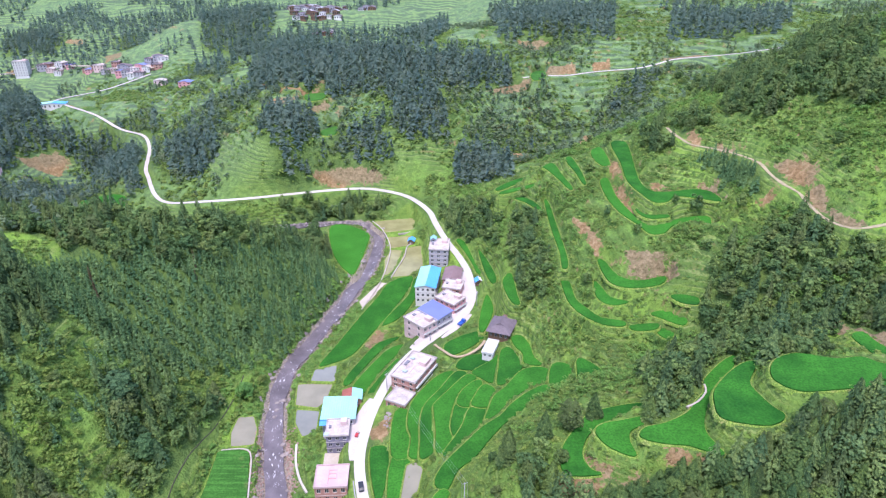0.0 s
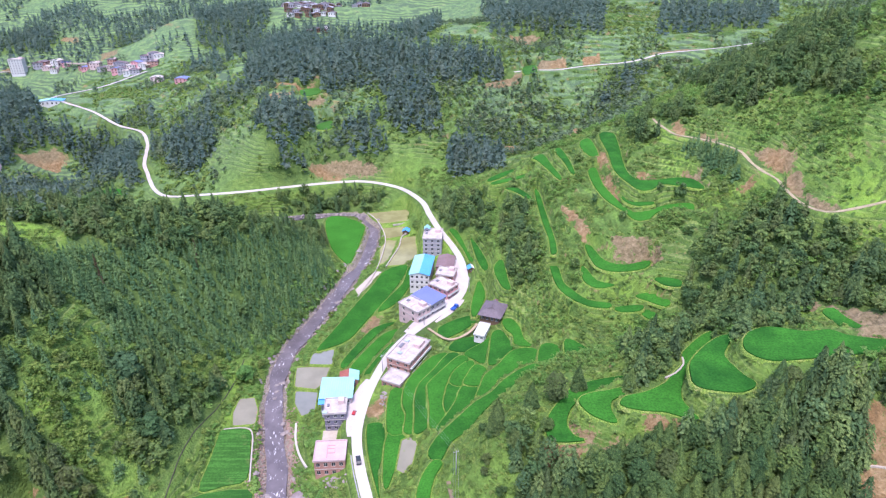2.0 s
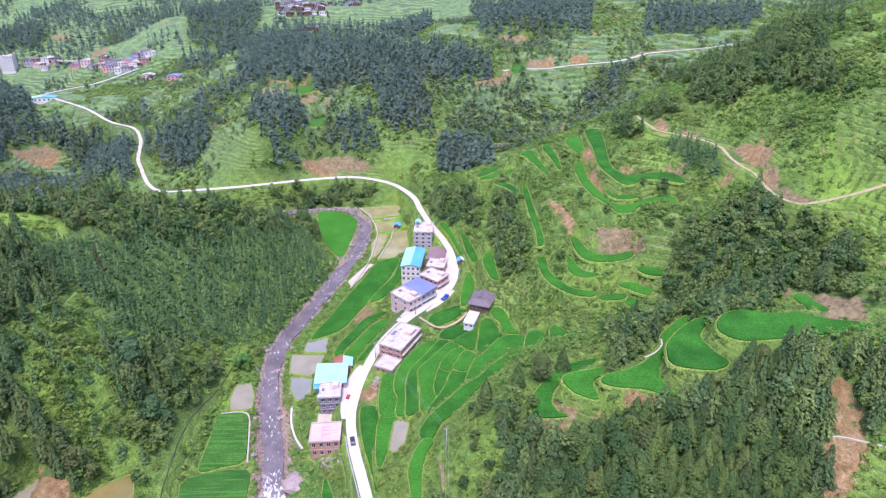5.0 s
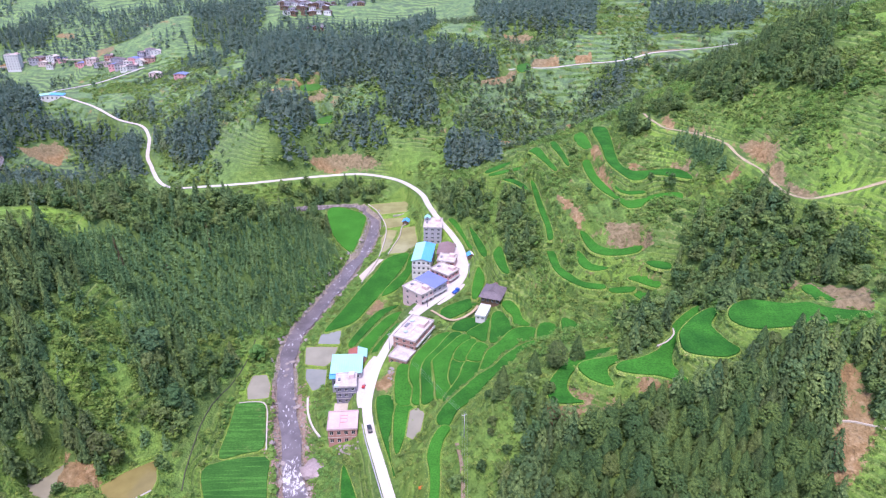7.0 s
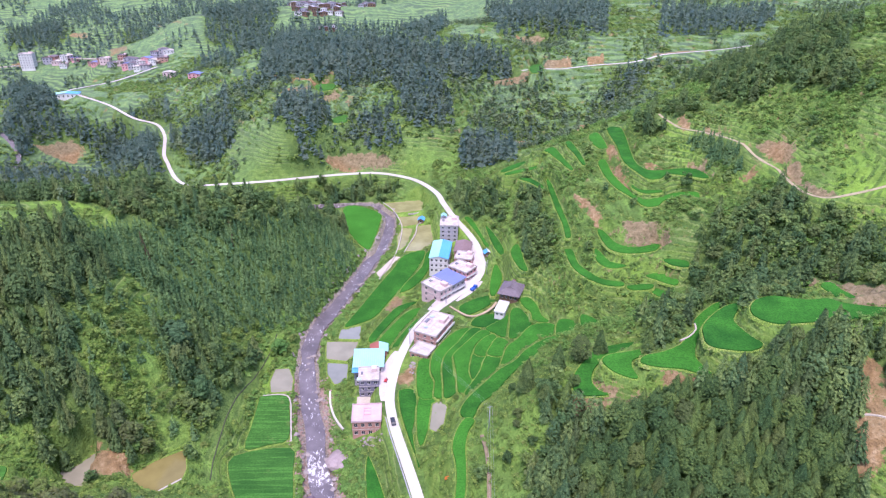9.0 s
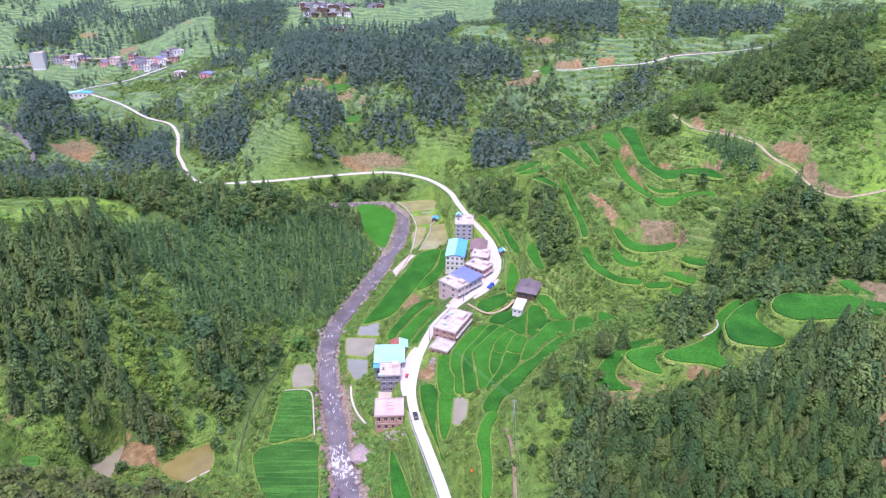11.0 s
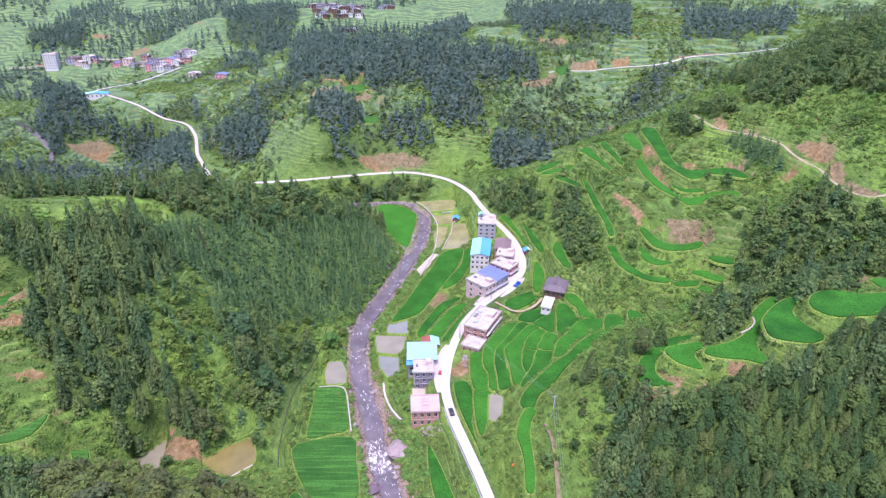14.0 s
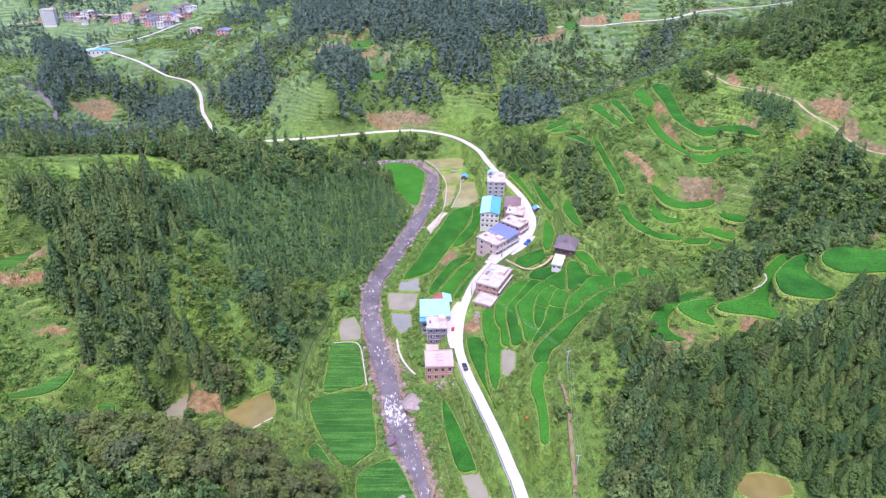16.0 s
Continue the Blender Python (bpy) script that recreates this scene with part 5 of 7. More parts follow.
def scatter(name, kinds, pos, size, mat, wide=None):
    """One mesh of many plants; pos is n x 3, size n."""
    r = np.random.RandomState(len(pos))
    V, F, T, n = [], [], [], 0
    pick = r.randint(len(kinds), size=len(pos))
    for k, (v, f) in enumerate(kinds):
        s = np.where(pick == k)[0]
        if not len(s):
            continue
        a = r.rand(len(s)) * 6.283
        c, q = np.cos(a)[:, None], np.sin(a)[:, None]
        w = (size[s] * (wide[s] if wide is not None else r.uniform(0.8, 1.2, len(s))))[:, None]
        x = (v[None, :, 0] * c - v[None, :, 1] * q) * w + pos[s, 0, None]
        y = (v[None, :, 0] * q + v[None, :, 1] * c) * w + pos[s, 1, None]
        z = v[None, :, 2] * size[s, None] + pos[s, 2, None]
        V.append(np.stack([x, y, z], -1).reshape(-1, 3))
        T.append(np.repeat(np.column_stack([r.rand(len(s), 3), np.ones(len(s))]), len(v), 0))
        F.append((f[None] + (np.arange(len(s)) * len(v))[:, None, None] + n).reshape(-1, 3))
        n += len(s) * len(v)
    if not V:
        return None
    me = array_mesh(name, np.concatenate(V), np.concatenate(F), mat)
    me.attributes.new("tone", 'FLOAT_COLOR', 'POINT').data.foreach_set("color", np.concatenate(T).reshape(-1))
    return me


def sow(poly, gap, seed, jitter=0.45, margin=0.0, trees=True):
    r = np.random.RandomState(seed)
    xs, ys = [p[0] for p in poly], [p[1] for p in poly]
    gx, gy = np.meshgrid(np.arange(min(xs), max(xs), gap), np.arange(min(ys), max(ys), gap * 0.87))
    gx = gx + (np.arange(gx.shape[0])[:, None] % 2) * gap / 2
    x = gx.ravel() + r.uniform(-jitter, jitter, gx.size) * gap
    y = gy.ravel() + r.uniform(-jitter, jitter, gx.size) * gap
    ragged = (value_noise(x, y, 11, 61) * 11 + value_noise(x, y, 27, 64) * 10) * (0.45 if gap < 3.6 else 1) if trees and gap < 12 else 0
    if trees and min(ys) > 400:
        ragged = value_noise(x, y, 30, 62) * 18 + value_noise(x, y, 10, 63) * 12
    ok = (inside(poly, x, y) + ragged < margin) & is_free(x, y)
    if trees:
        i = np.clip(np.searchsorted(GX, x), 0, len(GX) - 1)
        j = np.clip(np.searchsorted(GY, y), 0, len(GY) - 1)
        ok &= ~TREELESS[i, j]
    x, y = x[ok], y[ok]
    return np.stack([x, y, ground_z(x, y) - 0.1], -1)


def planted(poly, step, gap, seed):
    """Rows of planted trees that run straight down the slope, with a few gaps."""
    r = np.random.RandomState(seed)
    xs, ys = [p[0] for p in poly], [p[1] for p in poly]
    gx, gy = np.meshgrid(np.arange(min(xs) - step, max(xs), step), np.arange(min(ys) - 20, max(ys) + 20, gap))
    gx = gx + r.rand(gx.shape[0])[:, None] * step
    x = gx.ravel() + r.uniform(-0.12, 0.12, gx.size) * step
    y = gy.ravel() - 0.08 * (gx.ravel() - min(xs)) + value_noise(gx.ravel(), gy.ravel(), 30, 77) * 4 + r.uniform(-0.05, 0.05, gx.size) * gap
    ok = (inside(poly, x, y) + value_noise(x, y, 11, 61) * 6 < 1.5) & is_free(x, y) & (r.rand(gx.size) > 0.05)
    i, j = np.clip(np.searchsorted(GX, x), 0, len(GX) - 1), np.clip(np.searchsorted(GY, y), 0, len(GY) - 1)
    ok &= ~TREELESS[i, j]
    return np.stack([x[ok], y[ok], ground_z(x[ok], y[ok]) - 0.1], -1)


FIRS = [spire(160 + s, 320, 0.20 + 0.025 * (s % 3), 8, 1.0, 1.7) for s in range(5)] + [ovoid(150, 380, 0.85)]
YOUNG = [spire(20 + s, 96, 0.23, 5, 2.1, 1.15) for s in range(5)]
FAR = [spire(40 + s, 27, 0.18, 3, 3.6, 1.3) for s in range(5)]
FARBROAD = [broadleaf(120 + s, 6, 5, 1.5) for s in range(5)]
BROAD = [broadleaf(60 + s, 13, 18, 1.0) for s in range(6)]
SMALL = [broadleaf(80 + s, 7, 8, 1.1) for s in range(5)]
BUSH = [bush(100 + s) for s in range(8)]
rs = np.random.RandomState(5)
near_spots, ridge_spots = [], []
stock = {"fir": [], "young": [], "broad": [], "far": [], "farbroad": [], "open": []}
for k, (kind, poly) in enumerate(WOODS):
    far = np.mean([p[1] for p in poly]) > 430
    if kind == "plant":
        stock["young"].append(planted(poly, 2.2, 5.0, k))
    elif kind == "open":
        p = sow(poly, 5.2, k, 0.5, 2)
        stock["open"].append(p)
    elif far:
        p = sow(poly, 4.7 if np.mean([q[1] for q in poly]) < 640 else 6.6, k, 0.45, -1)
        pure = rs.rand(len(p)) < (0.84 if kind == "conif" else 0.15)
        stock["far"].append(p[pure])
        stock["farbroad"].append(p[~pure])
    else:
        p = sow(poly, 4.5 if np.mean([q[0] for q in poly]) < 0 else 3.4 if kind == "conif" else 4.5, k, 0.5, 1)
        if kind == "conif" and np.mean([q[0] for q in poly]) > 0:
            close = (p[:, 0] > 30) & (p[:, 0] < 105) & (p[:, 1] > 84) & (p[:, 1] < 130)
            order = np.argsort(p[close][:, 1] + 0.3 * np.abs(p[close][:, 0] - 60))
            near_spots.append(p[close][order[:230]])
            p = np.concatenate([p[~close], p[close][order[230:]]])
        if kind == "mixed" and np.mean([q[0] for q in poly]) < -60 and np.mean([q[1] for q in poly]) < 150:
            ahead = np.argsort(np.hypot(p[:, 0] + 105, p[:, 1] - 95))[:125]
            ridge_spots.append(p[ahead])
            p = np.delete(p, ahead, 0)
        m = rs.rand(len(p)) < (0.88 if kind == "conif" else 0.25)
        stock["fir"].append(p[m])
        stock["broad"].append(p[~m])
# shrubs and saplings all over the clearing on the slope
clearing = sow([(-150, 190), (-139, 203), (-127, 188), (-117, 170), (-102, 151), (-117, 142), (-128, 150), (-140, 163)], 2.5, 914, 0.5, 0, False)
tall = rs.rand(len(clearing))
stock["open"].append(clearing[tall < 0.42])
stock["young"].append(clearing[(tall > 0.42) & (tall < 0.50)])
stock["broad"].append(clearing[tall > 0.965])
# saplings on the clearing and brush below the far road
stock["young"].append(sow([(-152, 160), (-122, 150), (-108, 170), (-112, 200), (-132, 206), (-150, 195)], 4.4, 908, 0.5))
stock["farbroad"].append(sow([(25, 430), (70, 425), (105, 450), (112, 520), (85, 566), (30, 530), (10, 470)], 6.4, 909, 0.5))
stock["farbroad"].append(sow([(112, 440), (165, 470), (190, 540), (160, 566), (120, 560), (112, 500)], 7.4, 910, 0.5))
# odd trees scattered over the open slopes
odd = sow([(-260, 60), (260, 60), (330, 440), (-330, 440)], 15, 900, 0.5)
odd = odd[(odd[:, 2] > 9) & ~((odd[:, 0] < 60) & (odd[:, 0] > -40) & (odd[:, 1] < 250) & (odd[:, 1] > 130))]
stock["broad"].append(odd[rs.rand(len(odd)) < 0.3])


def clumped(p, cell, seed, cut_at):
    """The points that fall into natural-looking groups."""
    return p[value_noise(p[:, 0], p[:, 1], cell, seed) + 0.5 * value_noise(p[:, 0], p[:, 1], cell * 0.35, seed + 1) > cut_at]


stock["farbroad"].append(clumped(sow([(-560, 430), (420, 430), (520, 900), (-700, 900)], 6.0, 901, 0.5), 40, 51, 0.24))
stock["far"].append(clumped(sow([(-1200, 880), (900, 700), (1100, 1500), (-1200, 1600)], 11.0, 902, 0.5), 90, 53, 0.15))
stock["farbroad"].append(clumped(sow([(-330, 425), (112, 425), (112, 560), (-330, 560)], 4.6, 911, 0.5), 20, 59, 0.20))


thicket = clumped(sow([(22, 125), (150, 125), (215, 160), (345, 440), (5, 440), (22, 250)], 3.0, 906, 0.5), 19, 57, 0.12)
slope = clumped(sow([(-190, 95), (-95, 110), (-75, 200), (-110, 215), (-230, 240), (-260, 190)], 3.2, 907, 0.5), 15, 58, 0.26)


def stuff(name, kinds, spots, lo, hi, mat, label, wide=None):
    p = np.concatenate(spots)
    size = rs.uniform(lo, hi, len(p))
    me = scatter(name, kinds, p, size, mat, None if wide is None else rs.uniform(*wide, len(p)))
    tagged(new(name, me), label, "trees", kind="stuff")


stuff("fir_wood", FIRS, stock["fir"], 8, 14, m_conifer, "dense dark fir wood on the slopes", (0.78, 1.08))
stuff("fir_plantation", YOUNG, stock["young"], 6.2, 8.4, m_plant, "young blue-green fir plantation in rows", (0.85, 1.15))
stuff("broadleaf_wood", BROAD, stock["broad"], 4.5, 9, m_broad, "mixed broadleaf wood and single trees", (0.85, 1.2))
stuff("young_broadleaf_wood", SMALL, stock["open"], 2.5, 6.5, m_shrub, "light green young trees and tall shrubs", (1.0, 1.5))
stuff("thicket", [broadleaf(130 + s, 6, 7, 1.2) for s in range(6)], [thicket, slope], 1.6, 4.2, m_bank, "rounded green thickets on the terraced slopes", (1.1, 1.7))
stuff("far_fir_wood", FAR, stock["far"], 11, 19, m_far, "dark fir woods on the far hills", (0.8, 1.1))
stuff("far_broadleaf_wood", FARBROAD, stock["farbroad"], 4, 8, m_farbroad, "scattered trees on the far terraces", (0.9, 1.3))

# undergrowth
def on_bank(p):
    i = np.clip(np.searchsorted(GX, p[:, 0]), 0, len(GX) - 1)
    j = np.clip(np.searchsorted(GY, p[:, 1]), 0, len(GY) - 1)
    return RISER[i, j]


low = sow([(-190, 70), (160, 70), (215, 150), (350, 440), (-350, 440), (-235, 150)], 1.7, 903, 0.5, trees=False)
clump = value_noise(low[:, 0], low[:, 1], 14, 31) + value_noise(low[:, 0], low[:, 1], 5, 32) * 0.7
lush = (low[:, 0] > -100) & (low[:, 0] < 75) & (low[:, 1] > 85) & (low[:, 1] < 270)
i, j = np.clip(np.searchsorted(GX, low[:, 0]), 0, len(GX) - 1), np.clip(np.searchsorted(GY, low[:, 1]), 0, len(GY) - 1)
shaded = (COVER[i, j, 0] > 0.6) & (rs.rand(len(low)) < 0.75)
rise = on_bank(low) > 0.35
scrub = low[rise & ~shaded & (rs.rand(len(low)) < 0.6)]
low = low[~shaded & ((clump > 0.02) | (lush & (rs.rand(len(low)) < 0.62)) | (rise & (rs.rand(len(low)) < 0.3)))]
high = sow([(-560, 430), (430, 430), (520, 860), (-640, 860)], 4.0, 904, 0.5)
clump = value_noise(high[:, 0], high[:, 1], 26, 55) + 0.5 * value_noise(high[:, 0], high[:, 1], 9, 56)
rise = on_bank(high) > 0.4
scrub = np.concatenate([scrub, high[rise & (rs.rand(len(high)) < 0.7)]])
high = high[clump > np.where(high[:, 1] < 540, -0.10, 0.04)]
size = rs.uniform(0.4, 0.95, len(scrub)) * np.where(scrub[:, 1] > 430, 2.2, 1.15)
tagged(new("terrace_scrub", scatter("terrace_scrub", BUSH, scrub, size, m_bank, rs.uniform(1.0, 1.8, len(scrub)))), "leafy scrub along the terrace banks", "shrubs", kind="stuff")
p = np.concatenate([low, high])
size = rs.uniform(0.35, 1.0, len(p)) ** 1.4 * 1.8 * np.where(p[:, 1] > 430, 1.9, 1.0)
tagged(new("undergrowth", scatter("undergrowth", BUSH, p, size, m_shrub, rs.uniform(0.9, 1.6, len(p)))), "light green shrubs and tall grass on the slopes", "shrubs", kind="stuff")
bank = sow([(-110, 120), (-20, 120), (-20, 330), (-110, 330)], 1.5, 905, 0.5, trees=False)
off = np.min(np.hypot(bank[:, 0, None] - np.array([q.x for q in RIVER]), bank[:, 1, None] - np.array([q.y for q in RIVER])), 1)
bank = bank[(off > np.where(bank[:, 1] < 195, 7.0, 4.9)) & (off < np.where((bank[:, 0] < -78) & (bank[:, 1] < 235), 27, 17)) & (bank[:, 0] > -98) & (value_noise(bank[:, 0], bank[:, 1], 8, 71) > -0.2)]
tagged(new("bank_shrubs", scatter("bank_shrubs", BUSH, bank, rs.uniform(0.7, 2.1, len(bank)), m_bank, rs.uniform(1.0, 1.6, len(bank)))), "lush bright green shrubs along the river banks", "shrubs", kind="stuff")

edge = []
for z, poly in PADDIES:
    ring = offset(poly, 0.95)
    for a, b in zip(ring, ring[1:] + ring[:1]):
        n = max(1, int((b - a).length / 0.9))
        edge += [(*(a.lerp(b, (k + rs.rand()) / n) + Vector((rs.normal(0, 0.3), rs.normal(0, 0.3)))), z - 0.45) for k in range(n) if rs.rand() < 0.6]
edge = np.array(edge)
edge[:, 2] = np.maximum(ground_z(edge[:, 0], edge[:, 1]) - 0.05, edge[:, 2] - 0.5)
inner = np.zeros(len(edge), bool)
for z, poly in PADDIES:
    inner |= inside(poly, edge[:, 0], edge[:, 1]) < 0.25
for v in ROAD + PATHWAY + TRACK:
    inner |= np.hypot(edge[:, 0] - v.x, edge[:, 1] - v.y) < 3.4
edge = edge[~inner]
tagged(new("bund_grass", scatter("bund_grass", BUSH, edge, rs.uniform(0.3, 0.85, len(edge)), m_shrub, rs.uniform(0.9, 1.7, len(edge)))), "rough grass tufts on the paddy bunds", "grass", kind="stuff")

# the nearest firs, each a tree of its own
crowns = [array_mesh("crown", v, f, m_tree) for v, f in [spire(200, 1000, 0.21, 9, 0.8, 1.8), spire(201, 1000, 0.19, 11, 0.8, 2.2), ovoid(202, 900, 0.62), spire(204, 1000, 0.23, 8, 0.8, 1.6)]]
bm = trunk_mesh(1.0)
trunk_data = bpy.data.meshes.new("trunk")
bm.to_mesh(trunk_data)
bm.free()
trunk_data.materials.append(m_bark)
spots = np.concatenate(near_spots) if near_spots else np.zeros((0, 3))
lone = [(29.7, 142.4, 11), (37.6, 145.4, 11), (45.8, 150.2, 9.5), (19.2, 140.1, 12.5), (59.5, 141.9, 9.5), (24.1, 130.2, 8.5), (29.7, 126.9, 10)]
every = [(x, y, rs.uniform(7.5, 11)) for x, y, _ in spots] + lone
for k, (x, y, h) in enumerate(every):
    t = new("fir_tree")
    t.matrix_basis = Matrix.LocRotScale((x, y, float(ground_z(x, y))), Euler((0, 0, k * 2.4)), (h * 1.15, h * 1.15, h))
    lonely = k >= len(spots)
    tagged(t, "single dark fir beside the terraced paddies" if lonely else "dark green fir with drooping boughs in the near wood", "tree", "single firs" if lonely else "firs of the near wood")
    for n, d in (("trunk", trunk_data), ("crown", crowns[k % 4])):
        new(n, d).parent = t

# the trees of the western ridge
RIDGE = [array_mesh("crown", v, f, m_ridge) for v, f in [broadleaf(220, 26, 56, 0.66), broadleaf(221, 22, 64, 0.66), broadleaf(222, 30, 48, 0.66), ovoid(223, 900, 0.75), spire(224, 900, 0.24, 9, 0.85)]]
for k, (x, y, z) in enumerate(np.concatenate(ridge_spots)[:150] if ridge_spots else []):
    h = rs.uniform(6, 10.5)
    t = new("mixed_tree")
    t.matrix_basis = Matrix.LocRotScale((x, y, float(ground_z(x, y))), Euler((0, 0, k * 2.1)), (h * 1.1, h * 1.1, h))
    tagged(t, "leafy tree of mixed green tones on the ridge", "tree", "trees of the western ridge")
    for n, d in (("trunk", trunk_data), ("crown", RIDGE[(k * 7) % 5])):
        new(n, d).parent = t

# ---- houses ----
def frame_of(x, y, z, rot):
    return Matrix.Translation((x, y, z)) @ Matrix.Rotation(radians(rot), 4, 'Z')


def wall_with_openings(bm, a, b, z0, z1, holes, depth=0.22):
    """A wall face from a to b (outside to its right) with recessed openings (u0, u1, v0, v1) in metres."""
    a, b = Vector(a), Vector(b)
    L = (b - a).length
    u = (b - a) / L
    inw = Vector((-u.y, u.x))
    us = sorted({0.0, L, *[h[0] for h in holes], *[h[1] for h in holes]})
    vs = sorted({z0, z1, *[h[2] for h in holes], *[h[3] for h in holes]})

    def P(s, v, d=0.0):
        q = a + u * s + inw * d
        return bm.verts.new((q.x, q.y, v))
    for s0, s1 in zip(us[:-1], us[1:]):
        for v0, v1 in zip(vs[:-1], vs[1:]):
            if not any(h[0] - 1e-4 <= s0 and s1 <= h[1] + 1e-4 and h[2] - 1e-4 <= v0 and v1 <= h[3] + 1e-4 for h in holes):
                bm.faces.new((P(s0, v0), P(s1, v0), P(s1, v1), P(s0, v1)))
    for s0, s1, v0, v1 in holes:
        for (p, q), (r, t) in (((s0, v0), (s1, v0)), ((s1, v0), (s1, v1)), ((s1, v1), (s0, v1)), ((s0, v1), (s0, v0))):
            bm.faces.new((P(p, q), P(r, t), P(r, t, depth), P(p, q, depth)))
    return a, u, inw


def sheet(top, low, n):
    """A corrugated sheet between two edges, with thickness."""
    bm = bmesh.new()
    rows = []
    for k in range(n + 1):
        up = Vector((0, 0, 0.06 if k % 2 else 0.0))
        a, b = (Vector(e[0]).lerp(Vector(e[1]), k / n) + up for e in (top, low))
        dn = Vector((0, 0, 0.1))
        rows.append([bm.verts.new(c) for c in (a, b, b - dn, a - dn)])
    for a, b in zip(rows[:-1], rows[1:]):
        for j in range(4):
            bm.faces.new((a[j], a[(j + 1) % 4], b[(j + 1) % 4], b[j]))
    bm.faces.new(rows[0])
    bm.faces.new(rows[-1][::-1])
    bmesh.ops.recalc_face_normals(bm, faces=bm.faces)
    return bm


def house(name, label, x, y, rot, w, d, z0, z1, floors, mats, bays=(3, 3), roof="flat", group="village houses", lean=None, balconies=False):
    """A village house: walls with recessed windows, slabs, roof, railings."""
    m_front, m_side, m_top = mats
    h = new(name)
    h.matrix_basis = frame_of(x, y, z0, rot)
    tagged(h, label, "house", group)
    H = z1 - z0
    fh = H / floors
    X, Y = w / 2, d / 2
    corners = [(-X, -Y), (X, -Y), (X, Y), (-X, Y)]
    wins = []
    for k in range(4):
        bm = bmesh.new()
        L = w if k % 2 == 0 else d
        n = bays[k % 2]
        holes = []
        for f in range(floors):
            for j in range(n):
                c = L * (j + 0.5) / n
                ww = min(1.5, L / n * 0.5)
                lo, hi = f * fh + fh * 0.30, f * fh + fh * 0.78
                if f == 0 and k == 1 and H > 5:
                    lo, hi, ww = 0.1, fh * 0.8, min(2.6, L / n * 0.7)
                holes.append((c - ww / 2, c + ww / 2, lo, hi))
        a, u, inw = wall_with_openings(bm, corners[k], corners[(k + 1) % 4], -2.5, H, holes)
        part("wall", bm, m_front if k == 0 else m_side, h)
        for s0, s1, v0, v1 in holes:
            wins.append((a, u, inw, s0, s1, v0, v1))
    for a, u, inw, s0, s1, v0, v1 in wins:
        c0, c1 = a + u * s0 + inw * 0.19, a + u * s1 + inw * 0.19
        bm = bmesh.new()
        pane = [bm.verts.new(c) for c in ((c0.x, c0.y, v0), (c1.x, c1.y, v0), (c1.x, c1.y, v1), (c0.x, c0.y, v1))]
        bm.faces.new(pane)
        if group == "far houses":
            part("window", bm, m_glass, h)
            continue
        glazing, bm = bm, bmesh.new()
        for e0, e1, g0, g1 in ((s0, s0 + 0.07, v0, v1), (s1 - 0.07, s1, v0, v1), (s0, s1, v0, v0 + 0.07), (s0, s1, v1 - 0.07, v1), ((s0 + s1) / 2 - 0.04, (s0 + s1) / 2 + 0.04, v0, v1)):
            q = []
            for s in (e0, e1):
                for dd in (0.10, 0.17):
                    for v in (g0, g1):
                        c = a + u * s + inw * dd
                        q.append((c.x, c.y, v))
            vs = [bm.verts.new(c) for c in q]
            for f in ((0, 1, 3, 2), (4, 6, 7, 5), (0, 4, 5, 1), (2, 3, 7, 6), (1, 5, 7, 3), (0, 2, 6, 4)):
                bm.faces.new([vs[i] for i in f])
        win = part("window", bm, m_white, h)
        part("pane", glazing, m_glass, win)
    for f in range(1, floors):
        part("floor_slab", boxed(-X - 0.12, X + 0.12, -Y - 0.12, Y + 0.12, f * fh - 0.1, f * fh + 0.08), m_roof, h)
    if balconies:
        for f in range(1, floors):
            b = part("balcony", boxed(X, X + 1.1, -Y * 0.94, Y * 0.94, f * fh - 0.12, f * fh + 0.06), m_white, h)
            part("railing", boxed(X + 1.0, X + 1.1, -Y * 0.94, Y * 0.94, f * fh + 0.06, f * fh + 1.0), m_white, b)
    if roof in ("flat", "plain"):
        part("roof", boxed(-X - 0.35, X + 0.35, -Y - 0.35, Y + 0.35, H, H + 0.22, bevel=0.04), m_top, h)
        for e in ((-X - 0.3, X + 0.3, -Y - 0.3, -Y - 0.08), (-X - 0.3, X + 0.3, Y + 0.08, Y + 0.3), (-X - 0.3, -X - 0.08, -Y - 0.08, Y + 0.08), (X + 0.08, X + 0.3, -Y - 0.08, Y + 0.08)):
            part("parapet", boxed(*e, H + 0.22, H + 0.75), m_top, h)
        if roof == "flat":
            for cut_x in (-0.45, 0.05):
                part("roof_kerb", boxed(X * cut_x - 0.09, X * cut_x + 0.09, -Y * 0.7, Y * (0.1 - cut_x), H + 0.22, H + 0.55), m_plaster, h)
            part("roof_hatch", boxed(-X * 0.82, -X * 0.58, -Y * 0.1, Y * 0.25, H + 0.22, H + 0.75, bevel=0.05), m_darkgrey, h)
            part("stair_head", boxed(X * 0.25, X * 0.8, Y * 0.2, Y * 0.75, H + 0.22, H + 2.0, bevel=0.05), m_plaster, h)
    elif roof == "gable":
        lm, rm = lean or (m_top, m_top)
        for s, mm in ((-1, lm), (1, rm)):
            bm = sheet([(0, -Y - 0.5, H + 1.5), (0, Y + 0.5, H + 1.5)], [(s * (X + 0.5), -Y - 0.5, H + 0.1), (s * (X + 0.5), Y + 0.5, H + 0.1)], max(8, int(d * 2)))
            part("roof", bm, mm, h)
        for s in (-1, 1):
            bm = bmesh.new()
            bm.faces.new([bm.verts.new(c) for c in ((-X, s * Y, H), (X, s * Y, H), (0, s * Y, H + 1.4))])
            part("gable", bm, m_front, h)
    elif roof == "shed":
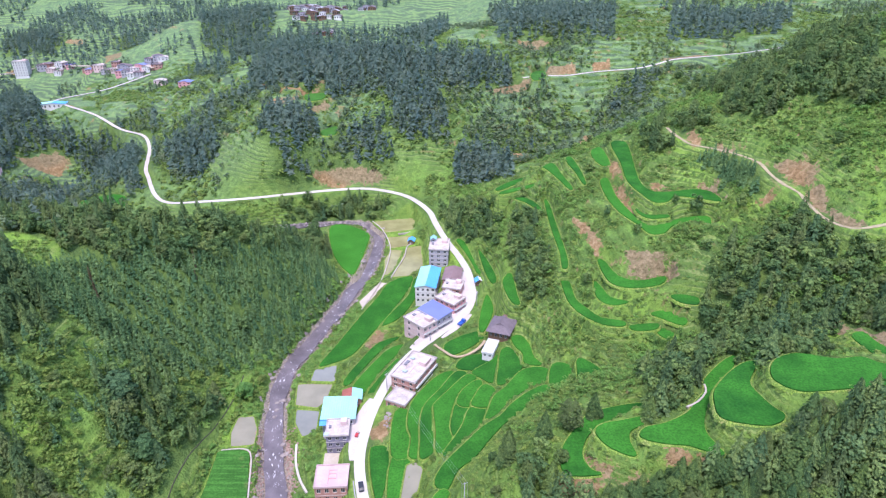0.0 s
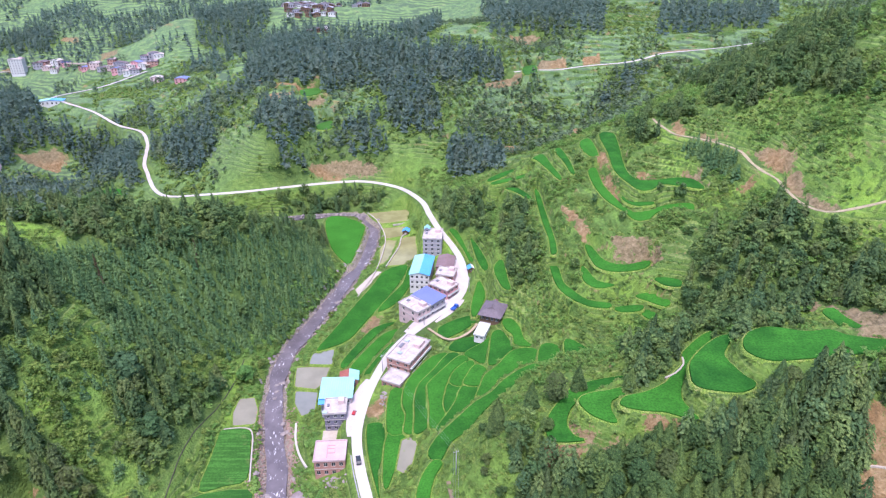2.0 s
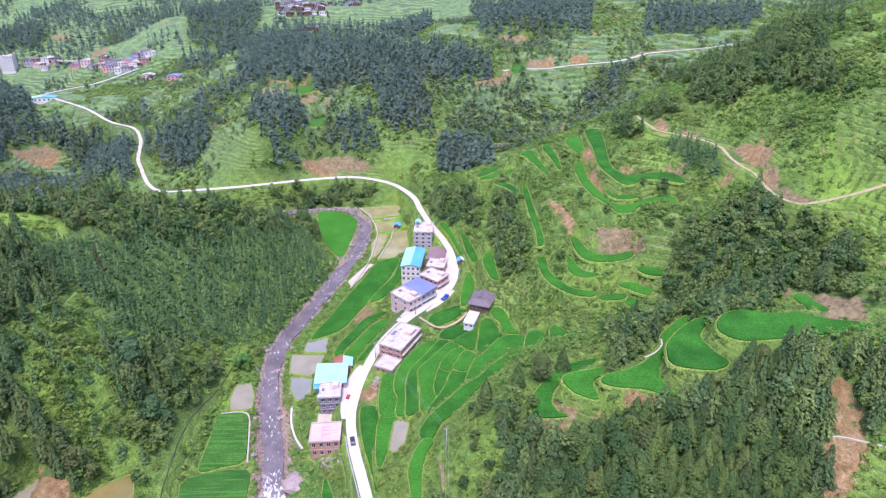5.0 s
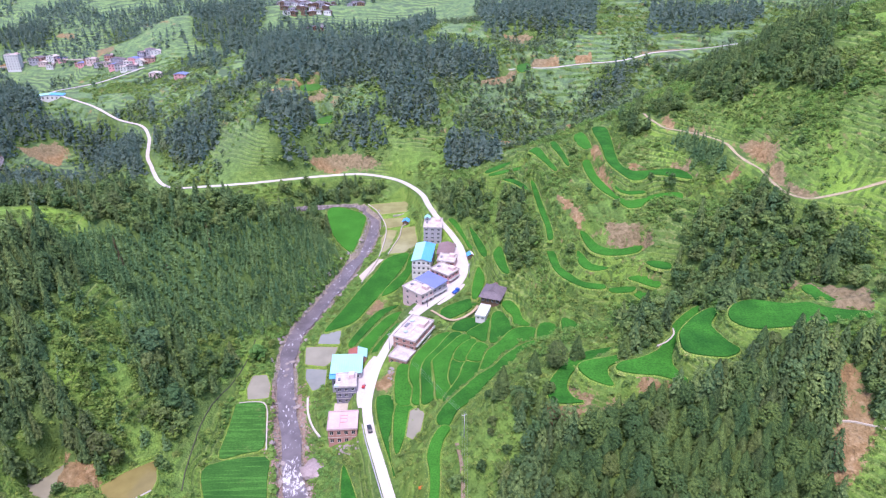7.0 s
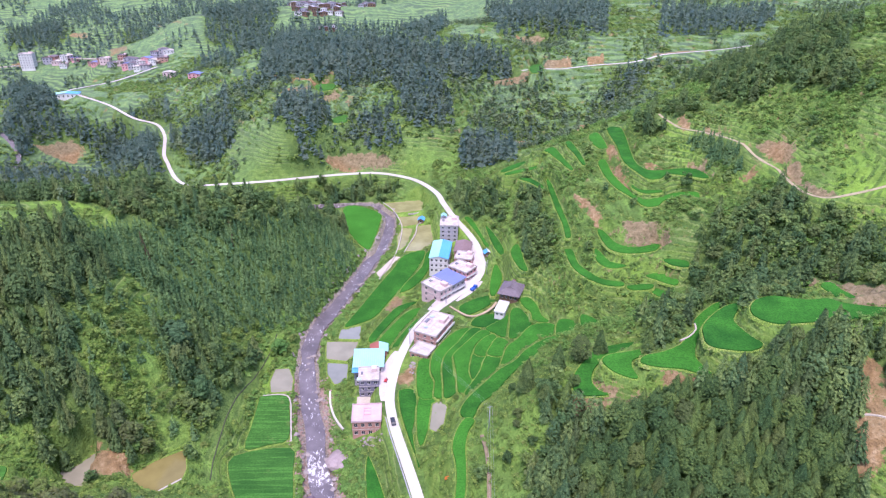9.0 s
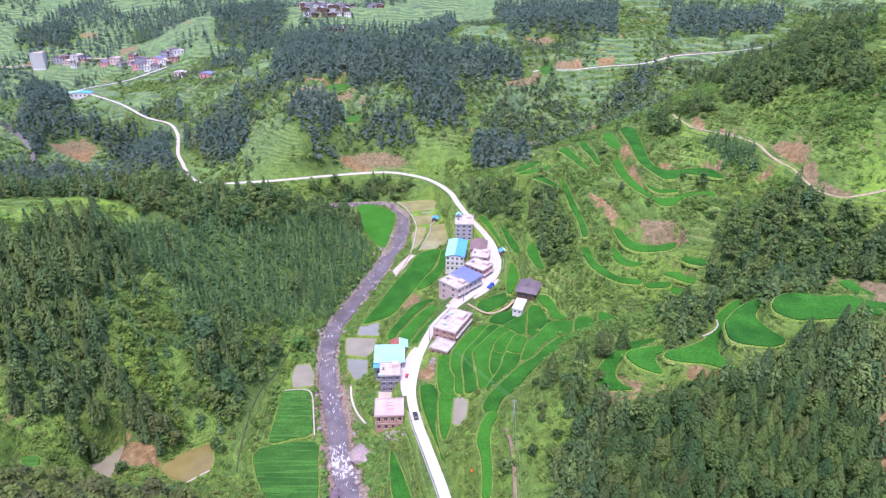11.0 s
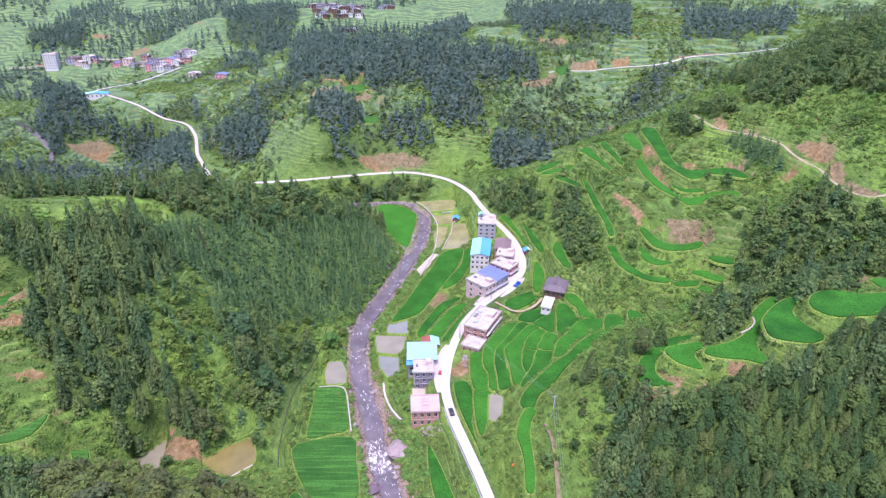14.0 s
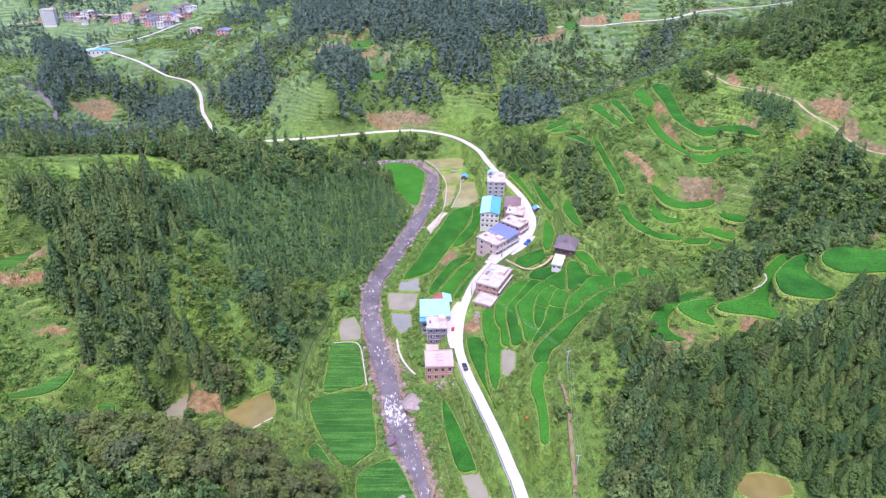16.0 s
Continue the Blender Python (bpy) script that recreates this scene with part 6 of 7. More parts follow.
        bm = sheet([(-X - 0.6, Y + 0.6, H + 1.5), (X + 0.6, Y + 0.6, H + 1.5)], [(-X - 0.6, -Y - 0.6, H + 0.7), (X + 0.6, -Y - 0.6, H + 0.7)], 30)
        part("roof", bm, m_top, h, "corrugated sheet roof")
        for sx in (-1, -0.33, 0.33, 1):
            for sy in (-1, 1):
                part("post", boxed(sx * (X - 0.2) - 0.08, sx * (X - 0.2) + 0.08, sy * (Y - 0.2) - 0.08, sy * (Y - 0.2) + 0.08, H, H + 1.05 + 0.35 * sy), m_metal, h)
        part("ceiling_slab", boxed(-X, X, -Y, Y, H - 0.1, H + 0.1), m_roof, h)
    elif roof == "hip":
        bm = bmesh.new()
        E = 1.1
        low = [(-X - E, -Y - E, H - 0.2), (X + E, -Y - E, H - 0.2), (X + E, Y + E, H - 0.2), (-X - E, Y + E, H - 0.2)]
        mid = [(-X * 0.55, -Y * 0.62, H + 1.9), (X * 0.55, -Y * 0.62, H + 1.9), (X * 0.55, Y * 0.62, H + 1.9), (-X * 0.55, Y * 0.62, H + 1.9)]
        ridge = [(0, -Y * 0.55, H + 3.2), (0, Y * 0.55, H + 3.2)]
        lo, mi = [bm.verts.new(c) for c in low], [bm.verts.new(c) for c in mid]
        ri = [bm.verts.new(c) for c in ridge]
        for k in range(4):
            bm.faces.new((lo[k], lo[(k + 1) % 4], mi[(k + 1) % 4], mi[k]))
        for f in ((mi[0], mi[1], ri[0]), (mi[1], mi[2], ri[1], ri[0]), (mi[2], mi[3], ri[1]), (mi[3], mi[0], ri[0], ri[1])):
            bm.faces.new(f)
        e = bmesh.ops.extrude_face_region(bm, geom=bm.faces[:])
        bmesh.ops.translate(bm, verts=[v for v in e["geom"] if isinstance(v, bmesh.types.BMVert)], vec=(0, 0, -0.25))
        bmesh.ops.recalc_face_normals(bm, faces=bm.faces)
        part("roof", bm, m_top, h, "dark tiled hip roof with raised ridge")
        part("ridge", boxed(-0.18, 0.18, -Y * 0.6, Y * 0.6, H + 3.1, H + 3.4, bevel=0.05), m_slate, h)
        part("upper_roof", boxed(-X * 0.2, X * 0.2, Y * 0.62, Y * 0.95, H + 1.6, H + 2.4, bevel=0.05), m_wood, h)
    return h


house("house", "cyan-roofed riverside house with an open top storey", -41.2, 197.6, 2, 12.6, 11.6, 6.0, 15.4, 3, (m_grey, m_plaster, m_cyan), (4, 3), "shed")
house("house", "grey cement house with a bare flat roof", -40.3, 186.8, 4, 8.4, 8.8, 4.0, 15.8, 4, (m_violetgrey, m_darkgrey, m_roof), (3, 2))
rose = house("house", "low rose brick house with an unfinished flat roof", -39.3, 164.6, 3, 11.2, 9.8, 6.0, 13.6, 2, (m_brick, m_pinkwall, m_rosetop), (4, 3), "plain")
for e in ((-1.2, 1.8, 0.9, 1.15), (-1.2, 1.8, 2.6, 2.85), (-1.2, -0.95, -3.4, 2.6), (1.55, 1.8, -1.0, 0.9), (-1.2, 1.8, -1.25, -1.0)):
    part("kerb", boxed(*e, 7.8, 8.05), m_pinkwall, rose, "raw red brick kerb")
house("house", "three-storey brick house with a bare pale roof", -12.3, 218.9, -27, 11.2, 19.0, 12.2, 20.2, 3, (m_brick, m_brick, m_roof), (3, 5), balconies=True)
house("house", "low brick annex with a pale flat roof", -17.4, 204.2, -27, 8.8, 8.4, 12.0, 16.4, 1, (m_brick, m_brick, m_roof), (3, 2), "plain")
house("house", "tall pink plastered house with a flat roof", -10.8, 255.4, -45, 13.4, 8.8, 10.6, 20.6, 3, (m_plaster, m_plaster, m_roof), (2, 3), balconies=True)
house("house", "grey house under a pitched violet-blue sheet roof", -4.1, 262.8, -45, 13.6, 10.4, 11.0, 20.2, 3, (m_grey, m_grey, m_violet), (4, 3), "shed", balconies=True)
house("house", "rose-tiled three-storey house facing the road", 3.6, 275.4, -40, 12.4, 9.5, 12.5, 20.6, 3, (m_pinkwall, m_pinkwall, m_roof), (4, 3), balconies=True)
house("house", "pinkish brick house with a cluttered flat roof", 5.4, 288.5, -14, 9.6, 9.0, 14.0, 20.6, 2, (m_brick, m_pinkwall, m_roof), (3, 3))
house("house", "old brick house with a brown sheet roof", 5.2, 302.0, -8, 9.0, 13.5, 14.0, 19.6, 2, (m_brick, m_brick, m_mauve), (3, 4), "gable")
house("house", "long house under a blue and pale cyan gable roof", -8.0, 300.0, -7, 10.6, 22.0, 9.0, 18.6, 3, (m_white, m_white, m_blue), (4, 6), "gable", lean=(m_cyan, m_blue))
house("house", "tall grey rendered house at the end of the row", -2.1, 333.5, -4, 11.0, 14.4, 11.0, 21.8, 4, (m_grey, m_grey, m_roof), (3, 5))
house("timber_house", "old timber house under a dark tiled hip roof", 27.0, 244.2, -21, 9.2, 11.6, 20.8, 24.8, 1, (m_wood, m_wood, m_slate), (4, 4), "hip", "timber houses")
house("shed", "small white shed below the timber house", 21.0, 231.8, -20, 4.6, 10.0, 19.0, 21.4, 1, (m_white, m_white, m_white), (2, 3), "plain", "sheds")
house("shed", "small hut with a bright blue roof between ponds", -20.5, 374.0, -10, 4.0, 4.2, 3.2, 5.4, 1, (m_wood, m_wood, m_blue), (1, 1), "gable", "sheds")
house("shed", "lean-to with a red-brown sheet roof and a cyan ridge", -37.5, 207.6, 4, 7.5, 5.5, 11.0, 14.6, 1, (m_brick, m_brick, m_rust), (2, 2), "gable", "sheds", (m_rust, m_cyan))
house("shed", "small blue-roofed shelter on the grey house roof", -5.6, 338.4, -4, 2.8, 3.4, 21.8, 23.6, 1, (m_grey, m_grey, m_cyan), (1, 1), "gable", "sheds")
house("shed", "small hut with a blue tarpaulin roof by the road", 19.0, 296.0, 10, 3.6, 3.2, 17.0, 19.0, 1, (m_wood, m_wood, m_blue), (1, 1), "gable", "sheds", (m_blue, m_white))
house("shed", "long shed with pale blue sheet roof on the spur", -408, 662, 12, 26, 10, 20.5, 25, 1, (m_white, m_white, m_cyan), (6, 2), "gable", "sheds", (m_cyan, m_blue))

# far villages
r = random.Random(11)
tones = [(m_plaster, m_plaster, m_roof), (m_grey, m_grey, m_slate), (m_brick, m_brick, m_slate), (m_pinkwall, m_plaster, m_violet), (m_white, m_plaster, m_roof)]
house("apartment_block", "white six-storey block at the far village", -601, 926, 8, 18, 12, 0, 21, 6, (m_white, m_white, m_roof), (5, 3), group="far houses")
SPOTS = [(-580, 939), (-568, 937), (-556, 944), (-552, 933), (-541, 943), (-577, 947), (-504, 917), (-494, 912), (-482, 903), (-472, 896), (-455, 879), (-443, 884), (-432, 879), (-422, 871), (-430, 865), (-419, 860), (-409, 862), (-401, 866), (-399, 850), (-442, 874), (-391, 873), (-381, 873), (-373, 876), (-390, 861), (-379, 858), (-411, 850), (-325, 739), (-278, 690)]
for x, y in SPOTS:
    x, y = x + r.uniform(-2, 2), y + r.uniform(-2, 2)
    z = float(ground_z(x, y))
    house("house", "small far village house under a hazy slope", x, y, r.uniform(-25, 25), r.uniform(10, 15), r.uniform(8, 11), z, z + r.choice((4, 5, 7)), 2, r.choice(tones), (3, 2), r.choice(("flat", "gable", "gable")), "far houses")
taken = []
while len(taken) < 72:
    deep = r.random() ** 1.6
    y = 944 + 150 * deep
    x = r.uniform(-208 - 45 * deep, -144 - 12 * deep)
    if len(taken) > 62:
        x, y = (r.uniform(-172, -150), r.uniform(886, 902)) if len(taken) % 2 else (r.uniform(-125, -98), r.uniform(985, 1020))
    if all(math.hypot(x - a, y - b) > 8.5 for a, b in taken):
        taken.append((x, y))
for x, y in taken:
    z = float(ground_z(x, y))
    house("house", "dark-roofed timber house of the hill hamlet", x, y, r.uniform(-20, 20), r.uniform(8, 11), r.uniform(6.5, 8.5), z, z + r.choice((3.5, 4.5, 6)), 1, r.choice(((m_wood, m_wood, m_slate), (m_wood, m_wood, m_slate), (m_grey, m_wood, m_slate), (m_white, m_wood, m_slate), (m_wood, m_wood, m_grey))), (3, 2), "gable", "far houses")

# ---- stones of the river ----
def boulder_mesh(seed, mat):
    bm = bmesh.new()
    bmesh.ops.create_icosphere(bm, subdivisions=2, radius=1)
    for v in bm.verts:
        n = noise.noise(v.co * 1.3 + Vector((seed * 7, 0, 0))) * 0.45 + noise.noise(v.co * 3 + Vector((0, seed * 5, 0))) * 0.15
        v.co *= 1 + n
        v.co.z *= 0.62
    me = bpy.data.meshes.new("boulder")
    bm.to_mesh(me)
    bm.free()
    me.materials.append(mat)
    return me


ROCKS = [boulder_mesh(k, m_rock) for k in range(4)]
SHALE = boulder_mesh(9, m_darkrock)
r = random.Random(21)
line = [p for p in RIVER if 100 < p.y < 415 and p.x > -100]
spots = []
for k in range(240):
    p = r.choice(line)
    rapid = 140 < p.y < 170 or 205 < p.y < 240
    if not rapid and r.random() < 0.35:
        continue
    o = r.choice((-1, 1)) * r.uniform(3.4, 8.0) if not rapid else r.uniform(-8, 8)
    spots.append((p.x + o, p.y + r.uniform(-2, 2), r.uniform(0.35, 1.25)))
for x, y, s in spots:
    ob = new("boulder", r.choice(ROCKS))
    ob.matrix_basis = Matrix.LocRotScale((x, y, max(float(ground_z(x, y)), -0.7) + s * 0.2), Euler((0, 0, r.uniform(0, 6))), (s, s * r.uniform(0.7, 1.3), s * r.uniform(0.7, 1.1)))
    tagged(ob, "pale river boulder at the water's edge", "boulder", "river boulders")
for x, y, sx, sy, sz, me, label in ((-49.5, 151, 5.4, 4.8, 2.9, boulder_mesh(5, m_mauverock), "huge pale boulder beside the rapids"), (-59, 132.2, 4.4, 2.4, 2.0, SHALE, "large purple shale rock in the stream bank"), (-56.5, 127, 2.2, 1.8, 1.6, SHALE, "purple shale rock beside a paddy")):
    ob = new("boulder", me)
    ob.matrix_basis = Matrix.LocRotScale((x, y, float(ground_z(x, y)) + 0.5), Euler((0, 0, 0.6)), (sx, sy, sz))
    tagged(ob, label, "boulder")
V, F = [], []
ico = bmesh.new()
bmesh.ops.create_icosphere(ico, subdivisions=1, radius=1)
iv = np.array([v.co[:] for v in ico.verts])
iv = np.array([c * (1 + 0.35 * noise.noise(Vector(c) * 1.7)) for c in iv])
jf = np.array([[v.index for v in f.verts] for f in ico.faces])
ico.free()
cobbles = []
for k in range(2800):
    p = r.choice(line)
    o = r.choice((-1, 1)) * (3.6 + abs(r.gauss(0, 2.0 if p.y < 195 else 0.9)))
    cobbles.append((p.x + o, p.y + r.uniform(-3, 3)))
cobbles = np.array(cobbles)
cz = ground_z(cobbles[:, 0], cobbles[:, 1])
rough = np.array([(p.x + r.choice((-1, 1)) * (4.6 + abs(r.gauss(0, 2.4))), p.y + r.uniform(-3, 3)) for p in (r.choice([q for q in line if q.y < 200]) for k in range(1500))])
tagged(new("bank_rubble", scatter("bank_rubble", [(iv * np.array([1, 0.8, 0.7]), jf)], np.column_stack([rough, ground_z(rough[:, 0], rough[:, 1])]), rs.uniform(0.15, 0.7, len(rough)), m_rubble)), "reddish brown rubble on the stream banks", "rubble", kind="stuff")
tagged(new("river_cobbles", scatter("river_cobbles", [(iv * np.array([1, 0.8, 0.6]), jf)], np.column_stack([cobbles, np.maximum(cz, -0.7)]), rs.uniform(0.12, 0.5, len(cobbles)), m_rock)), "pale cobbles along both river banks", "cobbles", kind="stuff")

# ---- dykes, walls and edges ----
tagged(ribbon("dyke", smooth_line([(-121.9, 130.4, 13.5), (-120.9, 134.7, 13.6), (-119.1, 137.3, 13.6), (-115.7, 141.3, 13.7), (-110.5, 143.8, 13.7), (-104.6, 147.7, 13.7)], 1.5), 0.55, 0.35, 1.2, m_bund, 0.3), "grassy earth dyke round the olive pond", "dyke", kind="structure")
tagged(ribbon("dyke", smooth_line([(-107.6, 124.8, 13.6), (-104.2, 128.0, 13.6), (-100.9, 130.9, 13.6)], 1), 0.3, 0.35, 1.6, m_dyke), "pale concrete dam of the olive pond", "dyke", kind="structure")
for line, label in (([(-87.2, 187.7, 3.3), (-81.1, 188.5, 3.3), (-76.7, 187.8, 3.3), (-74.2, 183.2, 3.3), (-71.9, 172.1, 3.2), (-69.5, 160.2, 3)], "pale concrete rim of a riverside paddy"),
                    ([(-49.6, 407.9, 3.6), (-42.9, 396.9, 3.6), (-37.1, 381.3, 3.4), (-33.7, 363.6, 3.3), (-34.8, 336.6, 3), (-38.1, 316.2, 2.4), (-44.3, 294, 2)], "pale flood wall between river and ponds"),
                    ([(-18.1, 374.7, 3.6), (-23, 368.7, 3.5), (-24.3, 353.6, 3.4), (-28.2, 337.7, 3.3), (-30.7, 326.8, 3.3)], "pale dyke between two fish ponds"),
                    ([(-19.5, 415, 3.9), (-17.6, 403.7, 3.8), (-22, 390.6, 3.6), (-30.2, 387.2, 3.5)], "pale dyke at the head of the ponds"),
                    ([(79, 153.3, 63.4), (78.1, 149.6, 63.4), (74.2, 145.3, 63.4), (70.2, 143, 63.4)], "pale stone edge of a hill paddy")):
    tagged(ribbon("dyke", smooth_line(line, 2), 0.26, 0.3, 1.2, m_dyke), label, "dyke", kind="structure")
edge = []
for a, c in zip(ROAD[:-1], ROAD[1:]):
    if 60 < a.y < 168 and a.x > -60:
        d = (c - a).normalized()
        edge.append(a + Vector((-d.y, d.x, 0)) * 2.55)
tagged(ribbon("retaining_wall", edge, 0.16, 0.45, 2.4, m_grey), "grey concrete retaining wall under the road", "wall", kind="structure")
SCARP = smooth_line([(111.4, 110.9, 0), (115.3, 109.6, 0), (118.4, 108.1, 0), (122, 106.2, 0), (127, 103, 0)], 1.5)
for v in SCARP:
    v.z = float(ground_z(v.x, v.y))
tagged(ribbon("footpath", SCARP, 0.35, 0.12, 0.5, m_sand, 0.4), "narrow pale footpath across the bare scarp", "path", kind="structure")
SPUR = smooth_line([(4.2, 133.5, 0), (5.2, 127, 0), (5.6, 120, 0), (5.2, 111, 0), (4.6, 100, 0), (4, 88, 0)], 2)
for v in SPUR:
    v.z = float(ground_z(v.x, v.y))
tagged(ribbon("dirt_track", SPUR, 1.0, 0.25, 0.8, plain("reddish_dirt", (0.21, 0.165, 0.11), 0.95, grain=2.5, dirt=0.5), 0.5), "steep reddish dirt track down the slope", "track", kind="structure")

# ---- lone bushes on the grassy spur ----
BUSHES = [array_mesh("crown", v, f, m_tree) for v, f in [broadleaf(300 + k, 14, 36) for k in range(3)]]
for k, (x, y, h) in enumerate(((15.5, 145.2, 4.2), (17.5, 139.5, 5.0), (15.2, 131.5, 4.4), (14.6, 128, 3.8), (11.2, 120, 4.6), (19, 121.5, 4.0), (16.8, 116.5, 5.4), (20, 112, 5.6), (24.2, 119, 3.6), (26.5, 133, 5.0), (33, 131.5, 5.5), (60, 122.5, 4.5), (83, 118, 5.0))):
    t = new("bush")
    t.matrix_basis = Matrix.LocRotScale((x, y, float(ground_z(x, y)) - 0.16 * h), Euler((0, 0, k * 1.9)), (h * 1.1, h * 1.1, h))
    tagged(t, "dark rounded bush on the grassy spur", "bush", "bushes of the spur")
    new("stem", trunk_data).parent = t
    new("crown", BUSHES[k % 3]).parent = t

# ---- single trees and the irrigation channel ----
for v in CHANNEL:
    v.z = float(ground_z(v.x, v.y))
tagged(ribbon("irrigation_channel", CHANNEL, 0.2, 0.2, 1.2, m_channel), "narrow concrete irrigation channel below the wood", "channel", kind="structure")
SINGLE = ((-86.5, 220, 8.5, m_bank, "round bright green tree on the river bank"), (-116.4, 182.5, 12.5, m_conifer, "tall grey-green tree standing over the plantation edge"), (-104, 168, 9.5, m_broad, "spreading green tree above the channel"), (89.6, 116.8, 5.5, m_broad, "rounded dark tree beside the hill paddies"))
for k, (x, y, h, mat, label) in enumerate(SINGLE):
    t = new("broadleaf_tree")
    t.matrix_basis = Matrix.LocRotScale((x, y, float(ground_z(x, y))), Euler((0, 0, k * 1.3)), (h * 1.15, h * 1.15, h))
    tagged(t, label, "tree")
    new("trunk", trunk_data).parent = t
    v, f = broadleaf(500 + k, 26, 60)
    new("crown", array_mesh("crown", v, f, mat)).parent = t

# ---- poles and wires ----
def pole(x, y, h, turn):
    z = float(ground_z(x, y))
    p = new("utility_pole")
    p.matrix_basis = frame_of(x, y, z, turn)
    tagged(p, "concrete utility pole with a steel crossarm", "utility pole", "utility poles")
    bm = bmesh.new()
    tube(bm, (0, 0, -0.6), (0, 0, h), 0.19, 0.11, 8)
    part("shaft", bm, m_grey, p, smooth=True)
    part("crossarm", boxed(-0.9, 0.9, -0.06, 0.06, h - 0.6, h - 0.45), m_metal, p)
    for k in (-0.8, 0, 0.8):
        bm = bmesh.new()
        tube(bm, (k, 0, h - 0.45), (k, 0, h - 0.2), 0.07, 0.05, 6)
        part("insulator", bm, m_white, p)
    return Vector((x, y, z + h - 0.2))


tops = [pole(*q) for q in ((4.8, 99.5, 9.5, 8), (6.3, 134.5, 10, 20), (-23.5, 212, 9, 40), (-6, 246, 8.5, 45), (17, 274, 8.5, 70))]
for a, c in zip(tops[:-1], tops[1:]):
    side = Vector((c.y - a.y, a.x - c.x, 0)).normalized()
    for k in (-0.8, 0, 0.8):
        bm = bmesh.new()
        pts = [a.lerp(c, t / 10) + side * k - Vector((0, 0, 4 * 1.4 * (t / 10) * (1 - t / 10))) for t in range(11)]
        rings = [[bm.verts.new(p + side * x + Vector((0, 0, z))) for x, z in ((0.022, 0), (0, 0.022), (-0.022, 0), (0, -0.022))] for p in pts]
        for p, q in zip(rings[:-1], rings[1:]):
            for j in range(4):
                bm.faces.new((p[j], p[(j + 1) % 4], q[(j + 1) % 4], q[j]))
        tagged(put("power_line", bm, m_metal), "thin sagging power line between poles", "power line", "power lines")

# ---- vehicles ----
def wheel(parent, x, y, rad):
    bm = bmesh.new()
    tube(bm, (x, y - 0.1, rad), (x, y + 0.1, rad), rad, rad, 12)
    w = part("wheel", bm, m_rubber, parent)
    bm = bmesh.new()
    tube(bm, (x, y - 0.11, rad), (x, y + 0.11, rad), rad * 0.55, rad * 0.55, 10)
    part("rim", bm, m_metal, w)


def vehicle(name, label, x, y, z, turn, L, W, paint, profile, cab):
    v = new(name)
    v.matrix_basis = frame_of(x, y, z, turn)
    tagged(v, label, "vehicle")
    bm = bmesh.new()
    rows = [[bm.verts.new((px, s * W / 2 * k, pz)) for px, pz, k in profile] for s in (-1, 1)]
    bm.faces.new(rows[0])
    bm.faces.new(rows[1][::-1])
    n = len(profile)
    for i in range(n):
        bm.faces.new((rows[0][i], rows[1][i], rows[1][(i + 1) % n], rows[0][(i + 1) % n]))
    bmesh.ops.recalc_face_normals(bm, faces=bm.faces)
    bmesh.ops.bevel(bm, geom=bm.edges[:], offset=0.05, segments=1, affect='EDGES')
    part("body", bm, paint, v)
    for x0, x1, z0, z1 in cab:
        for s in (-1, 1):
            part("side_window", boxed(x0, x1, s * W / 2 * 0.93 - 0.03, s * W / 2 * 0.93 + 0.03, z0, z1), m_glass, v)
    x0, x1, z0, z1 = cab[0][0] - 0.1, cab[-1][1] + 0.1, cab[0][2], cab[0][3]
    part("windscreen", boxed(x1 + 0.02, x1 + 0.12, -W * 0.38, W * 0.38, z0, z1), m_glass, v)
    for a in (-L * 0.31, L * 0.31):
        for s in (-1, 1):
            wheel(v, a, s * (W / 2 - 0.08), 0.32)
    for s in (-1, 1):
        part("headlight", boxed(L / 2 - 0.06, L / 2 + 0.02, s * W * 0.32 - 0.15, s * W * 0.32 + 0.15, 0.62, 0.76), m_white, v)
    return v


vehicle("car", "dark saloon car on the pale village road", -28.6, 161, 12.1, 102, 4.4, 1.75, m_carpaint, [(-2.2, 0.3, 1), (2.2, 0.3, 1), (2.2, 0.75, 1), (1.1, 0.9, 1), (0.5, 1.42, 0.85), (-1.3, 1.42, 0.85), (-1.9, 0.95, 1), (-2.2, 0.85, 1)], [(-1.3, -0.45, 0.98, 1.3), (-0.35, 0.5, 0.98, 1.3)])
lorry = vehicle("lorry", "small blue lorry parked on the forecourt", LAYBY[len(LAYBY) // 2].x + 0.6, LAYBY[len(LAYBY) // 2].y, LAYBY[len(LAYBY) // 2].z + 0.03, 55, 5.0, 1.9, m_bluepaint, [(0.9, 0.45, 1), (2.4, 0.45, 1), (2.4, 1.2, 1), (2.1, 1.95, 0.92), (0.9, 1.95, 0.92)], [(1.15, 2.0, 1.25, 1.75)])
part("cargo_bed", boxed(-2.5, 0.8, -0.95, 0.95, 0.6, 0.75), m_bluepaint, lorry)
for e in ((-2.5, 0.8, -0.95, -0.88), (-2.5, 0.8, 0.88, 0.95), (-2.5, -2.43, -0.88, 0.88), (0.73, 0.8, -0.88, 0.88)):
    part("bed_side", boxed(*e, 0.75, 1.2), m_bluepaint, lorry)
trike = vehicle("cargo_tricycle", "red cargo tricycle beside the grey house", -33.0, 186.2, 12.62, 80, 3.0, 1.2, m_redpaint, [(-1.4, 0.5, 1), (0.2, 0.5, 1), (0.2, 1.0, 1), (-1.4, 1.0, 1)], [(-1.2, 0.0, 0.7, 0.8)])
bm = bmesh.new()
tube(bm, (0.2, 0, 0.7), (1.3, 0, 0.45), 0.07, 0.07, 6)
tube(bm, (1.0, 0, 0.45), (0.85, 0, 1.15), 0.04, 0.04, 6)
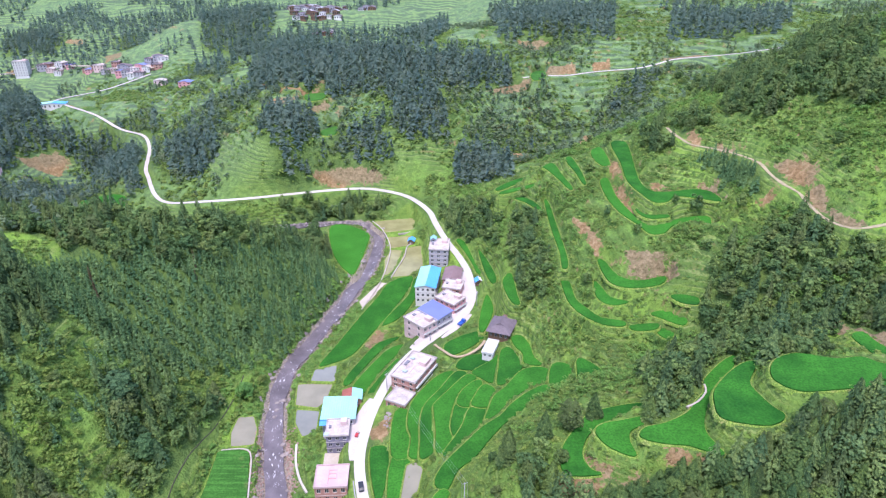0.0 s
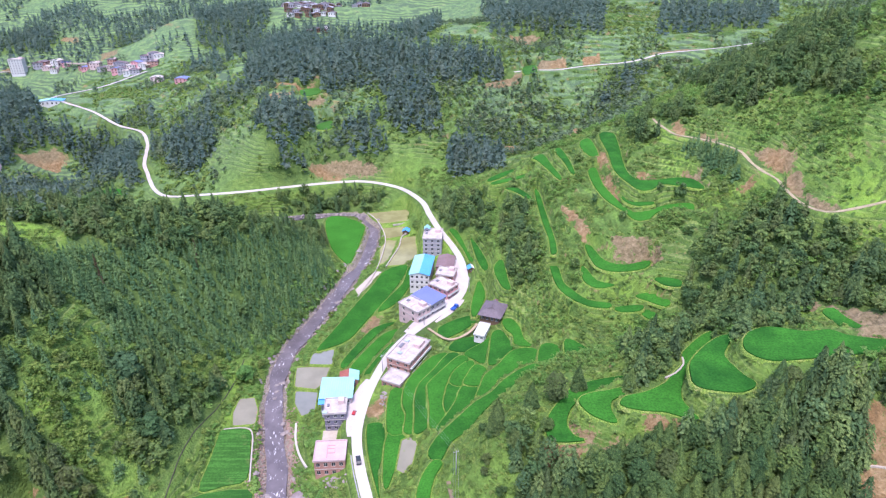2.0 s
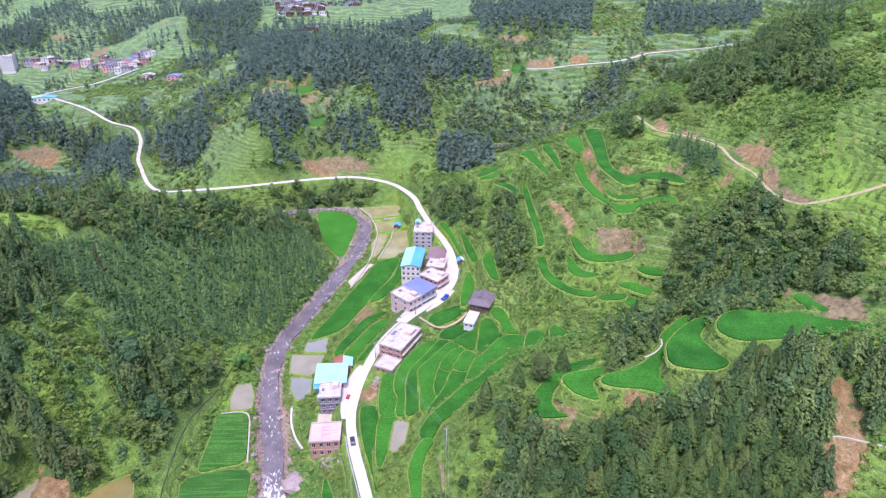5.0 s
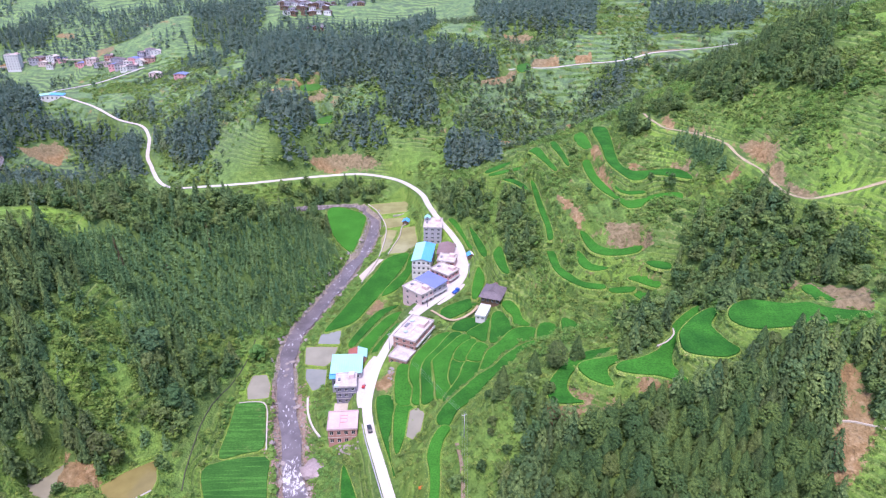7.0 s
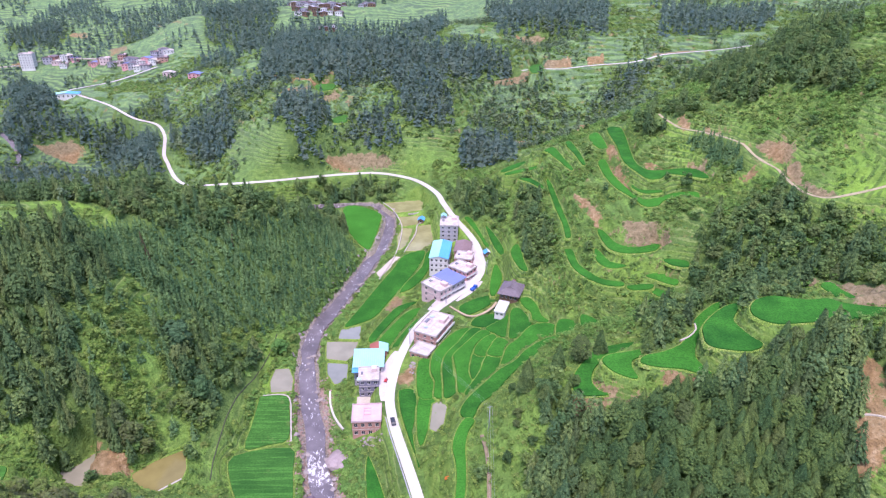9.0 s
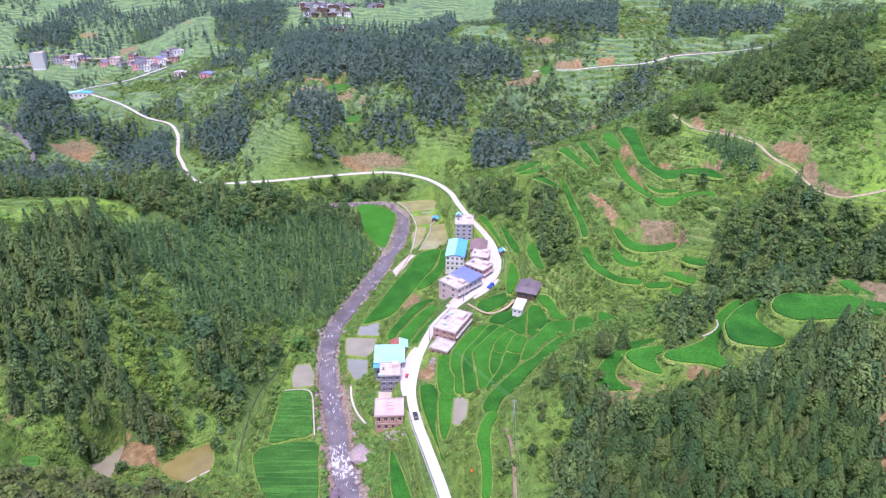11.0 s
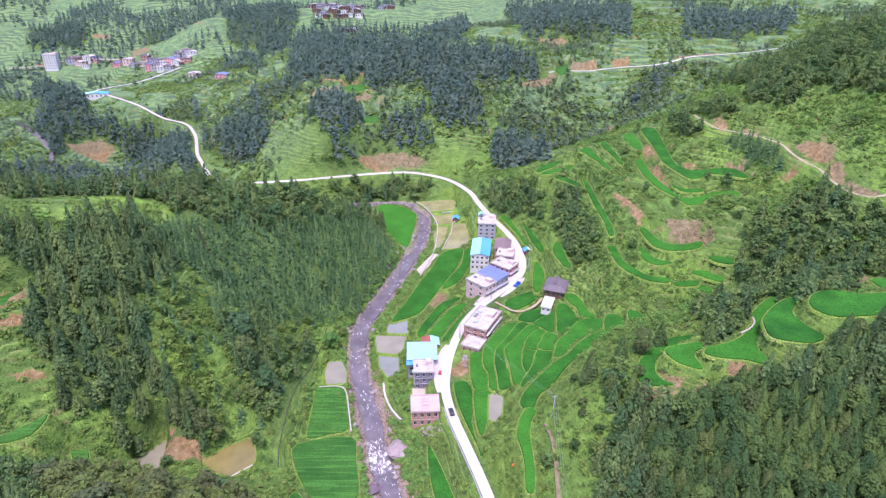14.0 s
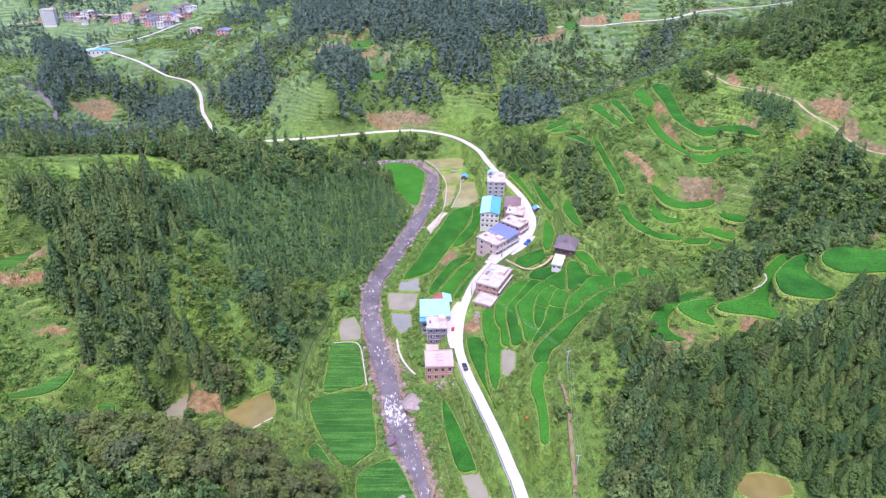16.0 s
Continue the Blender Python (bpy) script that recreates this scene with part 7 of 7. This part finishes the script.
tube(bm, (0.85, -0.4, 1.15), (0.85, 0.4, 1.15), 0.03, 0.03, 6)
part("handlebar_frame", bm, m_redpaint, trike)

# ---- rubble and small things ----
for k in range(26):
    x, y, s = r.uniform(-43, -32), r.uniform(153, 158.5), r.uniform(0.25, 0.8)
    ob = new("rubble_stone", r.choice(ROCKS))
    ob.matrix_basis = Matrix.LocRotScale((x, y, float(ground_z(x, y)) + s * 0.2), Euler((r.uniform(-0.4, 0.4), 0, r.uniform(0, 6))), (s, s * 0.8, s * 0.9))
    tagged(ob, "pale rubble stone tipped below the rose house", "rubble", "rubble below the house")
for k in range(34):
    x, y, s = r.uniform(-23, -14), r.uniform(187, 197), r.uniform(0.25, 0.9)
    if (x + 30) * 0.5 > 9:
        continue
    ob = new("rubble_stone", r.choice(ROCKS))
    ob.matrix_basis = Matrix.LocRotScale((x, y, float(ground_z(x, y)) + s * 0.2), Euler((r.uniform(-0.4, 0.4), 0, r.uniform(0, 6))), (s, s * 0.8, s * 0.9))
    tagged(ob, "pale rubble stone heaped beside the road", "rubble", "rubble by the road")
for x, y, z, turn, label in ((-13.2, 224.5, 20.42, -27, "blue roof water tank"), (-16.0, 215.5, 20.42, -27, "blue roof water tank"), (-44.0, 182.6, 16.02, 4, "blue roof water tank")):
    t = new("water_tank")
    t.matrix_basis = frame_of(x, y, z, turn)
    tagged(t, "squat pale blue-grey water tank on a flat roof", "water tank", "roof tanks")
    part("tank", boxed(-1.0, 1.0, -0.8, 0.8, 0.12, 0.8, bevel=0.12), m_tank, t)
    part("base", boxed(-1.1, 1.1, -0.9, 0.9, 0, 0.12), m_concrete, t)
t = new("tarpaulin")
t.matrix_basis = frame_of(-45.6, 190.6, 14.0, 3)
tagged(t, "bright blue tarpaulin awning below the cyan roof", "tarpaulin")
part("sheet", sheet([(-2.4, 1.0, 1.6), (2.4, 1.0, 1.6)], [(-2.4, -1.4, 0.8), (2.4, -1.4, 0.8)], 8), m_blue, t)
for sx in (-2.2, 2.2):
    part("post", boxed(sx - 0.05, sx + 0.05, -1.3, -1.2, -1.0, 0.8), m_metal, t)
sign = new("sign_board")
sign.matrix_basis = frame_of(-8.2, 121.5, float(ground_z(-8.2, 121.5)), 20)
tagged(sign, "small weathered orange board on the roadside slope", "sign")
part("board", boxed(-0.9, 0.9, -0.05, 0.05, 0.7, 2.0), m_orange, sign)
for sx in (-0.7, 0.7):
    part("post", boxed(sx - 0.05, sx + 0.05, 0.05, 0.13, -0.4, 1.9), m_wood, sign)

# ---- white water and dead firs ----
river = bpy.data.objects["river"]
m_foam, _nt, _b = material("white_water", 0.6, 0.3)
_nt.links.new(ramp(_nt, noise_at(_nt, 1.6, 5, rough=0.7), (0.40, (0.17, 0.15, 0.16)), (0.58, (0.62, 0.61, 0.65))), _b.inputs["Base Color"])
bm = bmesh.new()
rapids = [q for q in RIVER if 137 < q.y < 158]
riffles = [q for q in RIVER if 158 < q.y < 250 or 105 < q.y < 137 or 300 < q.y < 400]
for k in range(170):
    swift = k < 38
    line = rapids if swift else riffles
    q = r.randrange(1, len(line))
    p, flow = line[q], line[q] - line[q - 1]
    c = p + Vector((r.uniform(-3.4, 3.4), r.uniform(-2, 2), 0.03 + 0.0006 * k))
    s, n = r.uniform(0.5, 1.5) if swift else r.uniform(0.3, 1.2), 12
    a, thin = math.atan2(flow.y, flow.x) + r.gauss(0, 0.3), r.uniform(0.10, 0.3)
    u, v = Vector((math.cos(a), math.sin(a), 0)), Vector((-math.sin(a), math.cos(a), 0))
    bm.faces.new([bm.verts.new(c + u * math.cos(6.2832 * j / n) * s * r.uniform(0.6, 1.3) + v * math.sin(6.2832 * j / n) * s * thin * r.uniform(0.4, 1.6)) for j in range(n)])
tagged(part("white_water", bm, m_foam, river, "white broken water over stones"), kind="stuff")
m_dead = leafy("dead_needles", (0.060, 0.040, 0.034), (0.100, 0.066, 0.052), (0.150, 0.105, 0.080), "object")
dead = [array_mesh("crown", v, f, m_dead) for v, f in [spire(400, 160, 0.13, 9, 0.7)]][0]
for x, y, h in ((-145.5, 229, 7), (-143.5, 226, 6.5), (-142, 224, 7), (-140, 221.5, 6), (-116, 262, 7.5), (-114.6, 258.6, 7), (-113.4, 254.6, 6), (-126, 232.5, 6.5)):
    t = new("dead_fir")
    t.matrix_basis = Matrix.LocRotScale((x, y, float(ground_z(x, y))), Euler((0, 0, x)), (h, h, h))
    tagged(t, "dead brown fir standing in the plantation", "tree", "dead firs")
    new("trunk", trunk_data).parent = t
    new("crown", dead).parent = t
